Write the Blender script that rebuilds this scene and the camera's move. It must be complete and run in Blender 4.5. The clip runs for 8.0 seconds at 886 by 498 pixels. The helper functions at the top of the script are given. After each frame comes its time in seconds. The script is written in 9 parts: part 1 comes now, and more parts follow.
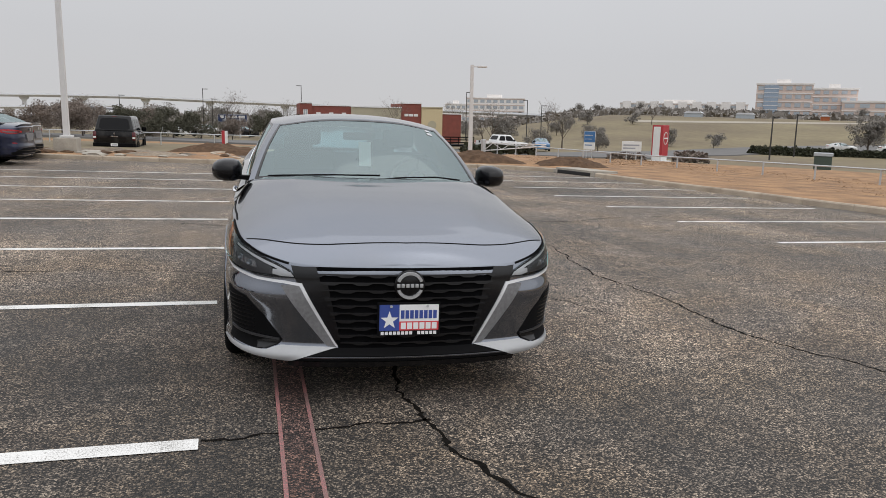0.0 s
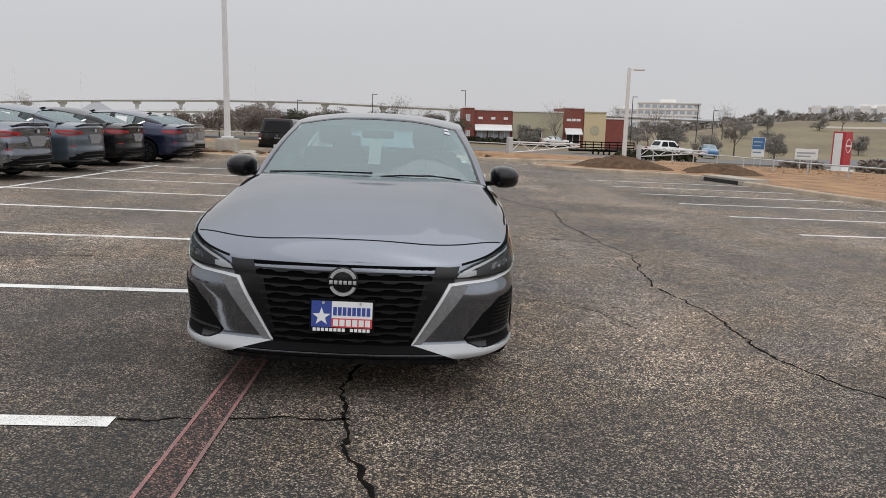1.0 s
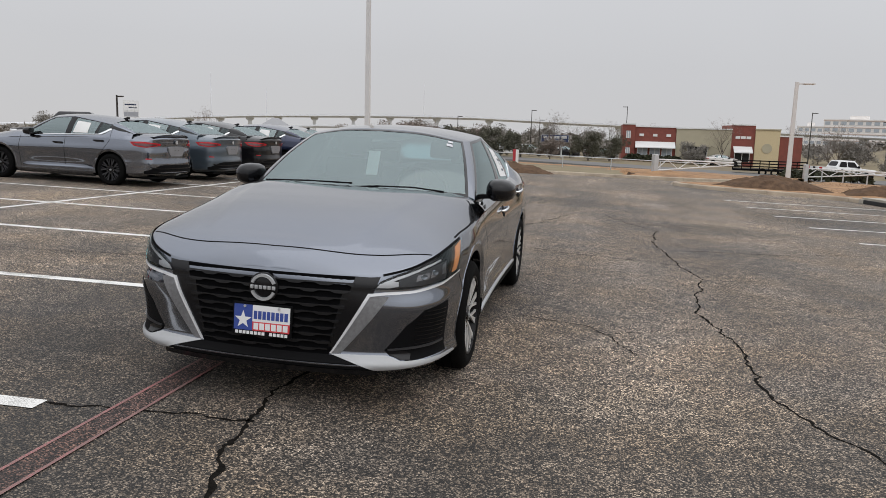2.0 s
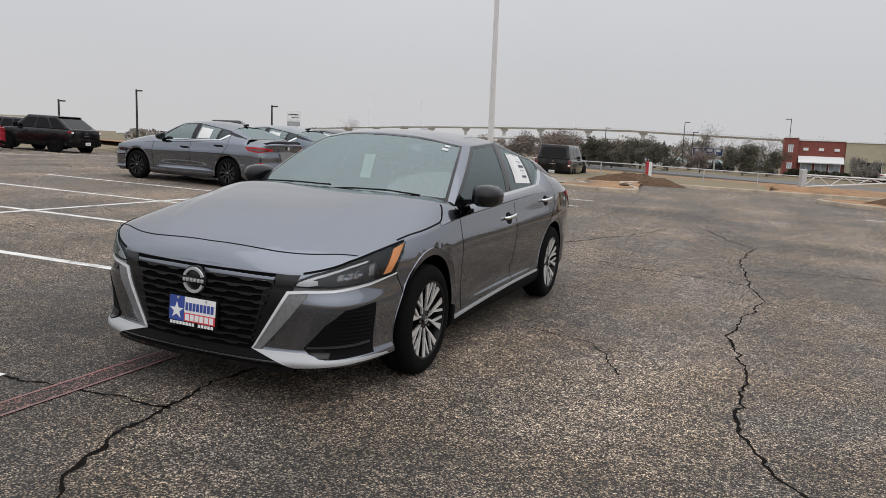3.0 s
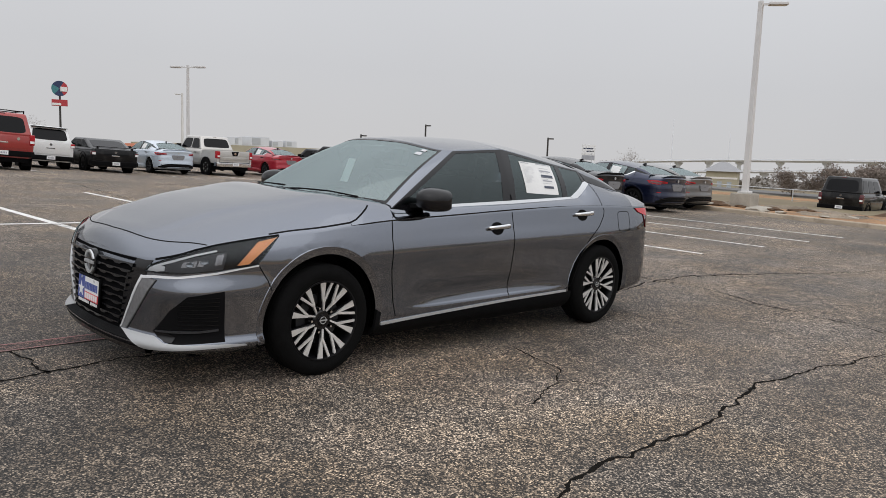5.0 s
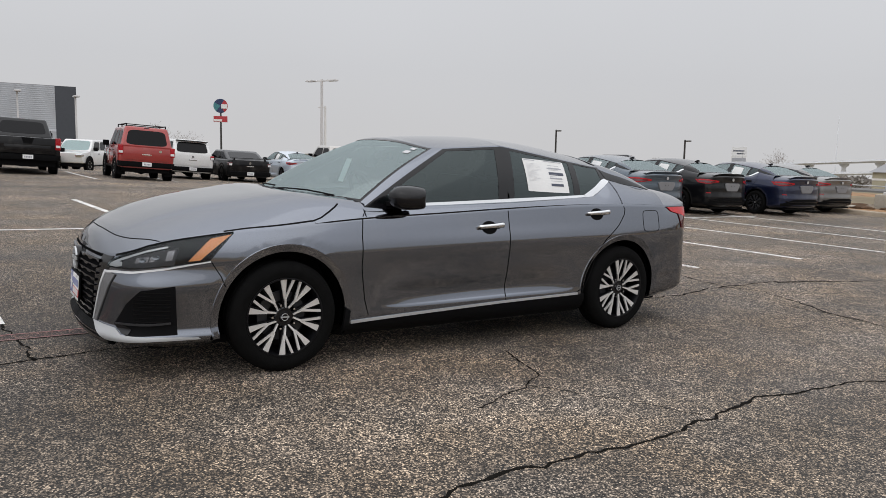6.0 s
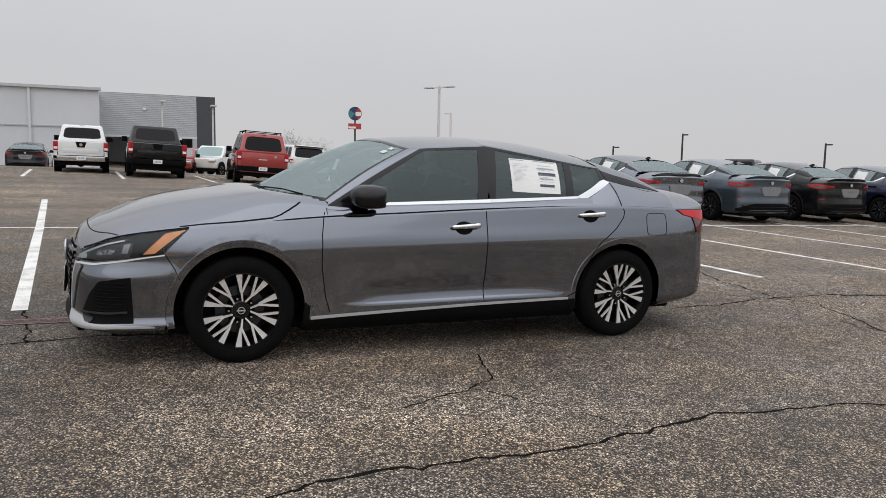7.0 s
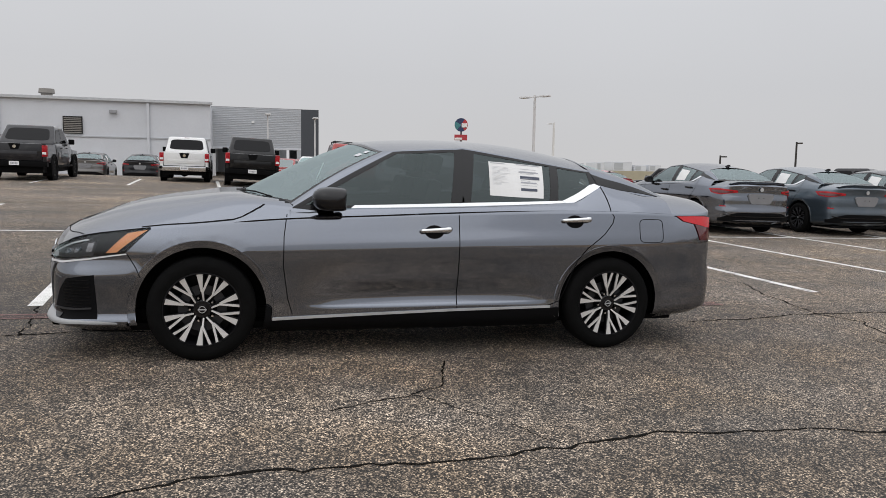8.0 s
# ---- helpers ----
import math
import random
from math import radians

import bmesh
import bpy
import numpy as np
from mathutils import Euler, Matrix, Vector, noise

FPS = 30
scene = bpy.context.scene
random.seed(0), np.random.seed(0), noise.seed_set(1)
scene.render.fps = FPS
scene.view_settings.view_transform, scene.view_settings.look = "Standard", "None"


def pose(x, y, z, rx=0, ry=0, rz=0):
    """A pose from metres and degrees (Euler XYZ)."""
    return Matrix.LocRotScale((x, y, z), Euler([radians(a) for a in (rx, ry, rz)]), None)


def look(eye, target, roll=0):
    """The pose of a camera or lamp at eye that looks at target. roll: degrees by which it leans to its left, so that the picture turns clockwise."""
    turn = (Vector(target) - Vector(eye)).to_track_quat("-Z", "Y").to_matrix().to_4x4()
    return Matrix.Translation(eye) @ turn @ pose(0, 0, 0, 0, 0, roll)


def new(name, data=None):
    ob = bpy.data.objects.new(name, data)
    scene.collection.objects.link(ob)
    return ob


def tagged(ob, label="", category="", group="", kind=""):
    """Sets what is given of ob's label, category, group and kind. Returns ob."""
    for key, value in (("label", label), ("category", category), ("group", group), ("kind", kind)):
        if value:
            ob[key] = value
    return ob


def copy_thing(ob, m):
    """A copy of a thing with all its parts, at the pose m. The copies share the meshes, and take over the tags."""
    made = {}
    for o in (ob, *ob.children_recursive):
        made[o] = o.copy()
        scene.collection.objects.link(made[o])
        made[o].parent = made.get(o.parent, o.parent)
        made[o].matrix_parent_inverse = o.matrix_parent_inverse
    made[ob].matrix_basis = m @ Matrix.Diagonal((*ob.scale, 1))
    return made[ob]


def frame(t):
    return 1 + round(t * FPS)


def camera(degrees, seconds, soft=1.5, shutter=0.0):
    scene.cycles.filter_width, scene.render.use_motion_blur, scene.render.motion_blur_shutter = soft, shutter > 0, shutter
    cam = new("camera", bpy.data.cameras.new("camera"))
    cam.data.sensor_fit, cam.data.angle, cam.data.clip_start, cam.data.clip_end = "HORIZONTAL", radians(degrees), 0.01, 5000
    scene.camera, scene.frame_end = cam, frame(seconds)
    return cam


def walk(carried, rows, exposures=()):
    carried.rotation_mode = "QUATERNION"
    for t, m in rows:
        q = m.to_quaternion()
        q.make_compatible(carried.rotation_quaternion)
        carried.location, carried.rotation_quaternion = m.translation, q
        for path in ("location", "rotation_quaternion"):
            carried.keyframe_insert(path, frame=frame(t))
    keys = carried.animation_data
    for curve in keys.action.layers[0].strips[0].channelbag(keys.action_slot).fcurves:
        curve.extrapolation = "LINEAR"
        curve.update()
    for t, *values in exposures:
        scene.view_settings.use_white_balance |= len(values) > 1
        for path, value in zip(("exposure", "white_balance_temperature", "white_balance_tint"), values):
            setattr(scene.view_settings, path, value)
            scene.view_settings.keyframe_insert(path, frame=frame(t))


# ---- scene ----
cam = camera(60.7, 8.0, soft=0.8)
PATH = [
    (0, (-0.727, -6.027, 1.375), (-0.255, -4.108, 1.065), 2.3),
    (0.5, (-0.175, -6.072, 1.379), (0.088, -4.115, 1.06), 2.6),
    (1, (0.402, -6.065, 1.379), (0.446, -4.091, 1.063), 2.7),
    (1.5, (0.972, -5.988, 1.382), (0.802, -4.019, 1.077), 3.0),
    (1.7, (1.225, -5.956, 1.39), (0.968, -3.995, 1.091), 3.0),
    (2.8, (2.454, -5.603, 1.438), (1.774, -3.745, 1.143), 3.8),
    (3, (2.66, -5.496, 1.424), (1.905, -3.667, 1.133), 3.8),
    (3.5, (3.145, -5.197, 1.429), (2.212, -3.45, 1.146), 4.1),
    (4, (3.634, -4.855, 1.398), (2.529, -3.209, 1.132), 4.0),
    (4.5, (4.036, -4.448, 1.39), (2.779, -2.915, 1.123), 4.1),
    (4.7, (4.217, -4.276, 1.374), (2.898, -2.796, 1.113), 4.0),
    (5.8, (4.961, -3.286, 1.352), (3.36, -2.116, 1.098), 2.9),
    (6, (5.071, -3.111, 1.354), (3.426, -2.004, 1.098), 2.6),
    (6.5, (5.336, -2.617, 1.359), (3.595, -1.668, 1.102), 2.5),
    (7, (5.574, -2.143, 1.359), (3.761, -1.34, 1.103), 2.4),
    (7.5, (5.691, -1.663, 1.352), (3.821, -1.0, 1.102), 2.2),
    (8, (5.812, -1.222, 1.341), (3.899, -0.689, 1.102), 2.2),
]
walk(cam, [(t, look(eye, target, roll)) for t, eye, target, roll in PATH])


# ---- light ----
UP = Vector((-0.0247, -0.0156, 1.0)).normalized()   # true vertical: the car park falls towards its drain
TILT3 = Vector((0, 0, 1)).rotation_difference(UP).to_matrix().to_4x4()

world = bpy.data.worlds.new("overcast")
scene.world = world
world.use_nodes = True
wn, wl = world.node_tree.nodes, world.node_tree.links
wn.clear()
w_out = wn.new("ShaderNodeOutputWorld")
w_bg = wn.new("ShaderNodeBackground")
w_sky = wn.new("ShaderNodeTexSky")
w_sky.sky_type = "NISHITA"
w_sky.sun_disc = False
w_sky.sun_elevation = radians(48)
w_sky.sun_rotation = radians(150)
w_sky.dust_density = 6.0
w_sky.air_density = 1.5
w_hsv = wn.new("ShaderNodeHueSaturation")
w_hsv.inputs["Saturation"].default_value = 0.12
wl.new(w_sky.outputs[0], w_hsv.inputs["Color"])
w_geo = wn.new("ShaderNodeTexCoord")
w_sep = wn.new("ShaderNodeSeparateXYZ")
wl.new(w_geo.outputs["Generated"], w_sep.inputs[0])
w_ramp = wn.new("ShaderNodeValToRGB")          # cloud deck: paler at the horizon line, brightest overhead
w_ramp.color_ramp.elements[0].position, w_ramp.color_ramp.elements[0].color = 0.0, (6.45, 6.42, 6.52, 1)
w_ramp.color_ramp.elements[1].position, w_ramp.color_ramp.elements[1].color = 1.0, (14.6, 14.8, 15.5, 1)
e = w_ramp.color_ramp.elements.new(0.10)
e.color = (6.3, 6.36, 6.6, 1)
e = w_ramp.color_ramp.elements.new(0.19)
e.color = (6.65, 6.75, 7.05, 1)
e = w_ramp.color_ramp.elements.new(0.36)
e.color = (8.9, 9.05, 9.5, 1)
e = w_ramp.color_ramp.elements.new(0.62)
e.color = (12.4, 12.6, 13.2, 1)
wl.new(w_sep.outputs["Z"], w_ramp.inputs["Fac"])
w_noise = wn.new("ShaderNodeTexNoise")
w_noise.inputs["Scale"].default_value = 2.2
w_noise.inputs["Detail"].default_value = 3
wl.new(w_geo.outputs["Generated"], w_noise.inputs["Vector"])
w_soft = wn.new("ShaderNodeMapRange")
w_soft.inputs["To Min"].default_value, w_soft.inputs["To Max"].default_value = 0.94, 1.06
wl.new(w_noise.outputs["Fac"], w_soft.inputs["Value"])
w_mul = wn.new("ShaderNodeVectorMath")
w_mul.operation = "SCALE"
wl.new(w_ramp.outputs["Color"], w_mul.inputs[0])
wl.new(w_soft.outputs["Result"], w_mul.inputs["Scale"])
w_mix = wn.new("ShaderNodeMix")
w_mix.data_type = "RGBA"
w_mix.inputs["Factor"].default_value = 0.9
wl.new(w_hsv.outputs["Color"], w_mix.inputs["A"])
wl.new(w_mul.outputs[0], w_mix.inputs["B"])
wl.new(w_mix.outputs["Result"], w_bg.inputs["Color"])
w_bg.inputs["Strength"].default_value = 0.10
wl.new(w_bg.outputs[0], w_out.inputs["Surface"])

sun = new("sun", bpy.data.lights.new("sun", "SUN"))
sun.data.energy = 0.5
sun.data.angle = radians(110)
sun.data.color = (1.0, 0.97, 0.93)
sun.matrix_world = look((12, -9, 22), (0, 0, 0))


# ---- materials ----
def material(name, color, rough=0.6, metal=0.0, vary=0.12, scale=6.0, bump=0.0, bump_scale=60.0, coat=0.0, spec=0.5, rand=0.0, tint=None):
    """A principled surface with two scales of colour variation, uneven gloss and fine relief."""
    m = bpy.data.materials.new(name)
    m.use_nodes = True
    n, l = m.node_tree.nodes, m.node_tree.links
    b = n["Principled BSDF"]
    b.inputs["Roughness"].default_value = rough
    b.inputs["Metallic"].default_value = metal
    b.inputs["Coat Weight"].default_value = coat
    b.inputs["Coat Roughness"].default_value = 0.03
    b.inputs["Specular IOR Level"].default_value = spec
    co = n.new("ShaderNodeTexCoord")
    big = n.new("ShaderNodeTexNoise")
    big.inputs["Scale"].default_value, big.inputs["Detail"].default_value = scale, 5
    l.new(co.outputs["Object"], big.inputs["Vector"])
    small = n.new("ShaderNodeTexNoise")
    small.inputs["Scale"].default_value, small.inputs["Detail"].default_value = bump_scale, 4
    l.new(co.outputs["Object"], small.inputs["Vector"])
    mixv = n.new("ShaderNodeMath")
    mixv.operation = "MULTIPLY_ADD"
    l.new(small.outputs["Fac"], mixv.inputs[0])
    mixv.inputs[1].default_value = 0.5
    l.new(big.outputs["Fac"], mixv.inputs[2])
    rng = n.new("ShaderNodeMapRange")
    rng.inputs["From Min"].default_value, rng.inputs["From Max"].default_value = 0.4, 1.1
    rng.inputs["To Min"].default_value, rng.inputs["To Max"].default_value = 0.0, 1.0
    l.new(mixv.outputs[0], rng.inputs["Value"])
    mix = n.new("ShaderNodeMix")
    mix.data_type = "RGBA"
    c2 = tint or color
    mix.inputs["A"].default_value = (*[max(0.0, c * (1 - vary)) for c in color], 1)
    mix.inputs["B"].default_value = (*[min(1.0, c * (1 + vary)) for c in c2], 1)
    l.new(rng.outputs["Result"], mix.inputs["Factor"])
    out = mix.outputs["Result"]
    if rand:
        info = n.new("ShaderNodeObjectInfo")
        hv = n.new("ShaderNodeHueSaturation")
        mr = n.new("ShaderNodeMapRange")
        mr.inputs["To Min"].default_value, mr.inputs["To Max"].default_value = 1 - rand, 1 + rand
        l.new(info.outputs["Random"], mr.inputs["Value"])
        l.new(mr.outputs["Result"], hv.inputs["Value"])
        l.new(out, hv.inputs["Color"])
        out = hv.outputs["Color"]
    l.new(out, b.inputs["Base Color"])
    rr = n.new("ShaderNodeMapRange")
    rr.inputs["To Min"].default_value, rr.inputs["To Max"].default_value = max(0.02, rough * 0.8), min(1.0, rough * 1.2)
    l.new(big.outputs["Fac"], rr.inputs["Value"])
    l.new(rr.outputs["Result"], b.inputs["Roughness"])
    if bump:
        bp = n.new("ShaderNodeBump")
        bp.inputs["Strength"].default_value, bp.inputs["Distance"].default_value = bump, 0.01
        l.new(small.outputs["Fac"], bp.inputs["Height"])
        l.new(bp.outputs["Normal"], b.inputs["Normal"])
    return m


def paint(name, color, flake=0.7, rough=0.32, spec=0.5, coat_ior=1.5, edge=1.0):
    """Metallic car paint: a flaked base under clear coat, with a thin film of road dust."""
    m = bpy.data.materials.new(name)
    m.use_nodes = True
    n, l = m.node_tree.nodes, m.node_tree.links
    b = n["Principled BSDF"]
    b.inputs["Metallic"].default_value = flake
    b.inputs["Roughness"].default_value = rough
    b.inputs["Specular IOR Level"].default_value = spec
    b.inputs["Coat Weight"].default_value = 1.0
    b.inputs["Coat IOR"].default_value = coat_ior
    b.inputs["Specular Tint"].default_value = (edge, edge, edge, 1)
    co = n.new("ShaderNodeTexCoord")
    vor = n.new("ShaderNodeTexVoronoi")
    vor.inputs["Scale"].default_value = 1400
    l.new(co.outputs["Object"], vor.inputs["Vector"])
    dust = n.new("ShaderNodeTexNoise")
    dust.inputs["Scale"].default_value, dust.inputs["Detail"].default_value = 3.0, 6
    l.new(co.outputs["Object"], dust.inputs["Vector"])
    fl = n.new("ShaderNodeMix")
    fl.data_type = "RGBA"
    fl.inputs["A"].default_value = (*[c * 0.86 for c in color], 1)
    fl.inputs["B"].default_value = (*[min(1, c * 1.16) for c in color], 1)
    l.new(vor.outputs["Color"], fl.inputs["Factor"])
    ds = n.new("ShaderNodeMapRange")
    ds.inputs["From Min"].default_value, ds.inputs["From Max"].default_value = 0.5, 0.8
    ds.inputs["To Min"].default_value, ds.inputs["To Max"].default_value = 0.0, 0.10
    l.new(dust.outputs["Fac"], ds.inputs["Value"])
    dm = n.new("ShaderNodeMix")
    dm.data_type = "RGBA"
    dm.inputs["B"].default_value = (0.30, 0.28, 0.25, 1)
    l.new(ds.outputs["Result"], dm.inputs["Factor"])
    l.new(fl.outputs["Result"], dm.inputs["A"])
    l.new(dm.outputs["Result"], b.inputs["Base Color"])
    cr = n.new("ShaderNodeMapRange")
    cr.inputs["To Min"].default_value, cr.inputs["To Max"].default_value = 0.015, 0.07
    l.new(dust.outputs["Fac"], cr.inputs["Value"])
    l.new(cr.outputs["Result"], b.inputs["Coat Roughness"])
    return m


def glass(name, tint, clear=0.6, rough=0.0, ior=1.55):
    """Thin pane: a tinted see-through sheet under a Fresnel reflection."""
    m = bpy.data.materials.new(name)
    m.use_nodes = True
    n, l = m.node_tree.nodes, m.node_tree.links
    n.clear()
    out = n.new("ShaderNodeOutputMaterial")
    tr = n.new("ShaderNodeBsdfTransparent")
    tr.inputs["Color"].default_value = (*[c * clear for c in tint], 1)
    gl = n.new("ShaderNodeBsdfGlossy")
    gl.inputs["Roughness"].default_value = rough + 0.01
    gl.inputs["Color"].default_value = (0.84, 0.985, 0.99, 1)
    fr = n.new("ShaderNodeFresnel")
    fr.inputs["IOR"].default_value = ior
    mx = n.new("ShaderNodeMixShader")
    l.new(fr.outputs[0], mx.inputs[0])
    l.new(tr.outputs[0], mx.inputs[1])
    l.new(gl.outputs[0], mx.inputs[2])
    l.new(mx.outputs[0], out.inputs["Surface"])
    return m


def asphalt(name, tint=None):
    m = bpy.data.materials.new(name)
    m.use_nodes = True
    n, l = m.node_tree.nodes, m.node_tree.links
    b = n["Principled BSDF"]
    co = n.new("ShaderNodeTexCoord")
    stone = n.new("ShaderNodeTexVoronoi")            # exposed chippings
    stone.inputs["Scale"].default_value = 128
    l.new(co.outputs["Object"], stone.inputs["Vector"])
    sep = n.new("ShaderNodeSeparateColor")
    l.new(stone.outputs["Color"], sep.inputs[0])
    ramp = n.new("ShaderNodeValToRGB")
    ramp.color_ramp.elements[0].position, ramp.color_ramp.elements[0].color = 0.0, (0.013, 0.012, 0.011, 1)
    ramp.color_ramp.elements[1].position, ramp.color_ramp.elements[1].color = 1.0, (0.57, 0.478, 0.376, 1)
    e1 = ramp.color_ramp.elements.new(0.48)
    e1.color = (0.054, 0.046, 0.039, 1)
    e2 = ramp.color_ramp.elements.new(0.78)
    e2.color = (0.262, 0.215, 0.172, 1)
    l.new(sep.outputs[0], ramp.inputs["Fac"])
    edge = n.new("ShaderNodeMapRange")               # dark binder between chippings
    edge.inputs["From Min"].default_value, edge.inputs["From Max"].default_value = 0.35, 0.75
    edge.inputs["To Min"].default_value, edge.inputs["To Max"].default_value = 1.0, 0.35
    l.new(stone.outputs["Distance"], edge.inputs["Value"])
    m1 = n.new("ShaderNodeMix")
    m1.data_type, m1.blend_type = "RGBA", "MULTIPLY"
    m1.inputs["Factor"].default_value = 1.0
    l.new(ramp.outputs["Color"], m1.inputs["A"])
    l.new(edge.outputs["Result"], m1.inputs["B"])
    coarse = n.new("ShaderNodeTexVoronoi")           # clusters of larger stone
    coarse.inputs["Scale"].default_value = 38
    l.new(co.outputs["Object"], coarse.inputs["Vector"])
    csep = n.new("ShaderNodeSeparateColor")
    l.new(coarse.outputs["Color"], csep.inputs[0])
    cr2 = n.new("ShaderNodeMapRange")
    cr2.inputs["To Min"].default_value, cr2.inputs["To Max"].default_value = 0.64, 1.36
    l.new(csep.outputs[0], cr2.inputs["Value"])
    m0 = n.new("ShaderNodeVectorMath")
    m0.operation = "SCALE"
    l.new(m1.outputs["Result"], m0.inputs[0])
    l.new(cr2.outputs["Result"], m0.inputs["Scale"])
    blot = n.new("ShaderNodeTexNoise")               # oil, damp and wear, metres across
    blot.inputs["Scale"].default_value, blot.inputs["Detail"].default_value, blot.inputs["Roughness"].default_value = 0.33, 7, 0.62
    l.new(co.outputs["Object"], blot.inputs["Vector"])
    br = n.new("ShaderNodeMapRange")
    br.inputs["From Min"].default_value, br.inputs["From Max"].default_value = 0.36, 0.64
    br.inputs["To Min"].default_value, br.inputs["To Max"].default_value = 0.52, 1.36
    l.new(blot.outputs["Fac"], br.inputs["Value"])
    mid = n.new("ShaderNodeTexNoise")
    mid.inputs["Scale"].default_value, mid.inputs["Detail"].default_value = 5.5, 6
    l.new(co.outputs["Object"], mid.inputs["Vector"])
    mr = n.new("ShaderNodeMapRange")
    mr.inputs["From Min"].default_value, mr.inputs["From Max"].default_value = 0.3, 0.7
    mr.inputs["To Min"].default_value, mr.inputs["To Max"].default_value = 0.72, 1.28
    l.new(mid.outputs["Fac"], mr.inputs["Value"])
    mm = n.new("ShaderNodeMath")
    mm.operation = "MULTIPLY"
    l.new(br.outputs["Result"], mm.inputs[0])
    l.new(mr.outputs["Result"], mm.inputs[1])
    # paler round area in the drive lane, its edge broken up
    warp = n.new("ShaderNodeVectorMath")
    warp.operation = "MULTIPLY_ADD"
    l.new(blot.outputs["Color"], warp.inputs[0])
    warp.inputs[1].default_value = (3.0, 3.0, 0.0)
    l.new(co.outputs["Object"], warp.inputs[2])
    lane = n.new("ShaderNodeVectorMath")
    lane.operation = "DISTANCE"
    lane.inputs[1].default_value = (3.7, 1.1, 0.0)
    l.new(warp.outputs[0], lane.inputs[0])
    lr = n.new("ShaderNodeMapRange")
    lr.interpolation_type = "SMOOTHSTEP"
    lr.inputs["From Min"].default_value, lr.inputs["From Max"].default_value = 0.8, 3.4
    lr.inputs["To Min"].default_value, lr.inputs["To Max"].default_value = 1.48, 0.95
    l.new(lane.outputs["Value"], lr.inputs["Value"])
    mm2 = n.new("ShaderNodeMath")
    mm2.operation = "MULTIPLY"
    l.new(mm.outputs[0], mm2.inputs[0])
    l.new(lr.outputs["Result"], mm2.inputs[1])
    m2 = n.new("ShaderNodeVectorMath")
    m2.operation = "SCALE"
    l.new(m0.outputs[0], m2.inputs[0])
    l.new(mm2.outputs[0], m2.inputs["Scale"])
    # paler with distance from a point ahead of the nose, with tyre-polished streaks along the aisle
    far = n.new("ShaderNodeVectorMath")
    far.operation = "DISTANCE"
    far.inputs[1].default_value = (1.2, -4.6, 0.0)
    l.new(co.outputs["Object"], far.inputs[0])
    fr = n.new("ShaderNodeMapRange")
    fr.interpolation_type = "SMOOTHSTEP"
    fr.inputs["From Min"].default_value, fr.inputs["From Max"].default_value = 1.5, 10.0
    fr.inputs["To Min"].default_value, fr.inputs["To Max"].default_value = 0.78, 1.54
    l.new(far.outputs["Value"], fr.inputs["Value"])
    smap = n.new("ShaderNodeMapping")
    smap.inputs["Scale"].default_value = (0.75, 0.10, 1.0)
    l.new(co.outputs["Object"], smap.inputs["Vector"])
    streak = n.new("ShaderNodeTexNoise")
    streak.inputs["Scale"].default_value, streak.inputs["Detail"].default_value = 1.0, 6
    l.new(smap.outputs["Vector"], streak.inputs["Vector"])
    sr = n.new("ShaderNodeMapRange")
    sr.inputs["From Min"].default_value, sr.inputs["From Max"].default_value = 0.34, 0.66
    sr.inputs["To Min"].default_value, sr.inputs["To Max"].default_value = 0.74, 1.26
    l.new(streak.outputs["Fac"], sr.inputs["Value"])
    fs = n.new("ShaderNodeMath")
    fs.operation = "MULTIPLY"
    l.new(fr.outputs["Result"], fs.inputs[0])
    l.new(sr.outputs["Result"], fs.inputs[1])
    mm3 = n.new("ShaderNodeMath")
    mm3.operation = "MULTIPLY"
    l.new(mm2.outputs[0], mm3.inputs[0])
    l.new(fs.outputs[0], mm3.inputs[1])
    # old oil drips soaked into the surface, ragged at the rim; the first two also paint the car's soft shade
    soak_shade = mm3.outputs[0]
    for (sx, sy), size, depth in (((-1.50, -1.75), 0.75, 0.52), ((-1.70, -0.45), 0.55, 0.62), ((-3.4, 1.3), 0.9, 0.6), ((3.6, 8.2), 1.6, 0.6), ((0.4, 12.5), 2.2, 0.62), ((6.5, 12.0), 2.4, 0.62)):
        dist = n.new("ShaderNodeVectorMath")
        dist.operation = "DISTANCE"
        dist.inputs[1].default_value = (sx + 0.5, sy + 0.5, 0.0)
        sw = n.new("ShaderNodeVectorMath")
        sw.operation = "MULTIPLY_ADD"
        sw.inputs[1].default_value = (1.0, 1.0, 0.0)
        l.new(mid.outputs["Color"], sw.inputs[0])
        l.new(co.outputs["Object"], sw.inputs[2])
        l.new(sw.outputs[0], dist.inputs[0])
        ring = n.new("ShaderNodeMapRange")
        ring.interpolation_type = "SMOOTHSTEP"
        ring.inputs["From Min"].default_value, ring.inputs["From Max"].default_value = size * 0.2, size
        ring.inputs["To Min"].default_value, ring.inputs["To Max"].default_value = depth, 1.0
        l.new(dist.outputs["Value"], ring.inputs["Value"])
        mul = n.new("ShaderNodeMath")
        mul.operation = "MULTIPLY"
        l.new(soak_shade, mul.inputs[0])
        l.new(ring.outputs["Result"], mul.inputs[1])
        soak_shade = mul.outputs[0]
    l.new(soak_shade, m2.inputs["Scale"])
    # slow drift from grey to brown
    warm = n.new("ShaderNodeTexNoise")
    warm.inputs["Scale"].default_value, warm.inputs["Detail"].default_value = 1.1, 4
    l.new(co.outputs["Object"], warm.inputs["Vector"])
    wr = n.new("ShaderNodeValToRGB")
    wr.color_ramp.elements[0].position, wr.color_ramp.elements[0].color = 0.36, (1.01, 1.0, 1.0, 1)
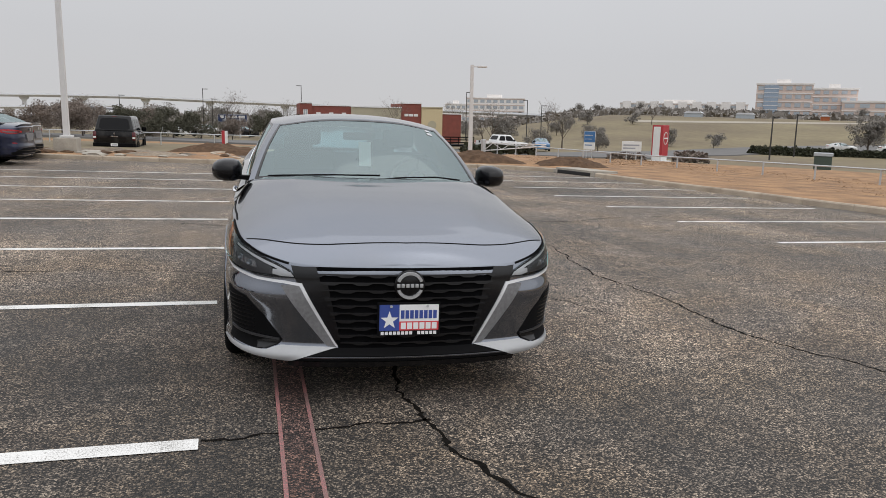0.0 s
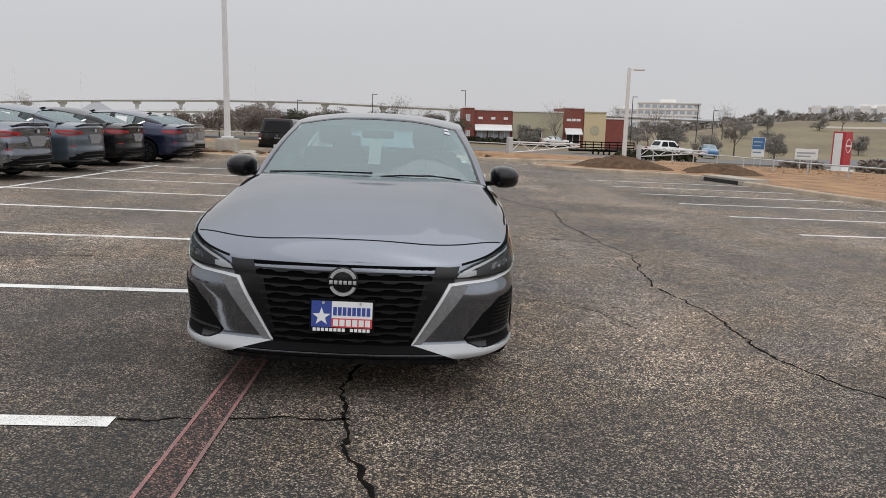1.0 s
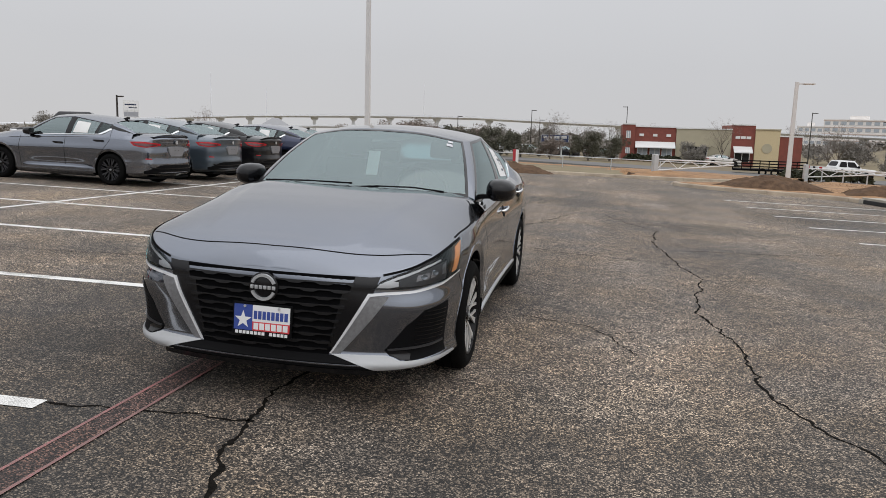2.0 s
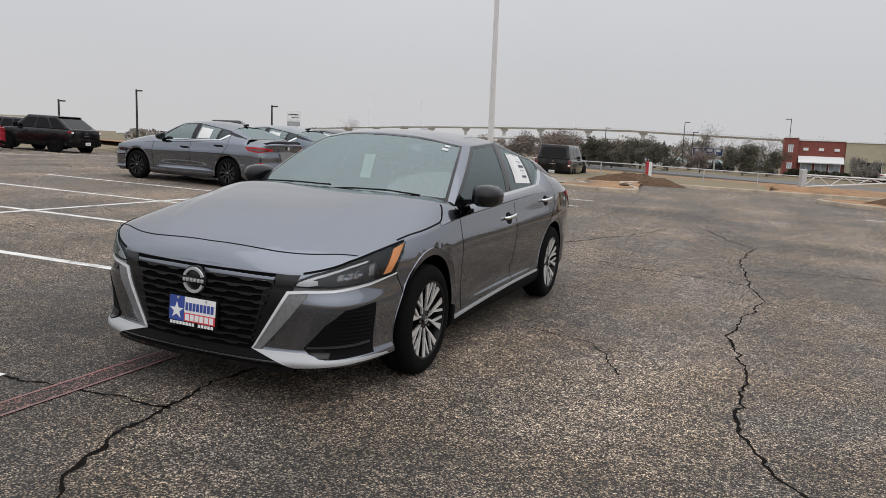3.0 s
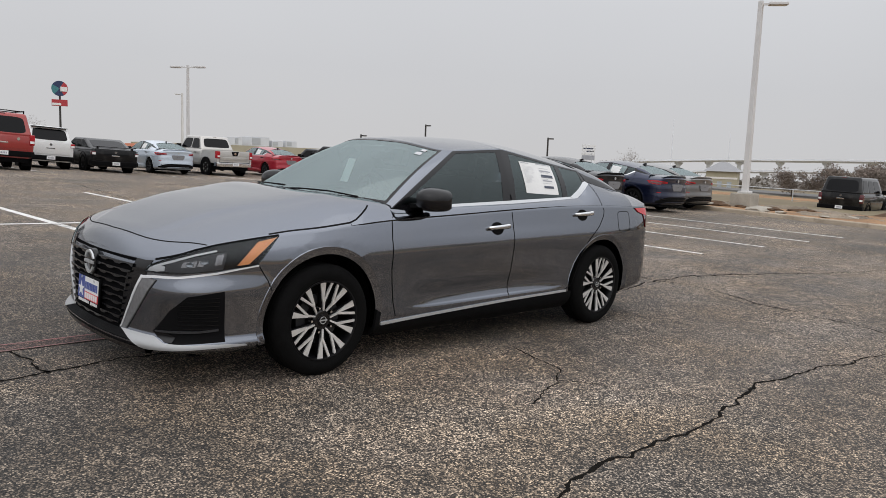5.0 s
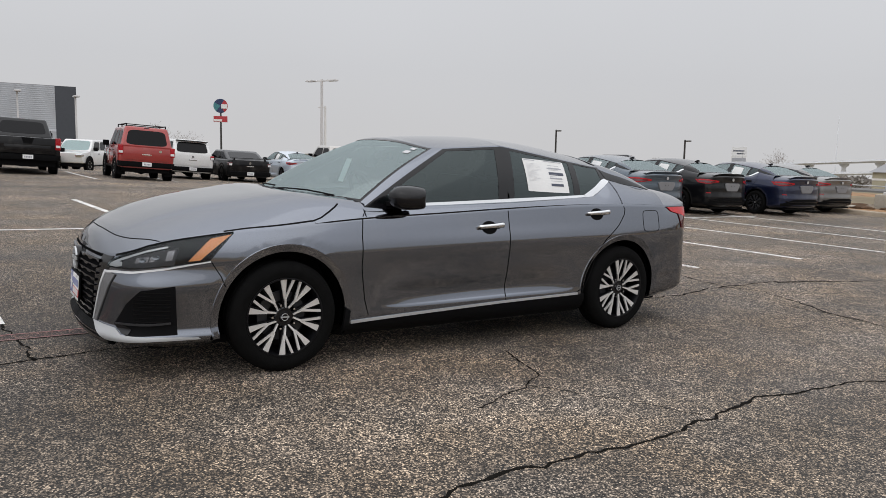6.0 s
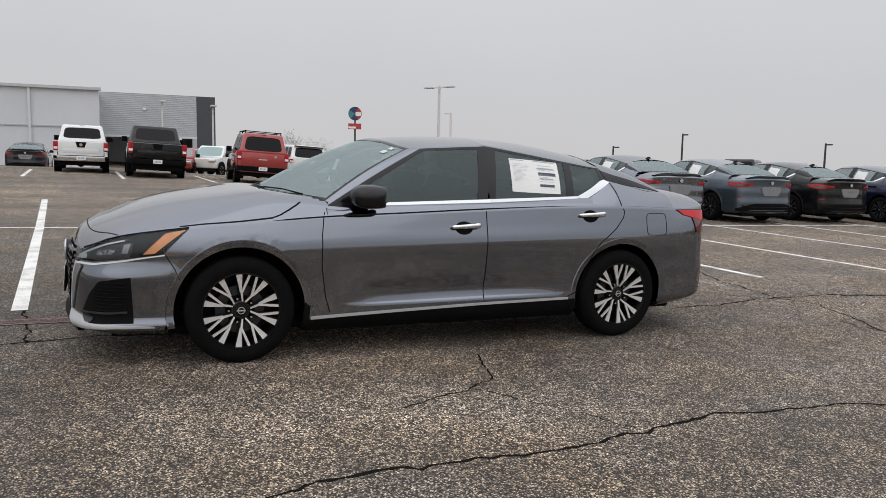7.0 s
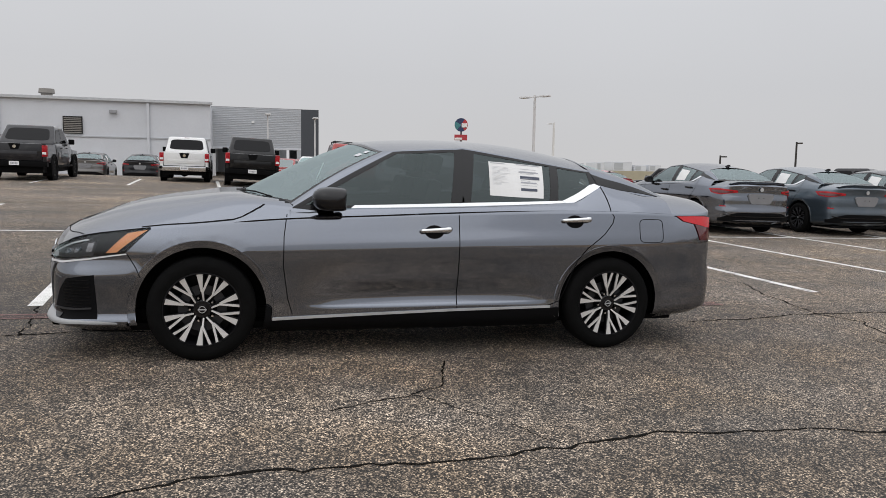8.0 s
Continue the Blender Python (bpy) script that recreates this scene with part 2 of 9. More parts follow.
    wr.color_ramp.elements[1].position, wr.color_ramp.elements[1].color = 0.64, (1.10, 1.0, 0.87, 1)
    l.new(warm.outputs["Fac"], wr.inputs["Fac"])
    m3 = n.new("ShaderNodeVectorMath")
    m3.operation = "MULTIPLY"
    l.new(m2.outputs[0], m3.inputs[0])
    l.new(wr.outputs["Color"], m3.inputs[1])
    out = m3.outputs[0]
    if tint:
        m4 = n.new("ShaderNodeVectorMath")
        m4.operation = "MULTIPLY"
        m4.inputs[1].default_value = tint
        l.new(out, m4.inputs[0])
        out = m4.outputs[0]
    l.new(out, b.inputs["Base Color"])
    rg = n.new("ShaderNodeMapRange")
    rg.inputs["From Min"].default_value, rg.inputs["From Max"].default_value = 0.35, 0.65
    rg.inputs["To Min"].default_value, rg.inputs["To Max"].default_value = 0.62, 0.88
    l.new(blot.outputs["Fac"], rg.inputs["Value"])
    l.new(rg.outputs["Result"], b.inputs["Roughness"])
    bp = n.new("ShaderNodeBump")
    bp.inputs["Strength"].default_value, bp.inputs["Distance"].default_value = 0.9, 0.007
    bp.invert = True
    l.new(stone.outputs["Distance"], bp.inputs["Height"])
    l.new(bp.outputs["Normal"], b.inputs["Normal"])
    return m


def worn_paint(name, color, under, worn=0.5):
    """Road marking with chippings showing through."""
    m = bpy.data.materials.new(name)
    m.use_nodes = True
    n, l = m.node_tree.nodes, m.node_tree.links
    b = n["Principled BSDF"]
    b.inputs["Roughness"].default_value = 0.75
    co = n.new("ShaderNodeTexCoord")
    v = n.new("ShaderNodeTexVoronoi")
    v.inputs["Scale"].default_value = 135
    l.new(co.outputs["Object"], v.inputs["Vector"])
    ns = n.new("ShaderNodeTexNoise")
    ns.inputs["Scale"].default_value, ns.inputs["Detail"].default_value = 3.5, 8
    l.new(co.outputs["Object"], ns.inputs["Vector"])
    ad = n.new("ShaderNodeMath")
    ad.operation = "MULTIPLY_ADD"
    l.new(v.outputs["Distance"], ad.inputs[0])
    ad.inputs[1].default_value = 0.55
    l.new(ns.outputs["Fac"], ad.inputs[2])
    r = n.new("ShaderNodeMapRange")
    r.inputs["From Min"].default_value, r.inputs["From Max"].default_value = 1.0 - worn * 0.75, 1.2 - worn * 0.5
    l.new(ad.outputs[0], r.inputs["Value"])
    mx = n.new("ShaderNodeMix")
    mx.data_type = "RGBA"
    mx.inputs["A"].default_value, mx.inputs["B"].default_value = (*color, 1), (*under, 1)
    l.new(r.outputs["Result"], mx.inputs["Factor"])
    l.new(mx.outputs["Result"], b.inputs["Base Color"])
    bp = n.new("ShaderNodeBump")
    bp.inputs["Strength"].default_value, bp.inputs["Distance"].default_value = 0.5, 0.005
    l.new(v.outputs["Distance"], bp.inputs["Height"])
    l.new(bp.outputs["Normal"], b.inputs["Normal"])
    return m


ASPHALT = asphalt("aged_asphalt")
WHITE_LINE = worn_paint("white_line_paint", (0.78, 0.77, 0.74), (0.24, 0.23, 0.21), 0.30)
RED_LINE = asphalt("red_line_paint", (1.08, 0.76, 0.78))
PINK_LINE = worn_paint("red_line_edge_paint", (0.50, 0.17, 0.17), (0.20, 0.12, 0.11), 0.75)
TAR = material("dark_crack_fill", (0.009, 0.008, 0.007), 1.0, vary=0.5, scale=30, spec=0.03)
CONCRETE = material("weathered_concrete", (0.36, 0.33, 0.28), 0.85, vary=0.28, scale=3.5, bump=0.4, bump_scale=45)
KERB = material("dust_stained_kerb_concrete", (0.36, 0.29, 0.215), 0.9, vary=0.35, scale=1.6, bump=0.4, bump_scale=45, tint=(0.44, 0.37, 0.29))
STRAW = material("dormant_grass", (0.172, 0.083, 0.036), 0.95, vary=0.55, scale=1.1, bump=1.0, bump_scale=22, tint=(0.310, 0.178, 0.084))
BLADES = material("dead_grass_blades", (0.235, 0.130, 0.064), 0.95, vary=0.4, scale=0.9, tint=(0.38, 0.240, 0.130))
SILT = material("grey_brown_silt", (0.125, 0.098, 0.074), 0.95, vary=0.45, scale=0.9, bump=0.9, bump_scale=18, tint=(0.235, 0.190, 0.140))
FIELD = material("winter_field", (0.150, 0.098, 0.058), 0.95, vary=0.40, scale=0.045, bump=0.6, bump_scale=0.8, tint=(0.178, 0.150, 0.082))
SOIL = material("bare_brown_soil", (0.105, 0.066, 0.042), 0.95, vary=0.6, scale=5, spec=0.1, bump=0.9, bump_scale=30)
GUNMETAL = paint("gun_metallic_paint", (0.174, 0.190, 0.224), 1.0, 0.115, coat_ior=1.62, edge=0.45)
BLACK_GLOSS = material("gloss_black_trim", (0.005, 0.005, 0.006), 0.16, vary=0.2, spec=0.4)
LAMP_CELL = material("dull_reflector_cell", (0.26, 0.26, 0.27), 0.25, metal=0.7, vary=0.3, scale=40)
SPLITTER = material("matt_silver_splitter", (0.40, 0.405, 0.41), 0.45, metal=0.25, vary=0.06)
LAMP_HOUSING = material("smoky_lamp_housing", (0.045, 0.045, 0.048), 0.3, metal=0.3, vary=0.25, scale=30)
PLATE_SILVER = material("bare_plate_recess", (0.24, 0.24, 0.25), 0.4, metal=0.3, vary=0.1)
DARK_SPOKE = material("dark_grey_alloy", (0.035, 0.035, 0.038), 0.35, vary=0.2, spec=0.4)
SLAT_BLACK = material("satin_black_slat", (0.009, 0.009, 0.010), 0.25, vary=0.2, spec=0.4)
TRAY_BLACK = material("sooty_black_grille_tray", (0.004, 0.004, 0.0045), 0.95, spec=0.02, vary=0.25)
BLACK_MATT = material("matt_black_plastic", (0.004, 0.004, 0.0045), 0.7, spec=0.09, vary=0.25, bump=0.15, bump_scale=300)
RUBBER = material("tyre_rubber", (0.006, 0.006, 0.006), 0.9, spec=0.06, vary=0.3, scale=20, bump=0.3, bump_scale=160)
CHROME = material("bright_chrome", (0.78, 0.79, 0.80), 0.09, metal=1.0, vary=0.04)
SATIN = material("satin_silver_trim", (0.56, 0.57, 0.58), 0.32, metal=0.55, vary=0.06)
MACHINED = material("machined_alloy", (0.78, 0.77, 0.75), 0.34, metal=0.55, vary=0.06, bump=0.05, bump_scale=400)
ALLOY_DARK = material("black_alloy_paint", (0.004, 0.004, 0.005), 0.38, vary=0.2, spec=0.2)
CABIN = material("dark_cabin_trim", (0.016, 0.016, 0.018), 0.85, spec=0.2, vary=0.2, bump=0.2, bump_scale=200)
SEAT_CLOTH = material("charcoal_seat_cloth", (0.05, 0.05, 0.052), 0.9, vary=0.2, bump=0.3, bump_scale=250)
SCREEN_GLASS = glass("windscreen_glass", (0.70, 0.90, 0.88), 0.88, ior=2.75)
DARK_GLASS = glass("privacy_glass", (0.58, 0.64, 0.68), 0.34, ior=1.66)
LENS_GLASS = glass("headlamp_lens", (0.95, 0.95, 0.96), 0.96, ior=1.27)
GRAIN = material("dark_grained_inlay", (0.20, 0.20, 0.205), 0.45, metal=0.4, vary=0.3, scale=60, bump=0.4, bump_scale=350)
BRIGHT = material("bright_satin_silver", (0.83, 0.84, 0.86), 0.22, metal=0.35, vary=0.04)
TAIL_RED = material("red_tail_lens", (0.55, 0.012, 0.018), 0.25, vary=0.15, coat=0.25, spec=0.3)
TAIL_DEEP = material("deep_red_tail_lens", (0.36, 0.006, 0.012), 0.28, vary=0.4, scale=14, coat=0.12, spec=0.25)
DEEP_GLASS = material("near_black_vehicle_glass", (0.004, 0.004, 0.005), 0.1, vary=0.2, spec=0.18)
TAIL_DARK = material("smoked_tail_lens", (0.09, 0.010, 0.014), 0.12, vary=0.15, coat=0.8)
AMBER = material("amber_marker_lens", (0.80, 0.34, 0.13), 0.2, vary=0.15, coat=0.6)
PAPER = material("white_paper", (0.74, 0.74, 0.73), 0.8, vary=0.05)
TAG_PAPER = material("bright_tag_paper", (0.86, 0.86, 0.85), 0.7, vary=0.03)
PRINT_GREY = material("grey_print", (0.36, 0.37, 0.40), 0.8, vary=0.1)
PRINT_PALE = material("pale_print", (0.56, 0.57, 0.59), 0.8, vary=0.1)
PRINT_DARK = material("dark_print", (0.07, 0.08, 0.11), 0.8, vary=0.1)
PLATE_BLUE = material("plate_blue", (0.035, 0.07, 0.30), 0.35, vary=0.08, coat=0.4)
PLATE_RED = material("plate_red", (0.62, 0.05, 0.06), 0.35, vary=0.08, coat=0.4)
PLATE_WHITE = material("plate_white", (0.80, 0.80, 0.80), 0.35, vary=0.04, coat=0.4)


# ---- building tools ----
def finish(ob, bm, mat, smooth=None):
    me = ob.data
    bm.to_mesh(me)
    bm.free()
    me.materials.append(mat)
    if smooth is not None:
        me.shade_smooth()
        me.set_sharp_from_angle(angle=radians(smooth))
    return ob


def thing(name, label, category, group="", at=None, kind=""):
    ob = new(name)
    ob.empty_display_size = 0.2
    if at is not None:
        ob.matrix_world = at
    return tagged(ob, label, category, group, kind)


def part(name, bm, mat, parent=None, label="", smooth=None):
    ob = new(name, bpy.data.meshes.new(name))
    finish(ob, bm, mat, smooth)
    if parent is not None:
        ob.parent = parent
    if label:
        ob["label"] = label
    return ob


def setting(name, bm, mat, label="", category="", smooth=None, kind="structure"):
    ob = part(name, bm, mat, None, "", smooth)
    return tagged(ob, label, category, "", kind)


def box(bm, lo, hi, bevel=0.0, m=None):
    """A box between two corners, edges rounded by bevel."""
    r = bmesh.ops.create_cube(bm, size=1.0)
    vs = r["verts"]
    for v in vs:
        v.co = Vector([lo[i] + (v.co[i] + 0.5) * (hi[i] - lo[i]) for i in range(3)])
    if bevel:
        es = list({e for v in vs for e in v.link_edges})
        rb = bmesh.ops.bevel(bm, geom=es, offset=bevel, segments=2, affect="EDGES", profile=0.6)
        vs = list({v for f in rb["faces"] for v in f.verts} | {v for v in vs if v.is_valid})
    if m is not None:
        bmesh.ops.transform(bm, matrix=m, verts=vs)
    return bm


def tube(bm, a, b, r0, r1=None, seg=12, cap=True):
    """A tapered round bar from a to b."""
    a, b = Vector(a), Vector(b)
    r1 = r0 if r1 is None else r1
    d = b - a
    rot = d.to_track_quat("Z", "Y").to_matrix().to_4x4()
    bmesh.ops.create_cone(bm, cap_ends=cap, segments=seg, radius1=r0, radius2=r1, depth=d.length,
                          matrix=Matrix.Translation((a + b) / 2) @ rot)
    return bm


def lathe(bm, profile, seg=48, axis="x"):
    """Turn a profile of (radius, along) round an axis."""
    rows = []
    for r, h in profile:
        ring = []
        for k in range(seg):
            a = 2 * math.pi * k / seg
            c, s = r * math.cos(a), r * math.sin(a)
            ring.append(bm.verts.new((h, c, s) if axis == "x" else (c, s, h)))
        rows.append(ring)
    for p, q in zip(rows, rows[1:]):
        for k in range(seg):
            bm.faces.new((p[k], p[(k + 1) % seg], q[(k + 1) % seg], q[k]))
    return bm


def grid_faces(bm, rows, flip=False):
    vs = [[bm.verts.new(p) for p in row] for row in rows]
    for i in range(len(vs) - 1):
        for j in range(len(vs[0]) - 1):
            q = (vs[i][j], vs[i][j + 1], vs[i + 1][j + 1], vs[i + 1][j])
            try:
                bm.faces.new(q[::-1] if flip else q)
            except ValueError:
                pass
    return vs


def prism(bm, outline, y0, y1, axis="y"):
    """Extrude a 2D outline between two values along an axis."""
    def place(p, h):
        return {"y": (p[0], h, p[1]), "x": (h, p[0], p[1]), "z": (p[0], p[1], h)}[axis]
    a = [bm.verts.new(place(p, y0)) for p in outline]
    b = [bm.verts.new(place(p, y1)) for p in outline]
    n = len(outline)
    fs = [bm.faces.new(a[::-1]), bm.faces.new(b)]
    for k in range(n):
        fs.append(bm.faces.new((a[k], a[(k + 1) % n], b[(k + 1) % n], b[k])))
    bmesh.ops.recalc_face_normals(bm, faces=fs)
    return bm


def smoothstep(x):
    x = min(1.0, max(0.0, x))
    return x * x * (3 - 2 * x)


SLOPES = {}


def spline(knots, q):
    """Smooth curve through knots [(t, v...)] in order of t, at q."""
    key = id(knots)
    if key not in SLOPES or SLOPES[key][0] is not knots:
        ts = [k[0] for k in knots]
        n, d = len(knots), len(knots[0]) - 1
        rise = [[(knots[i + 1][c + 1] - knots[i][c + 1]) / (ts[i + 1] - ts[i]) for c in range(d)] for i in range(n - 1)]
        ms = [rise[0]]
        for i in range(1, n - 1):
            wa, wb = 1 / (ts[i] - ts[i - 1]), 1 / (ts[i + 1] - ts[i])
            ms.append([(rise[i - 1][c] * wa + rise[i][c] * wb) / (wa + wb) for c in range(d)])
        ms.append(rise[-1])
        SLOPES[key] = (knots, ts, ms, d)
    _, ts, ms, d = SLOPES[key]
    q = min(max(q, ts[0]), ts[-1])
    i = min(max(bisect(ts, q) - 1, 0), len(ts) - 2)
    h = ts[i + 1] - ts[i]
    s = (q - ts[i]) / h
    s2, s3 = s * s, s * s * s
    a, b, e, f = 2 * s3 - 3 * s2 + 1, (s3 - 2 * s2 + s) * h, -2 * s3 + 3 * s2, (s3 - s2) * h
    k0, k1, m0, m1 = knots[i], knots[i + 1], ms[i], ms[i + 1]
    return [a * k0[c + 1] + b * m0[c] + e * k1[c + 1] + f * m1[c] for c in range(d)]


def bisect(ts, q):
    n = 0
    for t in ts:
        if t > q:
            break
        n += 1
    return n


# ---- ground ----
def lot_height(x, y):
    """The car park dips towards its far corner."""
    dip = -0.42 * smoothstep((-x - 13) / 15) * smoothstep((y + 3) / 13)
    drop = -0.50 * smoothstep((-x - 31) / 6)
    return min(dip, max(dip + drop, -0.95)) if x < -31 else dip


def land_height(x, y):
    """Surrounding land: a shallow fall beyond the verge, then a long rise to the north-east."""
    d = math.hypot(x, y)
    az = math.degrees(math.atan2(x, y))
    east = smoothstep((az - 14) / 14) * smoothstep((120 - az) / 30)
    z = -0.55 * smoothstep((d - 38) / 20) * (1 - smoothstep((d - 105) / 60))
    z += east * (8.8 * smoothstep((d - 105) / 150) + 4.5 * smoothstep((d - 250) / 150))
    z += (1 - east) * (3.2 if x > -40 else -1.2) * smoothstep((d - 150) / 200)
    z += 0.0235 * min(0.0, x + 20) * smoothstep((d - 60) / 100)
    return z - 1.0 * smoothstep((-x - 36) / 25)


# ---- the sedan: body surface ----
PLAN = [(0, 0.0, -2.395), (1, 0.20, -2.388), (2, 0.40, -2.366), (3, 0.58, -2.325), (4, 0.72, -2.262), (5, 0.81, -2.185), (6, 0.865, -2.08),
        (7, 0.897, -1.90), (8, 0.919, -1.65), (9, 0.928, -1.40), (10, 0.916, -0.90), (11, 0.911, -0.30), (12, 0.913, 0.30), (13, 0.919, 0.90),
        (14, 0.929, 1.40), (15, 0.918, 1.75), (16, 0.888, 2.03), (17, 0.835, 2.235), (18, 0.735, 2.345), (19, 0.53, 2.42), (20, 0.29, 2.455), (21, 0.0, 2.465)]
# feature lines from the lip up to the shoulder: knots of (station, height, inset)
LINES = [
    [(0, 0.185, 0.10), (4, 0.185, 0.10), (8, 0.19, 0.09), (10, 0.165, 0.10), (13, 0.165, 0.10), (16, 0.22, 0.10), (21, 0.23, 0.12)],
    [(0, 0.208, 0.012), (4, 0.212, 0.014), (6, 0.232, 0.014), (8, 0.235, 0.012), (9, 0.22, 0.03), (10, 0.215, 0.035), (13, 0.225, 0.035), (14, 0.235, 0.03), (16, 0.265, 0.03), (18, 0.28, 0.03), (21, 0.28, 0.03)],
    [(0, 0.30, 0.004), (3.5, 0.30, 0.010), (5, 0.30, 0.020), (7, 0.31, 0.014), (9, 0.31, 0.006), (10, 0.296, 0.014), (11, 0.300, 0.0195), (12, 0.307, 0.0195), (13, 0.314, 0.016), (15, 0.33, 0.010), (17, 0.36, 0.006), (21, 0.37, 0.01)],
    [(0, 0.36, 0.002), (3.5, 0.36, 0.008), (5, 0.36, 0.018), (7, 0.365, 0.013), (9, 0.355, 0.004), (10, 0.334, 0.013), (10.5, 0.337, 0.019), (11, 0.340, 0.0225), (12, 0.347, 0.0225), (13, 0.353, 0.0195), (14.2, 0.375, 0.005), (16, 0.40, 0.007), (18, 0.42, 0.003), (21, 0.425, 0.005)],
    [(0, 0.42, 0.0), (3.5, 0.42, 0.005), (5, 0.42, 0.012), (7, 0.42, 0.009), (9, 0.40, 0.002), (10, 0.365, 0.012), (10.5, 0.353, 0.024), (11, 0.353, 0.029), (12, 0.361, 0.030), (13, 0.370, 0.022), (13.5, 0.385, 0.011), (14.2, 0.42, 0.0), (16, 0.45, 0.004), (18, 0.48, 0.0), (21, 0.48, 0.0)],
    [(0, 0.54, 0.0), (5, 0.545, 0.0), (7, 0.55, 0.0), (9, 0.55, 0.004), (10, 0.53, 0.010), (10.6, 0.53, 0.016), (12, 0.54, 0.018), (13, 0.55, 0.015), (14.2, 0.58, 0.004), (16, 0.60, 0.004), (18, 0.60, 0.012), (21, 0.60, 0.02)],
    [(0, 0.625, 0.004), (3, 0.607, 0.010), (4, 0.615, 0.019), (5, 0.625, 0.021), (7, 0.650, 0.014), (9, 0.688, 0.0), (10, 0.690, 0.001), (12, 0.725, 0.001), (14, 0.748, 0.0), (16, 0.765, 0.001), (18, 0.785, 0.020), (21, 0.785, 0.033)],
    [(0, 0.645, 0.007), (3, 0.625, 0.012), (4, 0.636, 0.021), (5, 0.648, 0.023), (7, 0.676, 0.014), (9, 0.712, 0.001), (10, 0.712, 0.001), (12, 0.747, 0.001), (14, 0.770, 0.001), (16, 0.790, 0.002), (18, 0.81, 0.024), (21, 0.81, 0.037)],
    [(0, 0.668, 0.011), (3, 0.650, 0.014), (4, 0.668, 0.025), (5, 0.700, 0.029), (7, 0.755, 0.024), (9, 0.795, 0.022), (10, 0.83, 0.025), (12, 0.86, 0.026), (14, 0.885, 0.022), (16, 0.895, 0.020), (18, 0.92, 0.03), (21, 0.93, 0.045)],
    [(0, 0.702, 0.024), (2, 0.694, 0.026), (3, 0.702, 0.032), (4, 0.735, 0.038), (5, 0.772, 0.044), (6, 0.797, 0.050), (7, 0.825, 0.054), (8, 0.853, 0.054), (9, 0.872, 0.050), (10, 0.914, 0.050), (11, 0.944, 0.051), (12, 0.975, 0.052), (13, 0.998, 0.050), (14, 1.004, 0.048), (15, 0.996, 0.044), (16, 0.988, 0.050), (17, 0.995, 0.050), (18, 1.01, 0.035), (21, 1.03, 0.02)],
]
CROWN = [(-2.371, 0.702), (-2.343, 0.755), (-2.27, 0.810), (-2.16, 0.854), (-2.0, 0.912), (-1.83, 0.960), (-1.65, 0.993), (-1.47, 1.018), (-1.22, 1.048), (-1.0, 1.040), (-0.5, 1.008),
         (0.3, 1.035), (1.05, 1.065), (1.5, 1.08), (1.85, 1.125), (2.1, 1.122), (2.28, 1.10), (2.39, 1.075), (2.445, 1.03)]
FLAT = [(-2.371, 2.0), (-2.2, 2.7), (-1.8, 3.6), (-1.45, 5.0), (-1.2, 7.5), (-1.0, 11.0), (-0.6, 9.0), (1.3, 9.0), (1.9, 4.5), (2.445, 4.0)]   # how square the top is across


def plan_point(c):
    return spline(PLAN, c)


def plan_normal(c):
    a, b = np.array(plan_point(max(0, c - 0.05))), np.array(plan_point(min(21, c + 0.05)))
    if c < 0.05:
        return np.array((0.0, -1.0))
    if c > 20.95:
        return np.array((0.0, 1.0))
    t = (b - a) / np.linalg.norm(b - a)
    return np.array((t[1], -t[0]))


COLUMN = {}


def column(c):
    """The feature points of the skin at a station, lip to shoulder."""
    key = round(float(c), 4)
    if key not in COLUMN:
        p, n = np.array(plan_point(c)), plan_normal(c)
        pts = []
        for line in LINES:
            z, inset = spline(line, c)
            q = p - n * inset
            pts.append((z, max(0.0, float(q[0])), float(q[1])))
        COLUMN[key] = pts
    return COLUMN[key]


def skin(c, z):
    x, y = spline(column(c), z)
    return Vector((x, y, z))


def skin_at(c, z, off=0.0):
    """A point of the skin lifted by off."""
    p = skin(c, z)
    if not off:
        return p
    e = 0.02
    du = skin(min(21, c + e), z) - skin(max(0, c - e), z)
    dv = skin(c, z + 0.004) - skin(c, z - 0.004)
    n = du.cross(dv)
    n.normalize()
    return p + n * off


def c_front(x):
    """Station whose plan point lies x out from the centre line, on the nose."""
    lo, hi = 0.0, 7.0
    for _ in range(24):
        m = (lo + hi) / 2
        lo, hi = (m, hi) if plan_point(m)[0] < x else (lo, m)
    return lo


def c_side(y):
    lo, hi = 0.0, 21.0
    for _ in range(26):
        m = (lo + hi) / 2
        lo, hi = (m, hi) if plan_point(m)[1] < y else (lo, m)
    return lo


def shoulder(c):
    z, x, y = column(c)[-1]
    return Vector((x, y, z))


def c_shoulder(y):
    """Station whose shoulder lies at y."""
    lo, hi = 0.0, 21.0
    for _ in range(24):
        m = (lo + hi) / 2
        lo, hi = (m, hi) if shoulder(m).y < y else (lo, m)
    return lo


def top_point(c, r):
    """Bonnet, waist shelf and boot: from the shoulder (r = 1) to the centre line (r = 0)."""
    e = shoulder(c)
    zc = spline(CROWN, e.y)[0]
    n = spline(FLAT, e.y)[0]
    z = e.z + (zc - e.z) * (1 - r ** n)
    z += 0.009 * smoothstep((0.70 - 0.10 * smoothstep((-1.2 - e.y) / 1.0) - r) / 0.09) * smoothstep((-1.0 - e.y) / 0.4) * smoothstep((e.y + 2.36) / 0.35)      # raised centre of the bonnet
    return Vector((e.x * r, e.y, z))


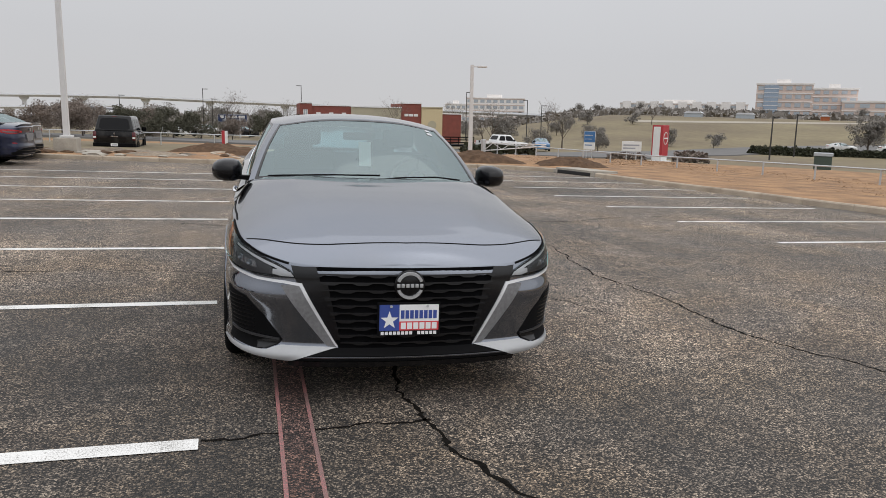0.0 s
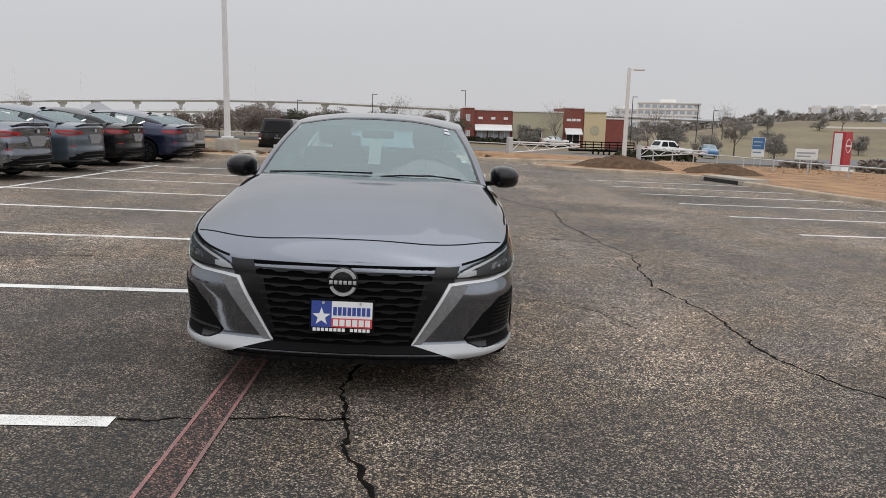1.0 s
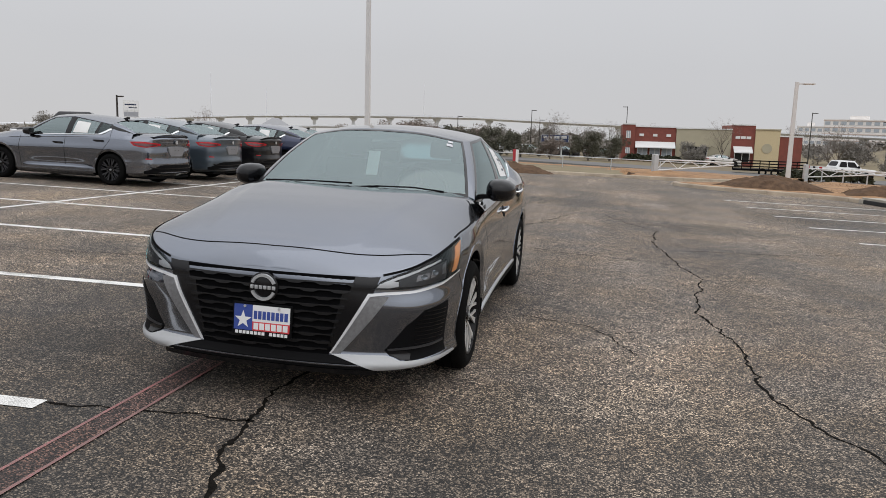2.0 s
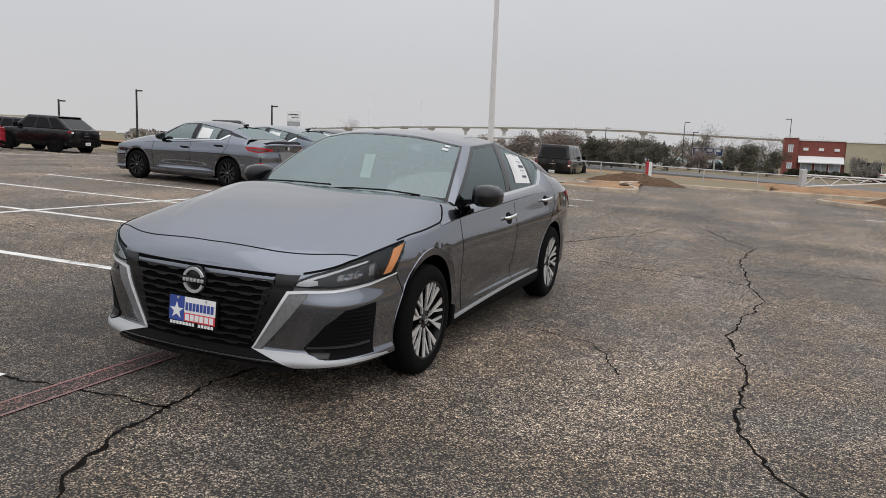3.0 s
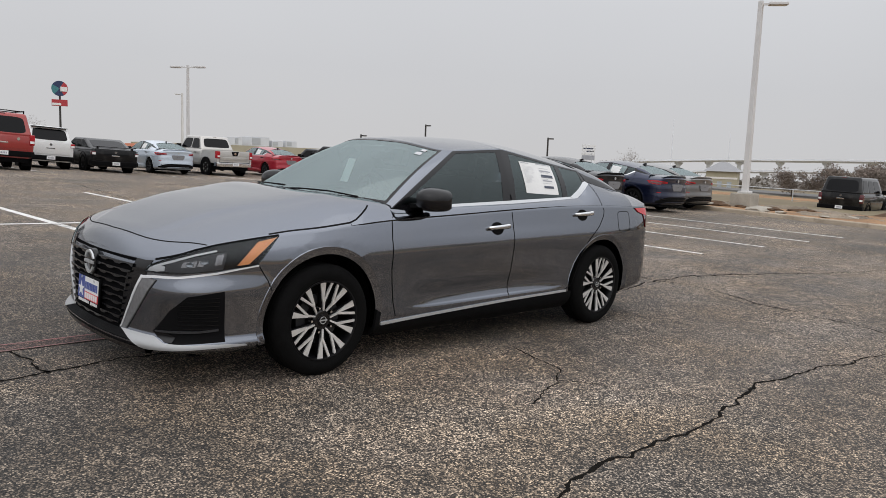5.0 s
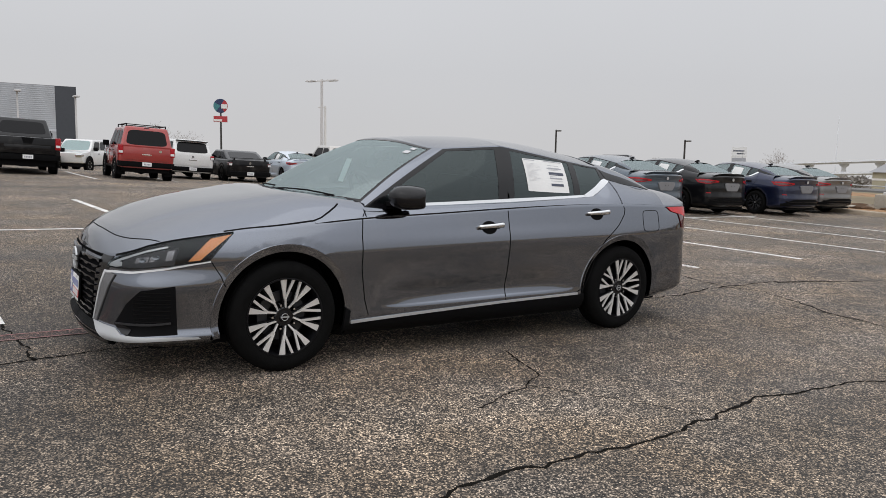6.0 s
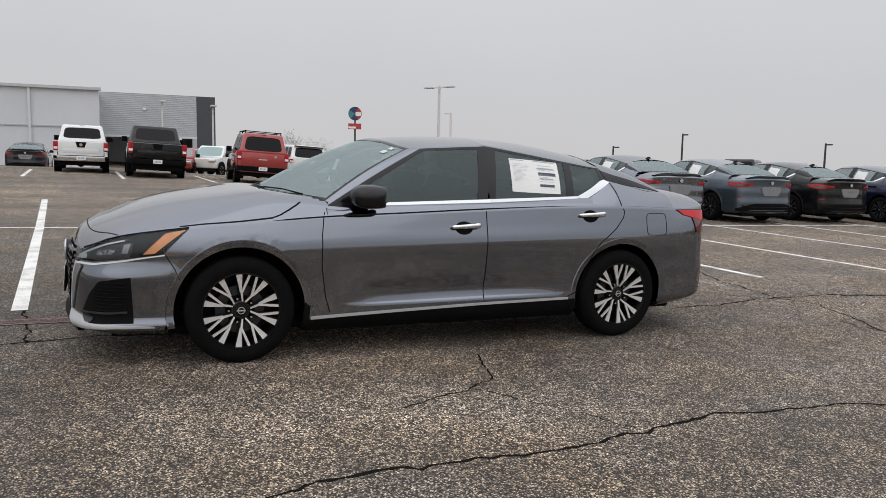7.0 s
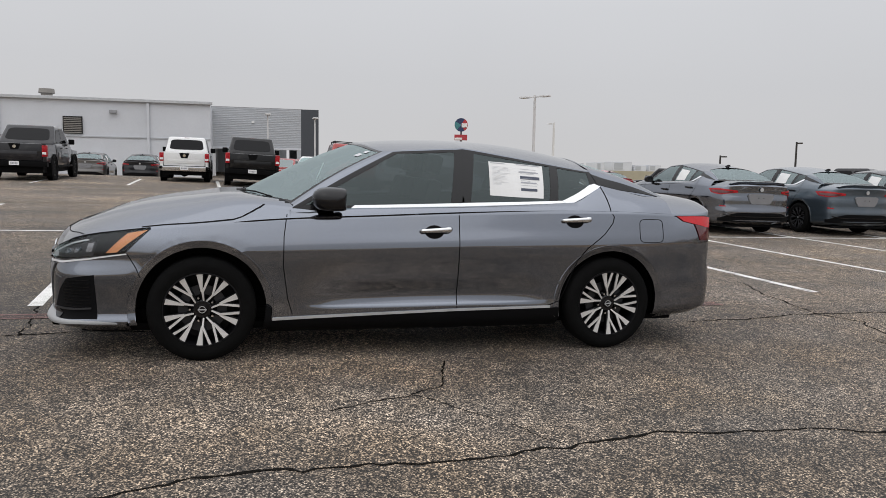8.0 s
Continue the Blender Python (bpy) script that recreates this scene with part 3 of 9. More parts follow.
# greenhouse columns: base (x, y, z) and top (x, y, z), from the windscreen's middle round to the rear window's
CABIN_COLS = [(0, 0, -1.20, 1.03, 0, -0.345, 1.432), (1, 0.38, -1.125, 1.03, 0.30, -0.320, 1.420), (2, 0.752, -0.868, 1.008, 0.578, -0.222, 1.375),
              (3, 0.812, -0.752, 0.967, 0.632, -0.050, 1.385), (4, 0.824, 0.232, 0.996, 0.632, 0.286, 1.408), (5, 0.824, 0.335, 1.000, 0.630, 0.405, 1.406),
              (6, 0.812, 0.985, 1.037, 0.632, 1.035, 1.318), (7, 0.785, 1.335, 1.066, 0.655, 1.300, 1.283), (8, 0.715, 1.880, 1.108, 0.560, 1.300, 1.318),
              (9, 0.36, 1.98, 1.112, 0.30, 1.285, 1.368), (10, 0, 2.01, 1.112, 0, 1.28, 1.384)]
ROOF = [(-0.35, 1.432), (-0.15, 1.454), (0.11, 1.470), (0.38, 1.475), (0.65, 1.468), (0.93, 1.442), (1.15, 1.408), (1.28, 1.384)]


def cabin(u, v, off=0.0):
    """The glasshouse skin: u along the columns, v from waist to roof edge."""
    def raw(u, v):
        k = spline(CABIN_COLS, u)
        a, b = Vector(k[:3]), Vector(k[3:])
        p = a.lerp(b, v)
        bulge = math.sin(math.pi * min(1, max(0, v))) * 0.020
        side = smoothstep((u - 2) / 1.0) * smoothstep((8 - u) / 1.0)
        p.x += bulge * (0.3 + 0.7 * side) * (1 if p.x > 0.05 else p.x / 0.05)
        p.z += bulge * (1 - side) * 1.3
        return p
    p = raw(u, v)
    if off:
        du, dv = raw(min(10, u + 0.03), v) - raw(max(0, u - 0.03), v), raw(u, v + 0.01) - raw(u, v - 0.01)
        n = du.cross(dv)
        n.normalize()
        p += n * off
    return p


def roof_point(u, r):
    e = cabin(u, 1.0)
    zc = max(e.z, spline(ROOF, e.y)[0])
    return Vector((e.x * r, e.y, e.z + (zc - e.z) * (1 - r ** 2.3)))


WHEELS = {"front": (-1.4125, 0.333), "rear": (1.4125, 0.333)}
ARCH = {"front": 0.400, "rear": 0.391}


def in_poly(y, z, poly):
    hit = False
    for (y0, z0), (y1, z1) in zip(poly, poly[1:] + poly[:1]):
        if (z0 > z) != (z1 > z) and y < (y1 - y0) * (z - z0) / (z1 - z0) + y0:
            hit = not hit
    return hit


FRONT_DOOR = [(-0.905, 0.96), (-0.915, 0.61), (-0.885, 0.40), (-0.855, 0.315), (0.262, 0.335), (0.262, 1.20), (-0.905, 1.20)]
REAR_DOOR = [(0.262, 1.20), (0.262, 0.335), (0.92, 0.345), (1.03, 0.385), (1.11, 0.57), (1.27, 0.78), (1.41, 0.97), (1.40, 1.03), (1.36, 1.20)]
HOOD_CUT = [(0.0, -2.288), (0.2, -2.279), (0.34, -2.267), (0.47, -2.243), (0.57, -2.212), (0.65, -2.178), (0.72, -2.142), (0.80, -2.10)]


def build_shell():
    """All sheet metal as one surface, split into panels that keep the whole surface's normals."""
    verts, faces, tags, index = [], [], [], {}

    def vid(p):
        key = (round(p.x, 5), round(p.y, 5), round(p.z, 5))
        if key not in index:
            index[key] = len(verts)
            verts.append(Vector(p))
        return index[key]

    cs = np.concatenate([np.linspace(0, 7, 57), np.linspace(7, 16, 145)[1:], np.linspace(16, 21, 36)[1:]])
    nz = 46
    cols = []
    for c in cs:
        col = column(c)
        zs = np.interp(np.linspace(0, len(col) - 1, nz), range(len(col)), [k[0] for k in col])
        cols.append([skin(c, z) for z in zs])
    # wheel openings: the skin's edge is drawn onto a clean arc behind the rolled lip
    inside = [[False] * nz for _ in cs]

    def arch_of(p):
        for w, (y0, z0) in WHEELS.items():
            if abs(p.y - y0) < ARCH[w] + 0.12:
                return y0, z0, ARCH[w] + 0.038
        return None
    for i, c in enumerate(cs):
        if 6.2 < c < 17:
            for j in range(nz):
                p = cols[i][j]
                a = arch_of(p)
                if a and (math.hypot(p.y - a[0], p.z - a[1]) < a[2] or (p.z < 0.24 and abs(p.y - a[0]) < a[2] - 0.03)):
                    inside[i][j] = True
    for i in range(1, len(cs) - 1):
        for j in range(1, nz - 1):
            if not inside[i][j] and any(inside[i + a][j + b] for a in (-1, 0, 1) for b in (-1, 0, 1)):
                p = cols[i][j]
                y0, z0, rr = arch_of(p) or (0, 0, 0)
                k = rr / math.hypot(p.y - y0, p.z - z0) if rr else 1.0
                if 0.85 < k < 1.0 and p.z > 0.26:
                    p.y, p.z = y0 + (p.y - y0) * k, z0 + (p.z - z0) * k
    for i in range(len(cs) - 1):
        for j in range(nz - 1):
            quad = [(i, j), (i + 1, j), (i + 1, j + 1), (i, j + 1)]
            if any(inside[a][b] for a, b in quad):
                continue
            ps = [cols[a][b] for a, b in quad]
            m = sum(ps, Vector()) / 4
            if in_poly(m.y, m.z, FRONT_DOOR) and m.x > 0.8:
                tag = "front_door"
            elif in_poly(m.y, m.z, REAR_DOOR) and m.x > 0.8:
                tag = "rear_door"
            elif m.y < -1.80 and m.z < 0.66 + 0.02 * (m.y + 1.8) or m.y < -2.2:
                tag = "front_bumper"
            elif m.y < -0.9:
                tag = "fender"
            elif m.y > 1.82 and m.z < 0.62:
                tag = "rear_bumper"
            elif m.y > 2.33:
                tag = "boot_lid" if m.x < 0.5 else "rear_bumper"
            else:
                tag = "quarter_panel"
            faces.append([vid(p) for p in ps])
            tags.append(tag)
    rs = [1, 0.985, 0.965, 0.94, 0.91, 0.875] + [0.84 * k / 24 for k in range(24, -1, -1)]
    tops = [[top_point(c, r) for r in rs] for c in cs]
    for i in range(len(cs) - 1):
        for j in range(len(rs) - 1):
            ps = [tops[i][j], tops[i + 1][j], tops[i + 1][j + 1], tops[i][j + 1]]
            ids = [vid(p) for p in ps]
            ids = [a for k, a in enumerate(ids) if a != ids[k - 1]]
            if len(set(ids)) < 3:
                continue
            m = sum(ps, Vector()) / 4
            r = (rs[j] + rs[j + 1]) / 2
            cut = spline(HOOD_CUT, abs(m.x))[0]
            if -1.20 + 0.30 * (m.x / 0.75) ** 2 < m.y < 1.76 and r < (0.86 if m.y < 1.2 else 0.80):
                tag = "shelf"
            elif m.y < -1.0 and r < 0.94 and m.y > cut:
                tag = "hood"
            elif m.y < -1.95:
                tag = "front_bumper"
            elif m.y < -0.9:
                tag = "fender"
            elif m.y < 0.262:
                tag = "front_door"
            elif m.y < 1.39:
                tag = "rear_door"
            elif m.y > 1.76 and r < 0.9:
                tag = "boot_lid"
            else:
                tag = "quarter_panel"
            faces.append(ids)
            tags.append(tag)
    # roof and pillars; the cells of the panes are left open
    us = sorted(set(np.round(np.concatenate([np.linspace(0, 2, 17), np.linspace(2, 3, 7), np.linspace(3, 4, 15), np.linspace(4, 5, 4), np.linspace(5, 6, 10), [5.93, 6.06],
                                              np.linspace(6, 7, 7), np.linspace(7, 8, 9), np.linspace(8, 10, 13), [1.95, 2.03, 2.50, 2.80, 3.96, 5.04, 6.9, 7.15, 8.12]]), 4)))
    vs_ = [0, 0.035, 0.08, 0.16, 0.25, 0.34, 0.43, 0.52, 0.61, 0.70, 0.78, 0.86, 0.94, 0.955, 0.985, 1.0]
    green = [[cabin(u, v) for v in vs_] for u in us]
    for i in range(len(us) - 1):
        for j in range(len(vs_) - 1):
            u, v = (us[i] + us[i + 1]) / 2, (vs_[j] + vs_[j + 1]) / 2
            if (u < 1.95 and 0.035 < v < 0.955) or (u > 8.12 and 0.08 < v < 0.955):
                continue
            if 0.08 < v < 0.94 and (2.80 < u < 3.96 or 5.04 < u < 5.93 or 6.06 < u < 6.9):
                continue
            ids = [vid(green[a][b]) for a, b in ((i, j), (i + 1, j), (i + 1, j + 1), (i, j + 1))]
            faces.append(ids)
            tags.append("window_surround" if (2.50 < u < 7.15 or u < 2.03 or u > 8.1) and v < 0.985 else "roof")
    rr = [1, 0.97, 0.93, 0.87, 0.8, 0.7, 0.6, 0.45, 0.3, 0.15, 0]
    cap = [[roof_point(u, r) for r in rr] for u in us]
    for i in range(len(us) - 1):
        for j in range(len(rr) - 1):
            ids = [vid(p) for p in (cap[i][j], cap[i + 1][j], cap[i + 1][j + 1], cap[i][j + 1])]
            ids = [a for k, a in enumerate(ids) if a != ids[k - 1]]
            if len(set(ids)) >= 3:
                faces.append(ids)
                tags.append("roof")
    # vertex normals of the whole
    n_all = [Vector() for _ in verts]
    for f in faces:
        a, b, c = verts[f[0]], verts[f[1]], verts[f[2]]
        n = (b - a).cross(c - a)
        if len(f) == 4:
            n += (c - a).cross(verts[f[3]] - a)
        for k in f:
            n_all[k] += n
    for k, v in enumerate(verts):
        if v.x < 1e-4:
            n_all[k].x = 0
        if n_all[k].length > 0:
            n_all[k].normalize()
    return verts, faces, tags, n_all


SHELL = build_shell()


def panel(name, tag, side, mat, parent, scale_y=1.0):
    """One panel of the shell. side: +1, -1, or 0 for both halves."""
    verts, faces, tags, normals = SHELL
    out_v, out_n, out_f, seen = [], [], [], {}
    for sx in ((1, -1) if side == 0 else (side,)):
        for f, t in zip(faces, tags):
            if t != tag:
                continue
            ids = []
            for k in f:
                key = (k, sx if verts[k].x > 1e-4 else 1)
                if key not in seen:
                    seen[key] = len(out_v)
                    v, n = verts[k], normals[k]
                    out_v.append((v.x * sx, v.y, v.z))
                    out_n.append((n.x * sx, n.y, n.z))
                ids.append(seen[key])
            out_f.append(ids if sx > 0 else ids[::-1])
    me = bpy.data.meshes.new(name)
    me.from_pydata(out_v, [], out_f)
    me.materials.append(mat)
    me.shade_smooth()
    me.normals_split_custom_set_from_vertices(out_n)
    ob = new(name, me)
    ob.parent = parent
    return ob


def drape(name, top, bot, mat, parent, side, off=0.004, n=24, m=6, depth=0.012, label="", fn=skin_at):
    """A patch laid on the skin between two lines of (station, height), with turned-in edges."""
    bm = bmesh.new()
    def at(line, s):
        ks = np.linspace(0, 1, len(line))
        return np.array([np.interp(s, ks, [p[0] for p in line]), np.interp(s, ks, [p[1] for p in line])])
    rows = []
    for j in range(m + 1):
        row = []
        for i in range(n + 1):
            s = i / n
            q = at(bot, s) * (1 - j / m) + at(top, s) * (j / m)
            p = fn(q[0], q[1], off)
            row.append(p)
        rows.append(row)
    if depth:
        def inner(j, i):
            s = i / n
            q = at(bot, s) * (1 - j / m) + at(top, s) * (j / m)
            return fn(q[0], q[1], off - depth)
        rows = [[inner(0, i) for i in range(n + 1)]] + rows + [[inner(m, i) for i in range(n + 1)]]
        idx = [0] + list(range(m + 1)) + [m]
        rows = [[inner(j, 0)] + r + [inner(j, n)] for j, r in zip(idx, rows)]
    if side < 0:
        rows = [[Vector((-p.x, p.y, p.z)) for p in r] for r in rows]
    grid_faces(bm, rows, flip=side < 0)
    return part(name, bm, mat, parent, label, 50)


def ribbon(bm, pts, normals, width, lift=0.0015):
    """A flat strip along points, square to their normals."""
    rows = [[], []]
    for k, p in enumerate(pts):
        t = pts[min(k + 1, len(pts) - 1)] - pts[max(k - 1, 0)]
        s = t.cross(normals[k])
        s.normalize()
        q = p + normals[k] * lift
        rows[0].append(q - s * width / 2)
        rows[1].append(q + s * width / 2)
    grid_faces(bm, rows)


def seam(bm, line, fn, side, width=0.006, steps=10):
    """A shut line along (station, height) points of a surface."""
    pts, ns = [], []
    for (a0, b0), (a1, b1) in zip(line, line[1:]):
        for k in range(steps):
            s = k / steps
            a, b = a0 + (a1 - a0) * s, b0 + (b1 - b0) * s
            p, q = fn(a, b, 0.0), fn(a, b, 0.01)
            pts.append(p)
            ns.append((q - p).normalized())
    a, b = line[-1]
    p, q = fn(a, b, 0.0), fn(a, b, 0.01)
    pts.append(p)
    ns.append((q - p).normalized())
    if side < 0:
        pts = [Vector((-p.x, p.y, p.z)) for p in pts]
        ns = [Vector((-p.x, p.y, p.z)) for p in ns]
    ribbon(bm, pts, ns, width)


def top_at(c, r, off=0.0):
    p = top_point(c, r)
    if not off:
        return p
    du, dv = top_point(min(21, c + 0.03), r) - top_point(max(0, c - 0.03), r), top_point(c, max(0, r - 0.01)) - top_point(c, min(1, r + 0.01))
    n = du.cross(dv)
    n.normalize()
    return p + n * off


def glass_pane(name, u0, u1, v0, v1, mat, parent, side, label="", off=-0.002):
    bm = bmesh.new()
    n, m = 14, 8
    sides = (1, -1) if side == 0 else (side,)
    for sx in sides:
        rows = [[cabin(u0 + (u1 - u0) * i / n, v0 + (v1 - v0) * j / m, off) for i in range(n + 1)] for j in range(m + 1)]
        rows = [[Vector((p.x * sx, p.y, p.z)) for p in r] for r in rows]
        grid_faces(bm, rows, flip=sx < 0)
    bmesh.ops.remove_doubles(bm, verts=bm.verts[:], dist=0.0005)
    ob = part(name, bm, mat, parent, label, 60)
    ob.visible_shadow = False
    return ob


# ---- wheels ----
def tyre_mesh(r=0.334, w=0.215, rim=0.236):
    bm = bmesh.new()
    h = w / 2
    prof = [(rim, h - 0.022), (rim + 0.006, h - 0.008), (rim + 0.03, h - 0.001), (rim + 0.055, h), (r - 0.022, h - 0.012), (r - 0.006, h - 0.028), (r, h - 0.045),
            (r, 0.034), (r - 0.008, 0.031), (r - 0.008, 0.025), (r, 0.022), (r, -0.022), (r - 0.008, -0.025), (r - 0.008, -0.031), (r, -0.034),
            (r, -h + 0.045), (r - 0.022, -h + 0.012), (rim + 0.05, -h), (rim, -h + 0.02)]
    lathe(bm, prof, 64)
    bmesh.ops.recalc_face_normals(bm, faces=bm.faces[:])
    return bm


def blade(bm, a0, r0, r1, w0, w1, x0, x1, thick=0.016, sweep=0.0):
    """One spoke face: from radius r0 to r1 at angle a0, bevelled to a ridge."""
    def at(r, a, s, x):
        c, sn = math.cos(a), math.sin(a)
        return Vector((x, r * c - s * sn, r * sn + s * c))
    a1 = a0 + sweep
    tops = [at(r0, a0, -w0 / 2, x0), at(r0, a0, w0 / 2, x0), at(r1, a1, w1 / 2, x1), at(r1, a1, -w1 / 2, x1)]
    lows = [Vector((p.x - thick, p.y, p.z)) for p in tops]
    t = [bm.verts.new(p) for p in tops]
    b = [bm.verts.new(p) for p in lows]
    fs = [bm.faces.new(t), bm.faces.new(b[::-1])]
    for k in range(4):
        fs.append(bm.faces.new((t[k], t[(k + 1) % 4], b[(k + 1) % 4], b[k])))
    bmesh.ops.recalc_face_normals(bm, faces=fs)


def alloy_wheel(parent, y, z, x, side, turn=0.0, name="wheel", steel=False, face=None):
    """A road wheel: tyre, rim barrel, spokes, nuts and cap; its outer face looks along side * x."""
    hub = new(name)
    hub.parent = parent
    hub.matrix_basis = pose(x, y, z, turn, 0, 0) if side > 0 else pose(x, y, z, turn, 0, 180)
    part("tyre", tyre_mesh(), RUBBER, hub, "", 40)
    bm = bmesh.new()
    lathe(bm, [(0.238, 0.090), (0.240, 0.100), (0.232, 0.101), (0.226, 0.088), (0.215, 0.055), (0.212, -0.02), (0.205, -0.06), (0.10, -0.065), (0.001, -0.065)], 64)
    bmesh.ops.recalc_face_normals(bm, faces=bm.faces[:])
    part("rim", bm, ALLOY_DARK, hub, "gloss black alloy rim barrel", 40)
    bm = bmesh.new()
    bm2 = bmesh.new()
    if not steel:
        def rod(target, r0, a0, r1, a1, w0, w1, x0, x1, thick):
            """A spoke leg between two polar points (radius, degrees)."""
            p0 = Vector((x0, r0 * math.cos(radians(a0)), r0 * math.sin(radians(a0))))
            p1 = Vector((x1, r1 * math.cos(radians(a1)), r1 * math.sin(radians(a1))))
            d = (p1 - p0).normalized()
            s = Vector((0, -d.z, d.y)).normalized()
            tops = [p0 - s * w0 / 2, p0 + s * w0 / 2, p1 + s * w1 / 2, p1 - s * w1 / 2]
            t = [target.verts.new(q) for q in tops]
            u = [target.verts.new(q - Vector((thick, 0, 0))) for q in tops]
            fs = [target.faces.new(t), target.faces.new(u[::-1])]
            for q in range(4):
                fs.append(target.faces.new((t[q], t[(q + 1) % 4], u[(q + 1) % 4], u[q])))
            bmesh.ops.recalc_face_normals(target, faces=fs)
        for k in range(5):
            b = 72 * k
            for s in (-1, 1):
                rod(bm, 0.056, b + s * 9, 0.112, b + s * 17, 0.009, 0.013, 0.074, 0.083, 0.012)
                rod(bm, 0.110, b + s * 17, 0.233, b + s * 5.5, 0.013, 0.016, 0.083, 0.093, 0.012)
                rod(bm, 0.112, b + s * 19.5, 0.234, b + s * 22, 0.010, 0.040, 0.082, 0.093, 0.014)
                rod(bm2, 0.050, b + s * 12, 0.234, b + s * 21, 0.018, 0.048, 0.062, 0.086, 0.03)
                rod(bm2, 0.100, b + s * 17, 0.233, b + s * 6.5, 0.016, 0.020, 0.066, 0.086, 0.03)
        part("spoke_face", bm, face or MACHINED, hub, "dark split spokes" if face else "machined silver split spokes")
        part("spoke_web", bm2, ALLOY_DARK, hub, "black painted spoke backs")
    else:
        for k in range(8):
            blade(bm2, math.radians(45 * k), 0.05, 0.228, 0.06, 0.07, 0.05, 0.075, 0.03)
        part("spoke_web", bm2, ALLOY_DARK, hub, "black steel wheel disc")
        bm.free()
    bm = bmesh.new()
    lathe(bm, [(0.060, 0.045), (0.060, 0.066), (0.052, 0.074), (0.034, 0.074), (0.031, 0.080), (0.001, 0.083)], 32)
    part("hub_cap", bm, BLACK_GLOSS, hub, "black centre cap", 30)
    if not steel:
        bm = bmesh.new()
        lathe(bm, [(0.0225, 0.0825), (0.0225, 0.0855), (0.0185, 0.0855), (0.0185, 0.0825)], 32)
        box(bm, (0.083, -0.027, -0.004), (0.086, 0.027, 0.004))
        part("cap_badge", bm, SATIN, hub, "silver ring badge", 30)
        for k in range(5):
            a = math.radians(36 + 72 * k)
            bm = bmesh.new()
            tube(bm, (0.05, 0.075 * math.cos(a), 0.075 * math.sin(a)), (0.078, 0.075 * math.cos(a), 0.075 * math.sin(a)), 0.009, 0.007, 6)
            part("wheel_nut", bm, CHROME, hub)
        bm = bmesh.new()
        lathe(bm, [(0.150, 0.012), (0.150, 0.024), (0.09, 0.024)], 40)
        part("brake_disc", bm, DARK_SPOKE, hub, "bare steel brake disc", 30)
    return hub


def crease_depth(y):
    """How far the shoulder overhangs the flank: deepest at the wing, dying out over the rear door."""
    return 0.003 + 0.013 * smoothstep((y + 1.24) / 0.14) * (1 - smoothstep((y - 0.1) / 1.1))


def crease_lip(y):
    e, w = shoulder(c_shoulder(y)), crease_depth(y)
    return e + Vector((0.75 * w, 0, 0.30 * w))


def shoulder_crease(car, s):
    """Undercut character line running from the bonnet's gap along both doors."""
    bm = bmesh.new()
    grid = []
    for i in range(91):
        y = -1.22 + (1.36 + 1.22) * i / 90
        c = c_shoulder(y)
        e, w, a = shoulder(c), crease_depth(y), crease_lip(y)
        row = [e + Vector((-0.35 * w, 0, -0.95 * w)), a - Vector((0.002, 0, 0.002)), a]
        if y < -0.86:
            row += [top_at(c, 0.985, 0.25 * w), top_at(c, 0.955, 0.0005)]
        else:
            row += [a + Vector((-0.004, 0, 0.003)), a + Vector((-0.012, 0, 0.007))]
        grid.append([Vector((s * p.x, p.y, p.z)) for p in row])
    grid_faces(bm, grid, flip=s < 0)
    part("shoulder_crease", bm, GUNMETAL, car, "", 40)


def door_top(car, s):
    """Painted shoulder below the glass, from the door's crease up to the waist strip."""
    bm = bmesh.new()
    grid = []
    for i in range(41):
        u = 2.55 + (6.45 - 2.55) * i / 40
        hi = cabin(u, 0.040 - 0.065 * smoothstep((3.30 - u) / 0.25), 0.005)
        lo = crease_lip(hi.y)
        row = []
        for j in range(6):
            q = j / 5
            w = lo.lerp(hi, q) + Vector((0.5, 0, 0.4)) * 0.010 * math.sin(math.pi * q)
            row.append(Vector((s * w.x, w.y, w.z)))
        grid.append(row)
    grid_faces(bm, grid, flip=s < 0)
    part("door_top", bm, GUNMETAL, car, "", 60)


def rear_pillar(car, s):
    """Painted rear pillar, flowing from the glass line down into the shoulder."""
    bm = bmesh.new()
    edge = [(0.0, 6.28, -0.01), (0.22, 6.634, 0.13), (0.45, 7.156, 0.465), (0.64, 7.477, 0.25), (0.84, 7.72, 0.045), (1.0, 7.98, -0.01)]
    grid, seam_col = [], []
    for i in range(41):
        u, v = spline(edge, i / 40)
        hi = cabin(u, v, 0.004)
        lo = shoulder(c_shoulder(hi.y + 0.03)) + Vector((0.001, 0, 0.001))
        f = 0.60 + 0.25 * smoothstep((i / 40 - 0.5) / 0.5)
        ctl = Vector((lo.x + (hi.x - lo.x) * (0.30 + 0.1 * i / 40), (lo.y + hi.y) / 2, lo.z + (hi.z - lo.z) * f))
        row = []
        for j in range(10):
            q = j / 9
            w = lo * (1 - q) ** 2 + ctl * 2 * q * (1 - q) + hi * q * q
            row.append(Vector((s * w.x, w.y, w.z)))
        grid.append(row)
        if abs(i - 18) < 1:
            seam_col = row
    grid_faces(bm, grid, flip=s < 0)
    part("rear_pillar", bm, GUNMETAL, car, "", 60)
    bm = bmesh.new()
    ribbon(bm, seam_col, [Vector((s * 0.9, 0, 0.44))] * len(seam_col), 0.005, 0.003)
    part("shut_line", bm, BLACK_MATT, car)


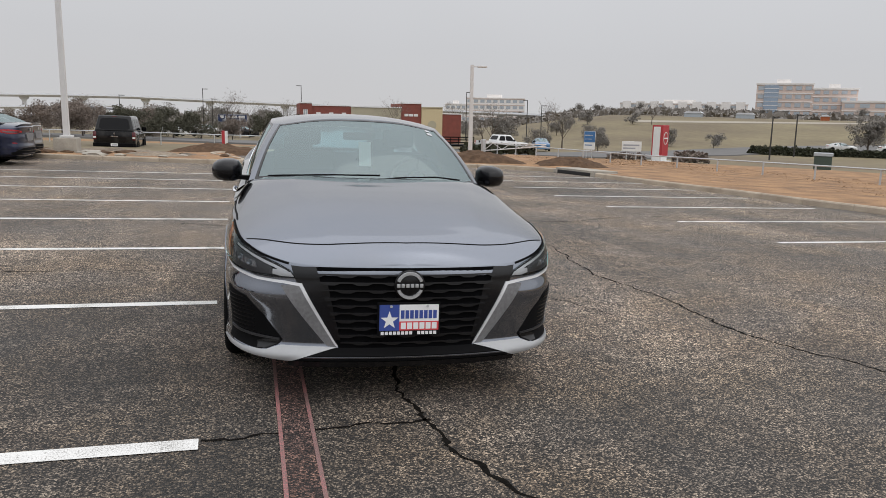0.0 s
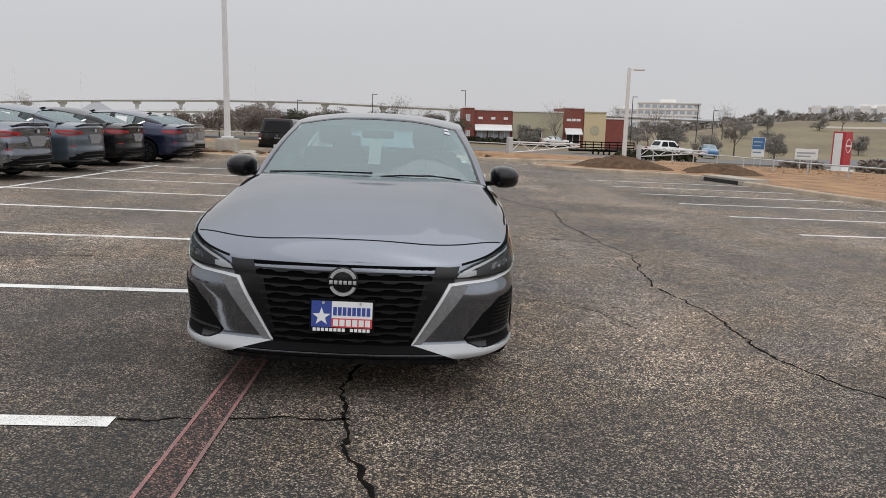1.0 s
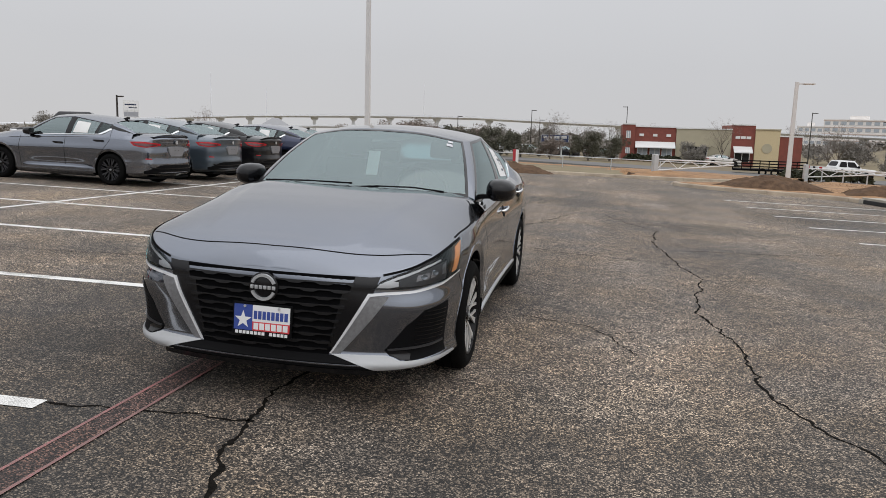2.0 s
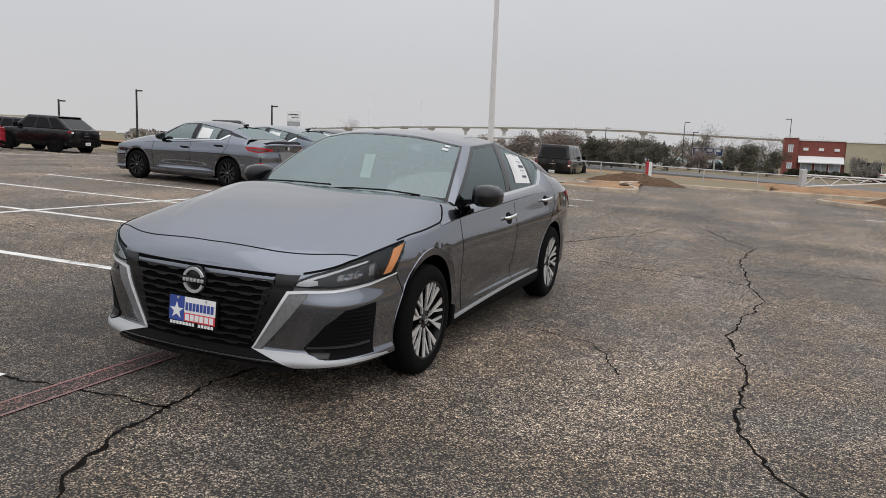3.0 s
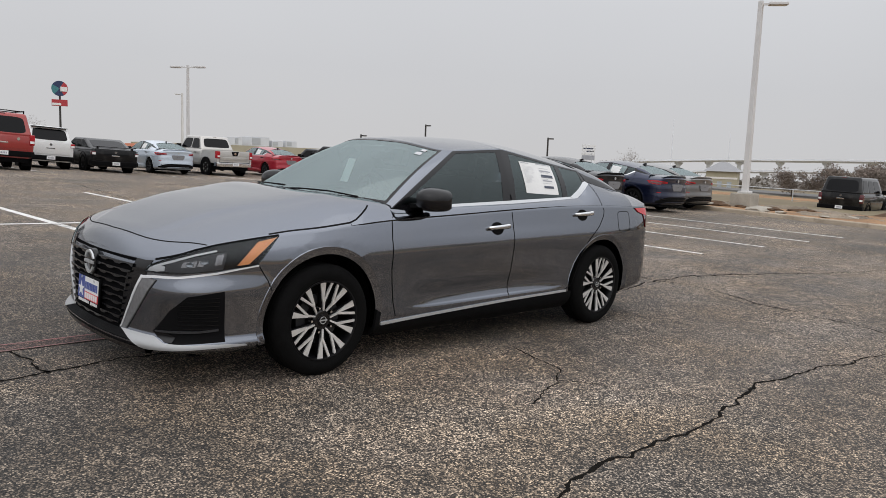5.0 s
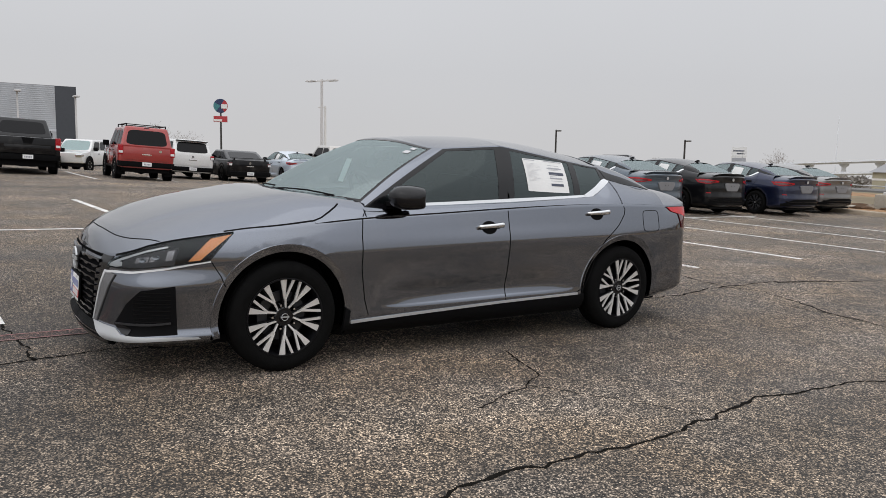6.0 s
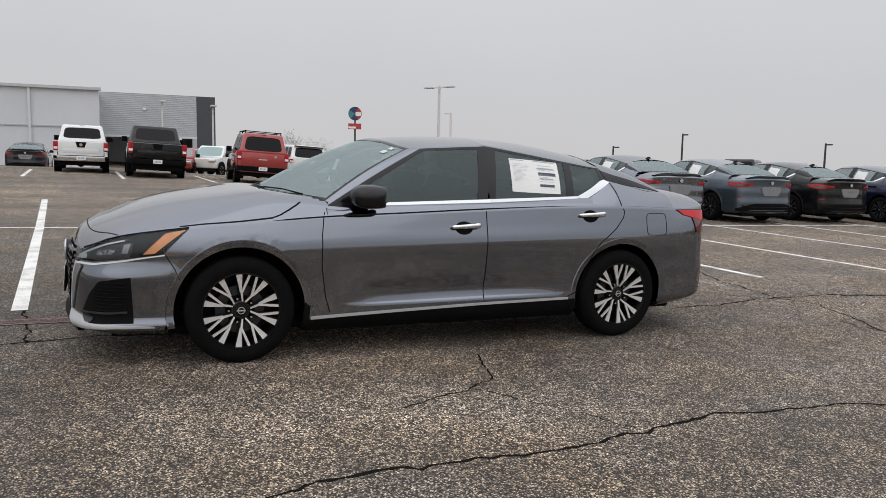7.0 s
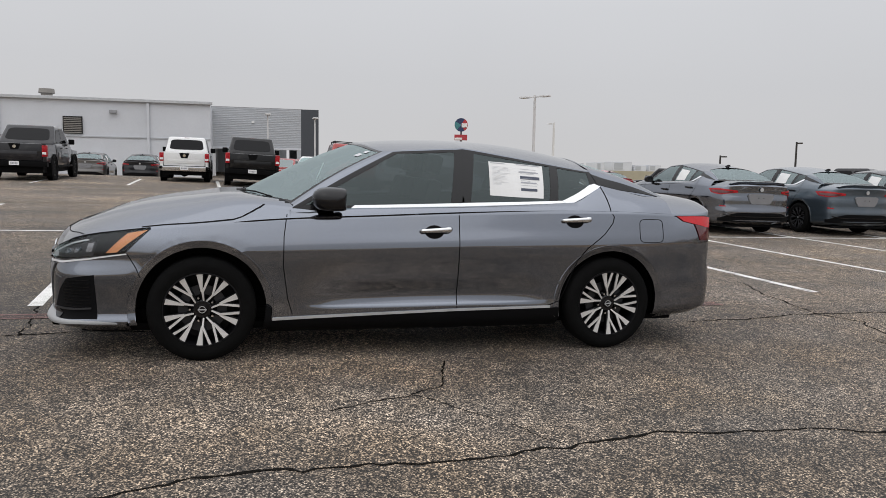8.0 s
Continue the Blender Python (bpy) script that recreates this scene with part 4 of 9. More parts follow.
# ---- the parked sedan in the middle ----
def ring_badge(parent, m, r, name="badge"):
    """A round badge with a cross bar, its name left as plain blocks."""
    hold = new(name)
    hold.parent = parent
    hold.matrix_basis = m
    bm = bmesh.new()
    lathe(bm, [(r * 0.98, -0.02), (r, 0.006), (r * 0.9, 0.010), (r * 0.001, 0.012)], 40, "z")
    part("badge_field", bm, BLACK_GLOSS, hold, "", 30)
    bm = bmesh.new()
    for a0, a1 in ((20, 160), (200, 340)):
        rows = [[], [], [], []]
        for k in range(25):
            a = radians(a0 + (a1 - a0) * k / 24)
            for row, (rr, h) in zip(rows, ((0.90, 0.010), (0.88, 0.019), (0.70, 0.019), (0.68, 0.010))):
                row.append(Vector((r * rr * math.cos(a), r * rr * math.sin(a), h)))
        grid_faces(bm, rows, flip=True)
    part("badge_ring", bm, SATIN, hold, "", 30)
    bm = bmesh.new()
    for k in range(6):
        x = (-0.86 + 0.30 * k) * r
        box(bm, (x, -0.12 * r, 0.011), (x + 0.22 * r, 0.12 * r, 0.021), 0.002)
    part("badge_bar", bm, SATIN, hold, "", 30)
    return hold


def star(bm, cx, cz, r, y):
    pts = []
    for k in range(10):
        a = radians(90 + 36 * k)
        q = r if k % 2 == 0 else r * 0.4
        pts.append((cx + q * math.cos(a), cz + q * math.sin(a)))
    prism(bm, pts, y - 0.0012, y)


def arch_lip(parent, w, side):
    """Rolled edge round a wheel opening, with a dark liner inside."""
    y0, z0 = WHEELS[w]
    rows = [[] for _ in range(6)]
    liner = [[] for _ in range(4)]
    for k in range(49):
        a = radians(-14 + 208 * k / 48)
        sq = 1.0
        for row, (dr, off) in zip(rows, ((-0.004, -0.06), (-0.004, -0.015), (0.003, -0.013), (0.022, -0.005), (0.040, 0.002), (0.048, -0.010))):
            r = (ARCH[w] + dr)
            y, z = y0 + r * math.cos(a), z0 + r * math.sin(a) * sq
            if z < 0.24:
                z = 0.24
            c = c_side(y)
            p = skin_at(c, min(z, 0.80), 0.0)
            row.append(Vector(((p.x + off) * side, y, z)))
        for row, (dr, x) in zip(liner, ((0.0, 0.88), (0.015, 0.84), (0.02, 0.60), (-0.25, 0.60))):
            r = ARCH[w] + dr
            row.append(Vector((x * side, y0 + r * math.cos(a), max(0.2, z0 + r * math.sin(a)))))
    bm = bmesh.new()
    grid_faces(bm, rows, flip=side > 0)
    part("wheel_arch", bm, GUNMETAL, parent, "", 35)
    bm = bmesh.new()
    grid_faces(bm, liner, flip=side > 0)
    part("arch_liner", bm, BLACK_MATT, parent, "matt black wheel well liner", 35)


def rounded_mesh(bm, secs):
    """Loft closed rings of points and cap the ends."""
    rings = [[bm.verts.new(p) for p in s] for s in secs]
    n = len(rings[0])
    for a, b in zip(rings, rings[1:]):
        for k in range(n):
            bm.faces.new((a[k], a[(k + 1) % n], b[(k + 1) % n], b[k]))
    bm.faces.new(rings[0][::-1])
    bm.faces.new(rings[-1])
    bmesh.ops.recalc_face_normals(bm, faces=bm.faces[:])


def door_mirror(parent, side, mat_cap, mat_low):
    hold = new("door_mirror")
    hold.parent = parent
    hold.matrix_basis = Matrix.Translation((0, 0, 0))
    bm = bmesh.new()
    secs = []
    for k, (x, ry, rz, dy, dz) in enumerate([(0.845, 0.05, 0.035, 0.02, -0.008), (0.865, 0.095, 0.060, 0.01, 0.0), (0.90, 0.124, 0.073, 0, 0), (0.955, 0.126, 0.073, 0.0, 0.0),
                                              (1.00, 0.112, 0.065, 0.008, -0.002), (1.03, 0.080, 0.047, 0.02, -0.004), (1.043, 0.035, 0.022, 0.03, -0.006)]):
        ring = []
        for q in range(24):
            a = 2 * math.pi * q / 24
            c, s = math.cos(a), math.sin(a)
            y = ry * (abs(c) ** 0.75) * (1 if c > 0 else -1)
            z = rz * (abs(s) ** 0.75) * (1 if s > 0 else -1)
            if y > ry * 0.55:
                y = ry * 0.55
            ring.append((side * x, -0.605 + dy + y * 1.07, 1.050 + dz + z * 1.06))
        secs.append(ring)
    rounded_mesh(bm, secs)
    part("mirror_cap", bm, mat_cap, hold, "gloss black mirror housing", 45)
    bm = bmesh.new()
    rounded_mesh(bm, [[(side * 0.79, -0.70, 0.985), (side * 0.79, -0.585, 0.985), (side * 0.79, -0.585, 1.015), (side * 0.79, -0.70, 1.015)],
                      [(side * 0.90, -0.685, 0.995), (side * 0.90, -0.60, 0.995), (side * 0.90, -0.60, 1.018), (side * 0.90, -0.685, 1.018)]])
    part("mirror_arm", bm, BLACK_MATT, hold)
    return hold


def door_handle(parent, y, z, side):
    c = c_side(y)
    hold = new("door_handle")
    hold.parent = parent
    bm = bmesh.new()
    rows = []
    for k in range(7):                      # flat black disc painting the shade of the cup behind the grip
        a = k / 6
        ring = []
        for q in range(20):
            t = 2 * math.pi * q / 20
            yy, zz = y - 0.01 + 0.066 * a * math.cos(t), z - 0.004 + 0.045 * a * math.sin(t)
            p = skin_at(c_side(yy), zz, 0.002 - 0.0 * a)
            ring.append(Vector((side * p.x, p.y, p.z)))
        rows.append(ring + ring[:1])
    grid_faces(bm, rows, flip=side > 0)
    part("cup_shade", bm, BLACK_MATT, hold, "flat black disc painting the shade of the handle recess", 60)
    bm = bmesh.new()
    secs = []
    for k in range(13):
        s = k / 12
        yy = y - 0.115 + 0.23 * s
        h = 0.013 + 0.006 * s
        if k in (0, 12):
            h *= 0.55
        out = 0.034 + 0.010 * math.sin(math.pi * s) - (0.020 if k in (0, 12) else 0)
        zc = z + 0.004 + 0.012 * s
        px = skin_at(c_side(yy), z, 0).x
        ring = []
        for q in range(12):
            t = 2 * math.pi * q / 12
            ring.append((side * (px + out - 0.009 + 0.010 * math.cos(t)), yy, zc + h * math.sin(t)))
        secs.append(ring)
    rounded_mesh(bm, secs)
    part("grip", bm, CHROME, hold, "bright chrome grip", 50)
    for yy in (y - 0.095, y + 0.095):
        bm = bmesh.new()
        px = skin_at(c_side(yy), z, 0).x
        box(bm, (min(side * (px - 0.01), side * (px + 0.03)), yy - 0.008, z - 0.002), (max(side * (px - 0.01), side * (px + 0.022)), yy + 0.008, z + 0.014), 0.004)
        part("handle_mount", bm, CHROME, hold)


def seat(parent, x, y, mat, z=0.92):
    hold = new("seat")
    hold.parent = parent
    hold.matrix_basis = pose(x, y, z, -14, 0, 0)
    bm = bmesh.new()
    box(bm, (-0.24, -0.06, -0.1), (0.24, 0.06, 0.27), 0.045)
    part("backrest", bm, mat, hold, "", 40)
    bm = bmesh.new()
    box(bm, (-0.13, -0.05, 0.31), (0.13, 0.04, 0.45), 0.035)
    part("headrest", bm, mat, hold, "", 40)


def cab_interior(parent):
    for x in (-0.38, 0.38):
        seat(parent, x, 0.10, SEAT_CLOTH)
        seat(parent, x, 1.02, SEAT_CLOTH, 0.83)
    bm = bmesh.new()
    r1, r2 = 0.185, 0.016
    for k in range(28):
        a0, a1 = 2 * math.pi * k / 28, 2 * math.pi * (k + 1) / 28
        tube(bm, (r1 * math.cos(a0), r1 * math.sin(a0), 0), (r1 * math.cos(a1), r1 * math.sin(a1), 0), r2, r2, 8, False)
    bmesh.ops.create_cone(bm, cap_ends=True, segments=20, radius1=0.07, radius2=0.06, depth=0.04)
    for a in (0, 180, 270):
        tube(bm, (0, 0, 0), (r1 * math.cos(radians(a)), r1 * math.sin(radians(a)), 0), 0.014, 0.014, 6)
    ob = part("steering_wheel", bm, CABIN, parent, "", 50)
    ob.matrix_basis = pose(0.38, -0.62, 1.02, -62, 0, 0)
    bm = bmesh.new()
    box(bm, (-0.64, -0.84, 0.94), (0.64, -0.58, 1.015), 0.03)
    part("dashboard", bm, CABIN, parent, "", 40)


ALLOY_LENS = material("lamp_projector_glass", (0.22, 0.24, 0.26), 0.12, metal=0.6, vary=0.3)
C_TIP = c_side(-1.72)
C_HEADREAR = c_side(-1.86)


def main_sedan():
    car = thing("sedan_car", "gun-metallic grey four-door sedan with a blue, white and red plate", "car")
    for tag, name in (("front_bumper", "front_bumper"), ("hood", "hood"), ("rear_bumper", "rear_bumper"), ("boot_lid", "boot_lid"), ("roof", "roof")):
        panel(name, tag, 0, GUNMETAL, car)
    panel("waist_shelf", "shelf", 0, CABIN, car)
    panel("window_surround", "window_surround", 0, BLACK_GLOSS, car)
    doors = {}
    for s in (1, -1):
        panel("fender", "fender", s, GUNMETAL, car)
        doors[s, "f"] = panel("front_door", "front_door", s, GUNMETAL, car)
        doors[s, "r"] = panel("rear_door", "rear_door", s, GUNMETAL, car)
        panel("quarter_panel", "quarter_panel", s, GUNMETAL, car)
        for w in WHEELS:
            arch_lip(car, w, s)
            y, z = WHEELS[w]
            alloy_wheel(car, y, z, s * 0.812, s, turn={"front": 0, "rear": 8}[w])
    # underside
    bm = bmesh.new()
    box(bm, (-0.72, -2.15, 0.17), (0.72, 2.05, 0.22), 0.02)
    box(bm, (-0.70, -1.0, 0.135), (0.70, 0.98, 0.5), 0.02)
    box(bm, (-0.66, -2.1, 0.15), (0.66, -1.0, 0.3), 0.02)
    box(bm, (-0.66, 0.98, 0.16), (0.66, 2.05, 0.3), 0.02)
    part("floor_pan", bm, BLACK_MATT, car)
    # glass
    screen = glass_pane("windscreen", 0, 1.95, 0.035, 0.955, SCREEN_GLASS, car, 0, "greenish laminated windscreen")
    glass_pane("rear_window", 8.12, 10, 0.08, 0.955, SCREEN_GLASS, car, 0)
    for s in (1, -1):
        glass_pane("front_side_window", 2.80, 3.96, 0.08, 0.94, DARK_GLASS, car, s, "dark tinted side window")
        glass_pane("rear_side_window", 5.04, 5.93, 0.08, 0.94, DARK_GLASS, car, s, "dark tinted side window")
        glass_pane("quarter_window", 6.06, 6.9, 0.08, 0.94, DARK_GLASS, car, s, "dark tinted quarter light")
        # bright waist strip, kicking up behind the quarter light
        drape("waist_chrome", [(3.3, 0.080), (4.5, 0.092), (6.16, 0.092)], [(3.3, 0.022), (4.5, 0.038), (6.22, 0.026)], CHROME, car, s, 0.007, 50, 2, 0.01, "bright chrome waist strip", cabin)
        door_top(car, s)
        shoulder_crease(car, s)
        drape("chrome_kick", [(6.13, 0.088), (6.50, 0.30), (6.86, 0.535), (7.03, 0.57)], [(6.20, 0.030), (6.36, 0.0), (6.634, 0.136), (7.16, 0.465)], CHROME, car, s, 0.008, 20, 3, 0.01, "chrome kick behind the quarter light", cabin)
        rear_pillar(car, s)
        # black band from the quarter light down the rear pillar
        drape("pillar_garnish", [(7.12, 0.90), (7.34, 0.79), (7.66, 0.44), (7.95, 0.03)], [(7.12, 0.53), (7.22, 0.505), (7.48, 0.262), (7.95, 0.012)], BLACK_GLOSS, car, s, 0.003, 20, 3, 0.006, "", cabin)
    # shut lines
    def shut(line, fn, s, width=0.006):
        bm = bmesh.new()
        seam(bm, line, fn, s, width)
        part("shut_line", bm, BLACK_MATT, car)
    for s in (1, -1):
        cf = [(c_side(y), z) for y, z in ((-0.892, 0.945), (-0.912, 0.80), (-0.915, 0.61), (-0.885, 0.40), (-0.855, 0.30))]
        shut(cf, skin_at, s)
        shut([(c_side(0.262), 0.955), (c_side(0.262), 0.62), (c_side(0.262), 0.315)], skin_at, s)
        rd = [(c_side(y), z) for y, z in ((1.41, 0.985), (1.423, 0.965), (1.41, 0.921), (1.343, 0.841), (1.211, 0.739), (1.145, 0.66), (1.105, 0.57), (1.06, 0.45), (1.02, 0.36), (0.93, 0.325))]
        shut(rd, skin_at, s)
        shut([(c_side(0.262), 1.0), (c_side(0.262), 0.90)], top_at, s)
        shut([(c_side(1.39), 1.0), (c_side(1.36), 0.92)], top_at, s)
        # bonnet to wing, and wing to cowl
        shut([(C_TIP - 0.2, 0.985), (8, 0.982), (9, 0.985), (c_side(-1.22), 0.985), (c_side(-1.17), 0.975), (c_side(-1.11), 0.950), (c_side(-1.06), 0.922), (c_side(-1.03), 0.895)], top_at, s, 0.011)
        shut([(3.1, 0.698), (3.6, 0.716), (4.2, 0.738), (5, 0.768), (6, 0.794), (7, 0.821), (C_TIP, 0.843)], skin_at, s, 0.012)
        # bumper to wing
        shut([(c_side(-1.855), 0.69), (c_side(-1.80), 0.60), (c_side(-1.775), 0.54)], skin_at, s, 0.005)
    # front edge of the bonnet
    for s in (1, -1):
        line, ns = [], []
        for k in range(40):
            x = 0.79 * k / 39
            c = c_shoulder(spline(HOOD_CUT, x)[0])
            e = shoulder(c)
            r = min(0.99, x / max(e.x, 1e-3))
            p, q = top_at(c, r), top_at(c, r, 0.01)
            line.append(Vector((p.x * s, p.y, p.z)))
            n = (q - p).normalized()
            ns.append(Vector((n.x * s, n.y, n.z)))
        bm = bmesh.new()
        ribbon(bm, line, ns, 0.006)
        part("shut_line", bm, BLACK_MATT, car)
    # fuel flap, driver's side of the tail
    bm = bmesh.new()
    pts = []
    for k in range(25):
        a = 2 * math.pi * k / 24
        dy = 0.098 * (abs(math.cos(a)) ** 0.35) * (1 if math.cos(a) > 0 else -1)
        dz = 0.083 * (abs(math.sin(a)) ** 0.35) * (1 if math.sin(a) > 0 else -1)
        pts.append((c_side(1.725 + dy), 0.868 + dz))
    seam(bm, pts, skin_at, 1, 0.0045, 3)
    part("fuel_flap", bm, BLACK_MATT, car)
    for s in (1, -1):
        door_handle(doors[s, "f"], 0.095, 0.845, s)
        door_handle(doors[s, "r"], 1.125, 0.930, s)
        door_mirror(doors[s, "f"], s, BLACK_GLOSS, BLACK_MATT)
        # sills: satin strip over a black valance
        drape("sill_strip", [(c_side(y), z) for y, z in ((-0.98, 0.275), (0.24, 0.313), (0.95, 0.328))], [(c_side(y), z) for y, z in ((-0.98, 0.258), (0.24, 0.297), (0.95, 0.312))],
              SATIN, car, s, 0.010, 40, 2, 0.012, "satin silver sill strip")
        drape("sill_valance", [(c_side(y), z) for y, z in ((-1.0, 0.258), (0.24, 0.297), (1.02, 0.312))], [(c_side(y), z) for y, z in ((-1.0, 0.172), (0.24, 0.172), (1.02, 0.178))],
              BLACK_MATT, car, s, 0.004, 40, 3, 0.01)
        drape("mud_flap", [(c_side(-1.02), 0.36), (c_side(-0.985), 0.34)], [(c_side(-1.035), 0.20), (c_side(-0.995), 0.22)], BLACK_MATT, car, s, 0.006, 4, 6, 0.02)
        # headlamp: dark tray, lamps, amber marker, clear lens
        top = [(3.02, 0.668), (3.5, 0.700), (4.2, 0.733), (5, 0.762), (6, 0.788), (7, 0.815), (C_TIP, 0.838)]
        low = [(2.82, 0.632), (3.5, 0.628), (4.2, 0.633), (5, 0.645), (6, 0.660), (C_HEADREAR - 0.2, 0.682), (C_HEADREAR, 0.692)]
        lamp = drape("headlamp", top, low, BLACK_GLOSS, car, s, 0.003, 40, 8, 0.02, "dark headlamp with clear lens and amber marker")
        drape("inner_strip", [(3.12, 0.664), (3.6, 0.692), (4.2, 0.718), (5, 0.745), (6.0, 0.768)], [(2.98, 0.640), (3.55, 0.676), (4.2, 0.706), (5, 0.735), (6.0, 0.760)], SATIN, lamp, s, 0.006, 24, 3, 0.005, "grey reflector blade")
        drape("lower_reflector", [(3.0, 0.656), (3.3, 0.668), (3.6, 0.668)], [(2.9, 0.637), (3.3, 0.637), (3.6, 0.645)], SATIN, lamp, s, 0.006, 8, 3, 0.005)
        drape("housing", [(3.75, 0.690), (4.6, 0.717), (5.6, 0.742), (6.35, 0.757)], [(3.45, 0.640), (4.6, 0.646), (5.6, 0.660), (6.2, 0.668)], LAMP_HOUSING, lamp, s, 0.005, 20, 5, 0.006, "smoky grey lamp housing")
        for ca, cb, za, zb in ((4.30, 4.62, 0.668, 0.698), (4.70, 5.02, 0.672, 0.704), (5.10, 5.42, 0.680, 0.712), (5.90, 6.15, 0.690, 0.742)):
            drape("lamp_cell", [(ca + 0.10, zb), (cb + 0.10, zb + 0.006)], [(ca, za), (cb, za + 0.004)], LAMP_CELL, lamp, s, 0.0075, 4, 4, 0.004, "dull reflector cell")
        for cc, zz in ((4.75, 0.688), (5.45, 0.706)):
            bm = bmesh.new()
            p, q = skin_at(cc, zz, 0.006), skin_at(cc, zz, 0.02)
            rows = [[], [], []]
            for k in range(13):
                a = 2 * math.pi * k / 12
                for row, (f, off) in zip(rows, ((1, 0.005), (0.8, 0.010), (0.05, 0.007))):
                    w = skin_at(cc + 0.22 * f * math.cos(a), zz + 0.015 * f * math.sin(a), off)
                    row.append(Vector((w.x * s, w.y, w.z)))
            grid_faces(bm, rows, flip=s > 0)
            part("projector", bm, ALLOY_LENS, lamp, "small bright projector lens", 40)
        drape("amber_marker", [(c_side(-1.850), 0.808), (c_side(-1.79), 0.820), (c_side(-1.735), 0.830)], [(c_side(-1.975), 0.688), (c_side(-1.945), 0.690), (c_side(-1.91), 0.694)], AMBER, lamp, s, 0.007, 8, 6, 0.006, "amber side marker")
        lens = drape("lens", top, low, LENS_GLASS, lamp, s, 0.012, 40, 8, 0.009)
        lens.visible_shadow = False
        # gloss black between grille and lamp
        drape("lamp_surround", [(c_front(0.46), 0.688), (2.7, 0.686), (3.02, 0.690)], [(c_front(0.43), 0.600), (2.62, 0.600), (2.80, 0.600)], BLACK_GLOSS, car, s, 0.003, 10, 6, 0.01)
        drape("grille_flank", [(c_front(0.40), 0.605), (c_front(0.53), 0.605)], [(c_front(0.33), 0.300), (c_front(0.355), 0.300)], BLACK_GLOSS, car, s, 0.003, 8, 10, 0.01)
        # bright boomerang: the upper blade, then the leg down to the splitter
        drape("bright_blade", [(2.66, 0.606), (3.2, 0.616), (4.2, 0.623), (5, 0.637), (6, 0.653), (C_HEADREAR + 0.02, 0.688)],
              [(2.72, 0.592), (3.2, 0.602), (4.2, 0.610), (5, 0.625), (6, 0.643), (C_HEADREAR + 0.02, 0.681)], BRIGHT, car, s, 0.010, 40, 3, 0.014, "bright blade under the headlamp")
        drape("bright_leg", [(c_front(0.525), 0.608), (c_front(0.540), 0.602)], [(c_front(0.345), 0.290), (c_front(0.355), 0.290)], BRIGHT, car, s, 0.011, 4, 16, 0.014, "bright edge beside the grille")
        drape("grained_leg", [(c_front(0.540), 0.602), (c_front(0.625), 0.592)], [(c_front(0.354), 0.290), (c_front(0.398), 0.292)], GRAIN, car, s, 0.008, 6, 16, 0.012, "dark grained inlay of the leg")
        # side intake
        intake = drape("side_intake", [(c_front(0.615), 0.318), (c_front(0.71), 0.44), (c_front(0.79), 0.522), (5.6, 0.540), (6.25, 0.553)],
                       [(c_front(0.640), 0.288), (c_front(0.72), 0.262), (c_front(0.80), 0.268), (5.7, 0.275), (6.32, 0.278)], BLACK_MATT, car, s, 0.003, 24, 8, 0.012, "black side intake with fine mesh")
        for k in range(9):
            z = 0.345 + 0.021 * k
            c0 = c_front(0.66 + 0.017 * k)
            drape("mesh_bar", [(max(c0, 4.3), z + 0.004), (5.4, z + 0.006), (6.1, z + 0.008)], [(max(c0, 4.3), z), (5.4, z + 0.002), (6.1, z + 0.004)], BLACK_GLOSS, intake, s, 0.006, 12, 1, 0.005)
        drape("intake_blade", [(c_front(0.63), 0.325), (c_front(0.74), 0.333), (5.3, 0.340), (6.1, 0.350)], [(c_front(0.63), 0.318), (c_front(0.74), 0.322), (5.3, 0.329), (6.1, 0.340)], LAMP_HOUSING, intake, s, 0.012, 16, 2, 0.012)
        drape("intake_lower_lip", [(c_front(0.62), 0.318), (c_front(0.70), 0.316), (c_front(0.74), 0.300)], [(c_front(0.64), 0.293), (c_front(0.69), 0.268), (c_front(0.73), 0.266)], BLACK_GLOSS, intake, s, 0.008, 10, 4, 0.01)
        # silver splitter blade
        drape("splitter", [(c_front(0.352), 0.288), (c_front(0.50), 0.290), (c_front(0.62), 0.290), (c_front(0.69), 0.262), (c_front(0.80), 0.262), (5.6, 0.266), (6.4, 0.266), (6.9, 0.260)],
              [(c_front(0.36), 0.284), (c_front(0.46), 0.256), (c_front(0.575), 0.222), (c_front(0.69), 0.230), (c_front(0.80), 0.240), (5.6, 0.247), (6.4, 0.250), (6.95, 0.252)], SPLITTER, car, s, 0.006, 48, 5, 0.02, "satin silver splitter blade")
        # tail lamp
        tl = drape("tail_lamp", [(c_side(1.96), 0.973), (c_side(2.10), 0.974), (17.0, 0.972), (17.8, 0.965), (18.6, 0.955)], [(c_side(2.02), 0.938), (c_side(2.12), 0.918), (17.0, 0.895), (17.8, 0.885), (18.6, 0.885)], TAIL_RED, car, s, 0.008, 20, 5, 0.02, "red wraparound tail lamp")
        drape("lower_lens", [(c_side(2.12), 0.917), (17.0, 0.894), (17.8, 0.884), (18.4, 0.884)], [(c_side(2.17), 0.80), (16.9, 0.795), (17.6, 0.80), (18.2, 0.83)], TAIL_DARK, tl, s, 0.007, 14, 5, 0.02, "dark red lower lens")
        drape("tail_edge", [(c_side(1.94), 0.979), (17.0, 0.980), (18.6, 0.963)], [(c_side(1.96), 0.972), (17.0, 0.971), (18.6, 0.955)], BLACK_GLOSS, tl, s, 0.007, 14, 1, 0.01)
    # grille: black tray and waved slats
    bm = bmesh.new()
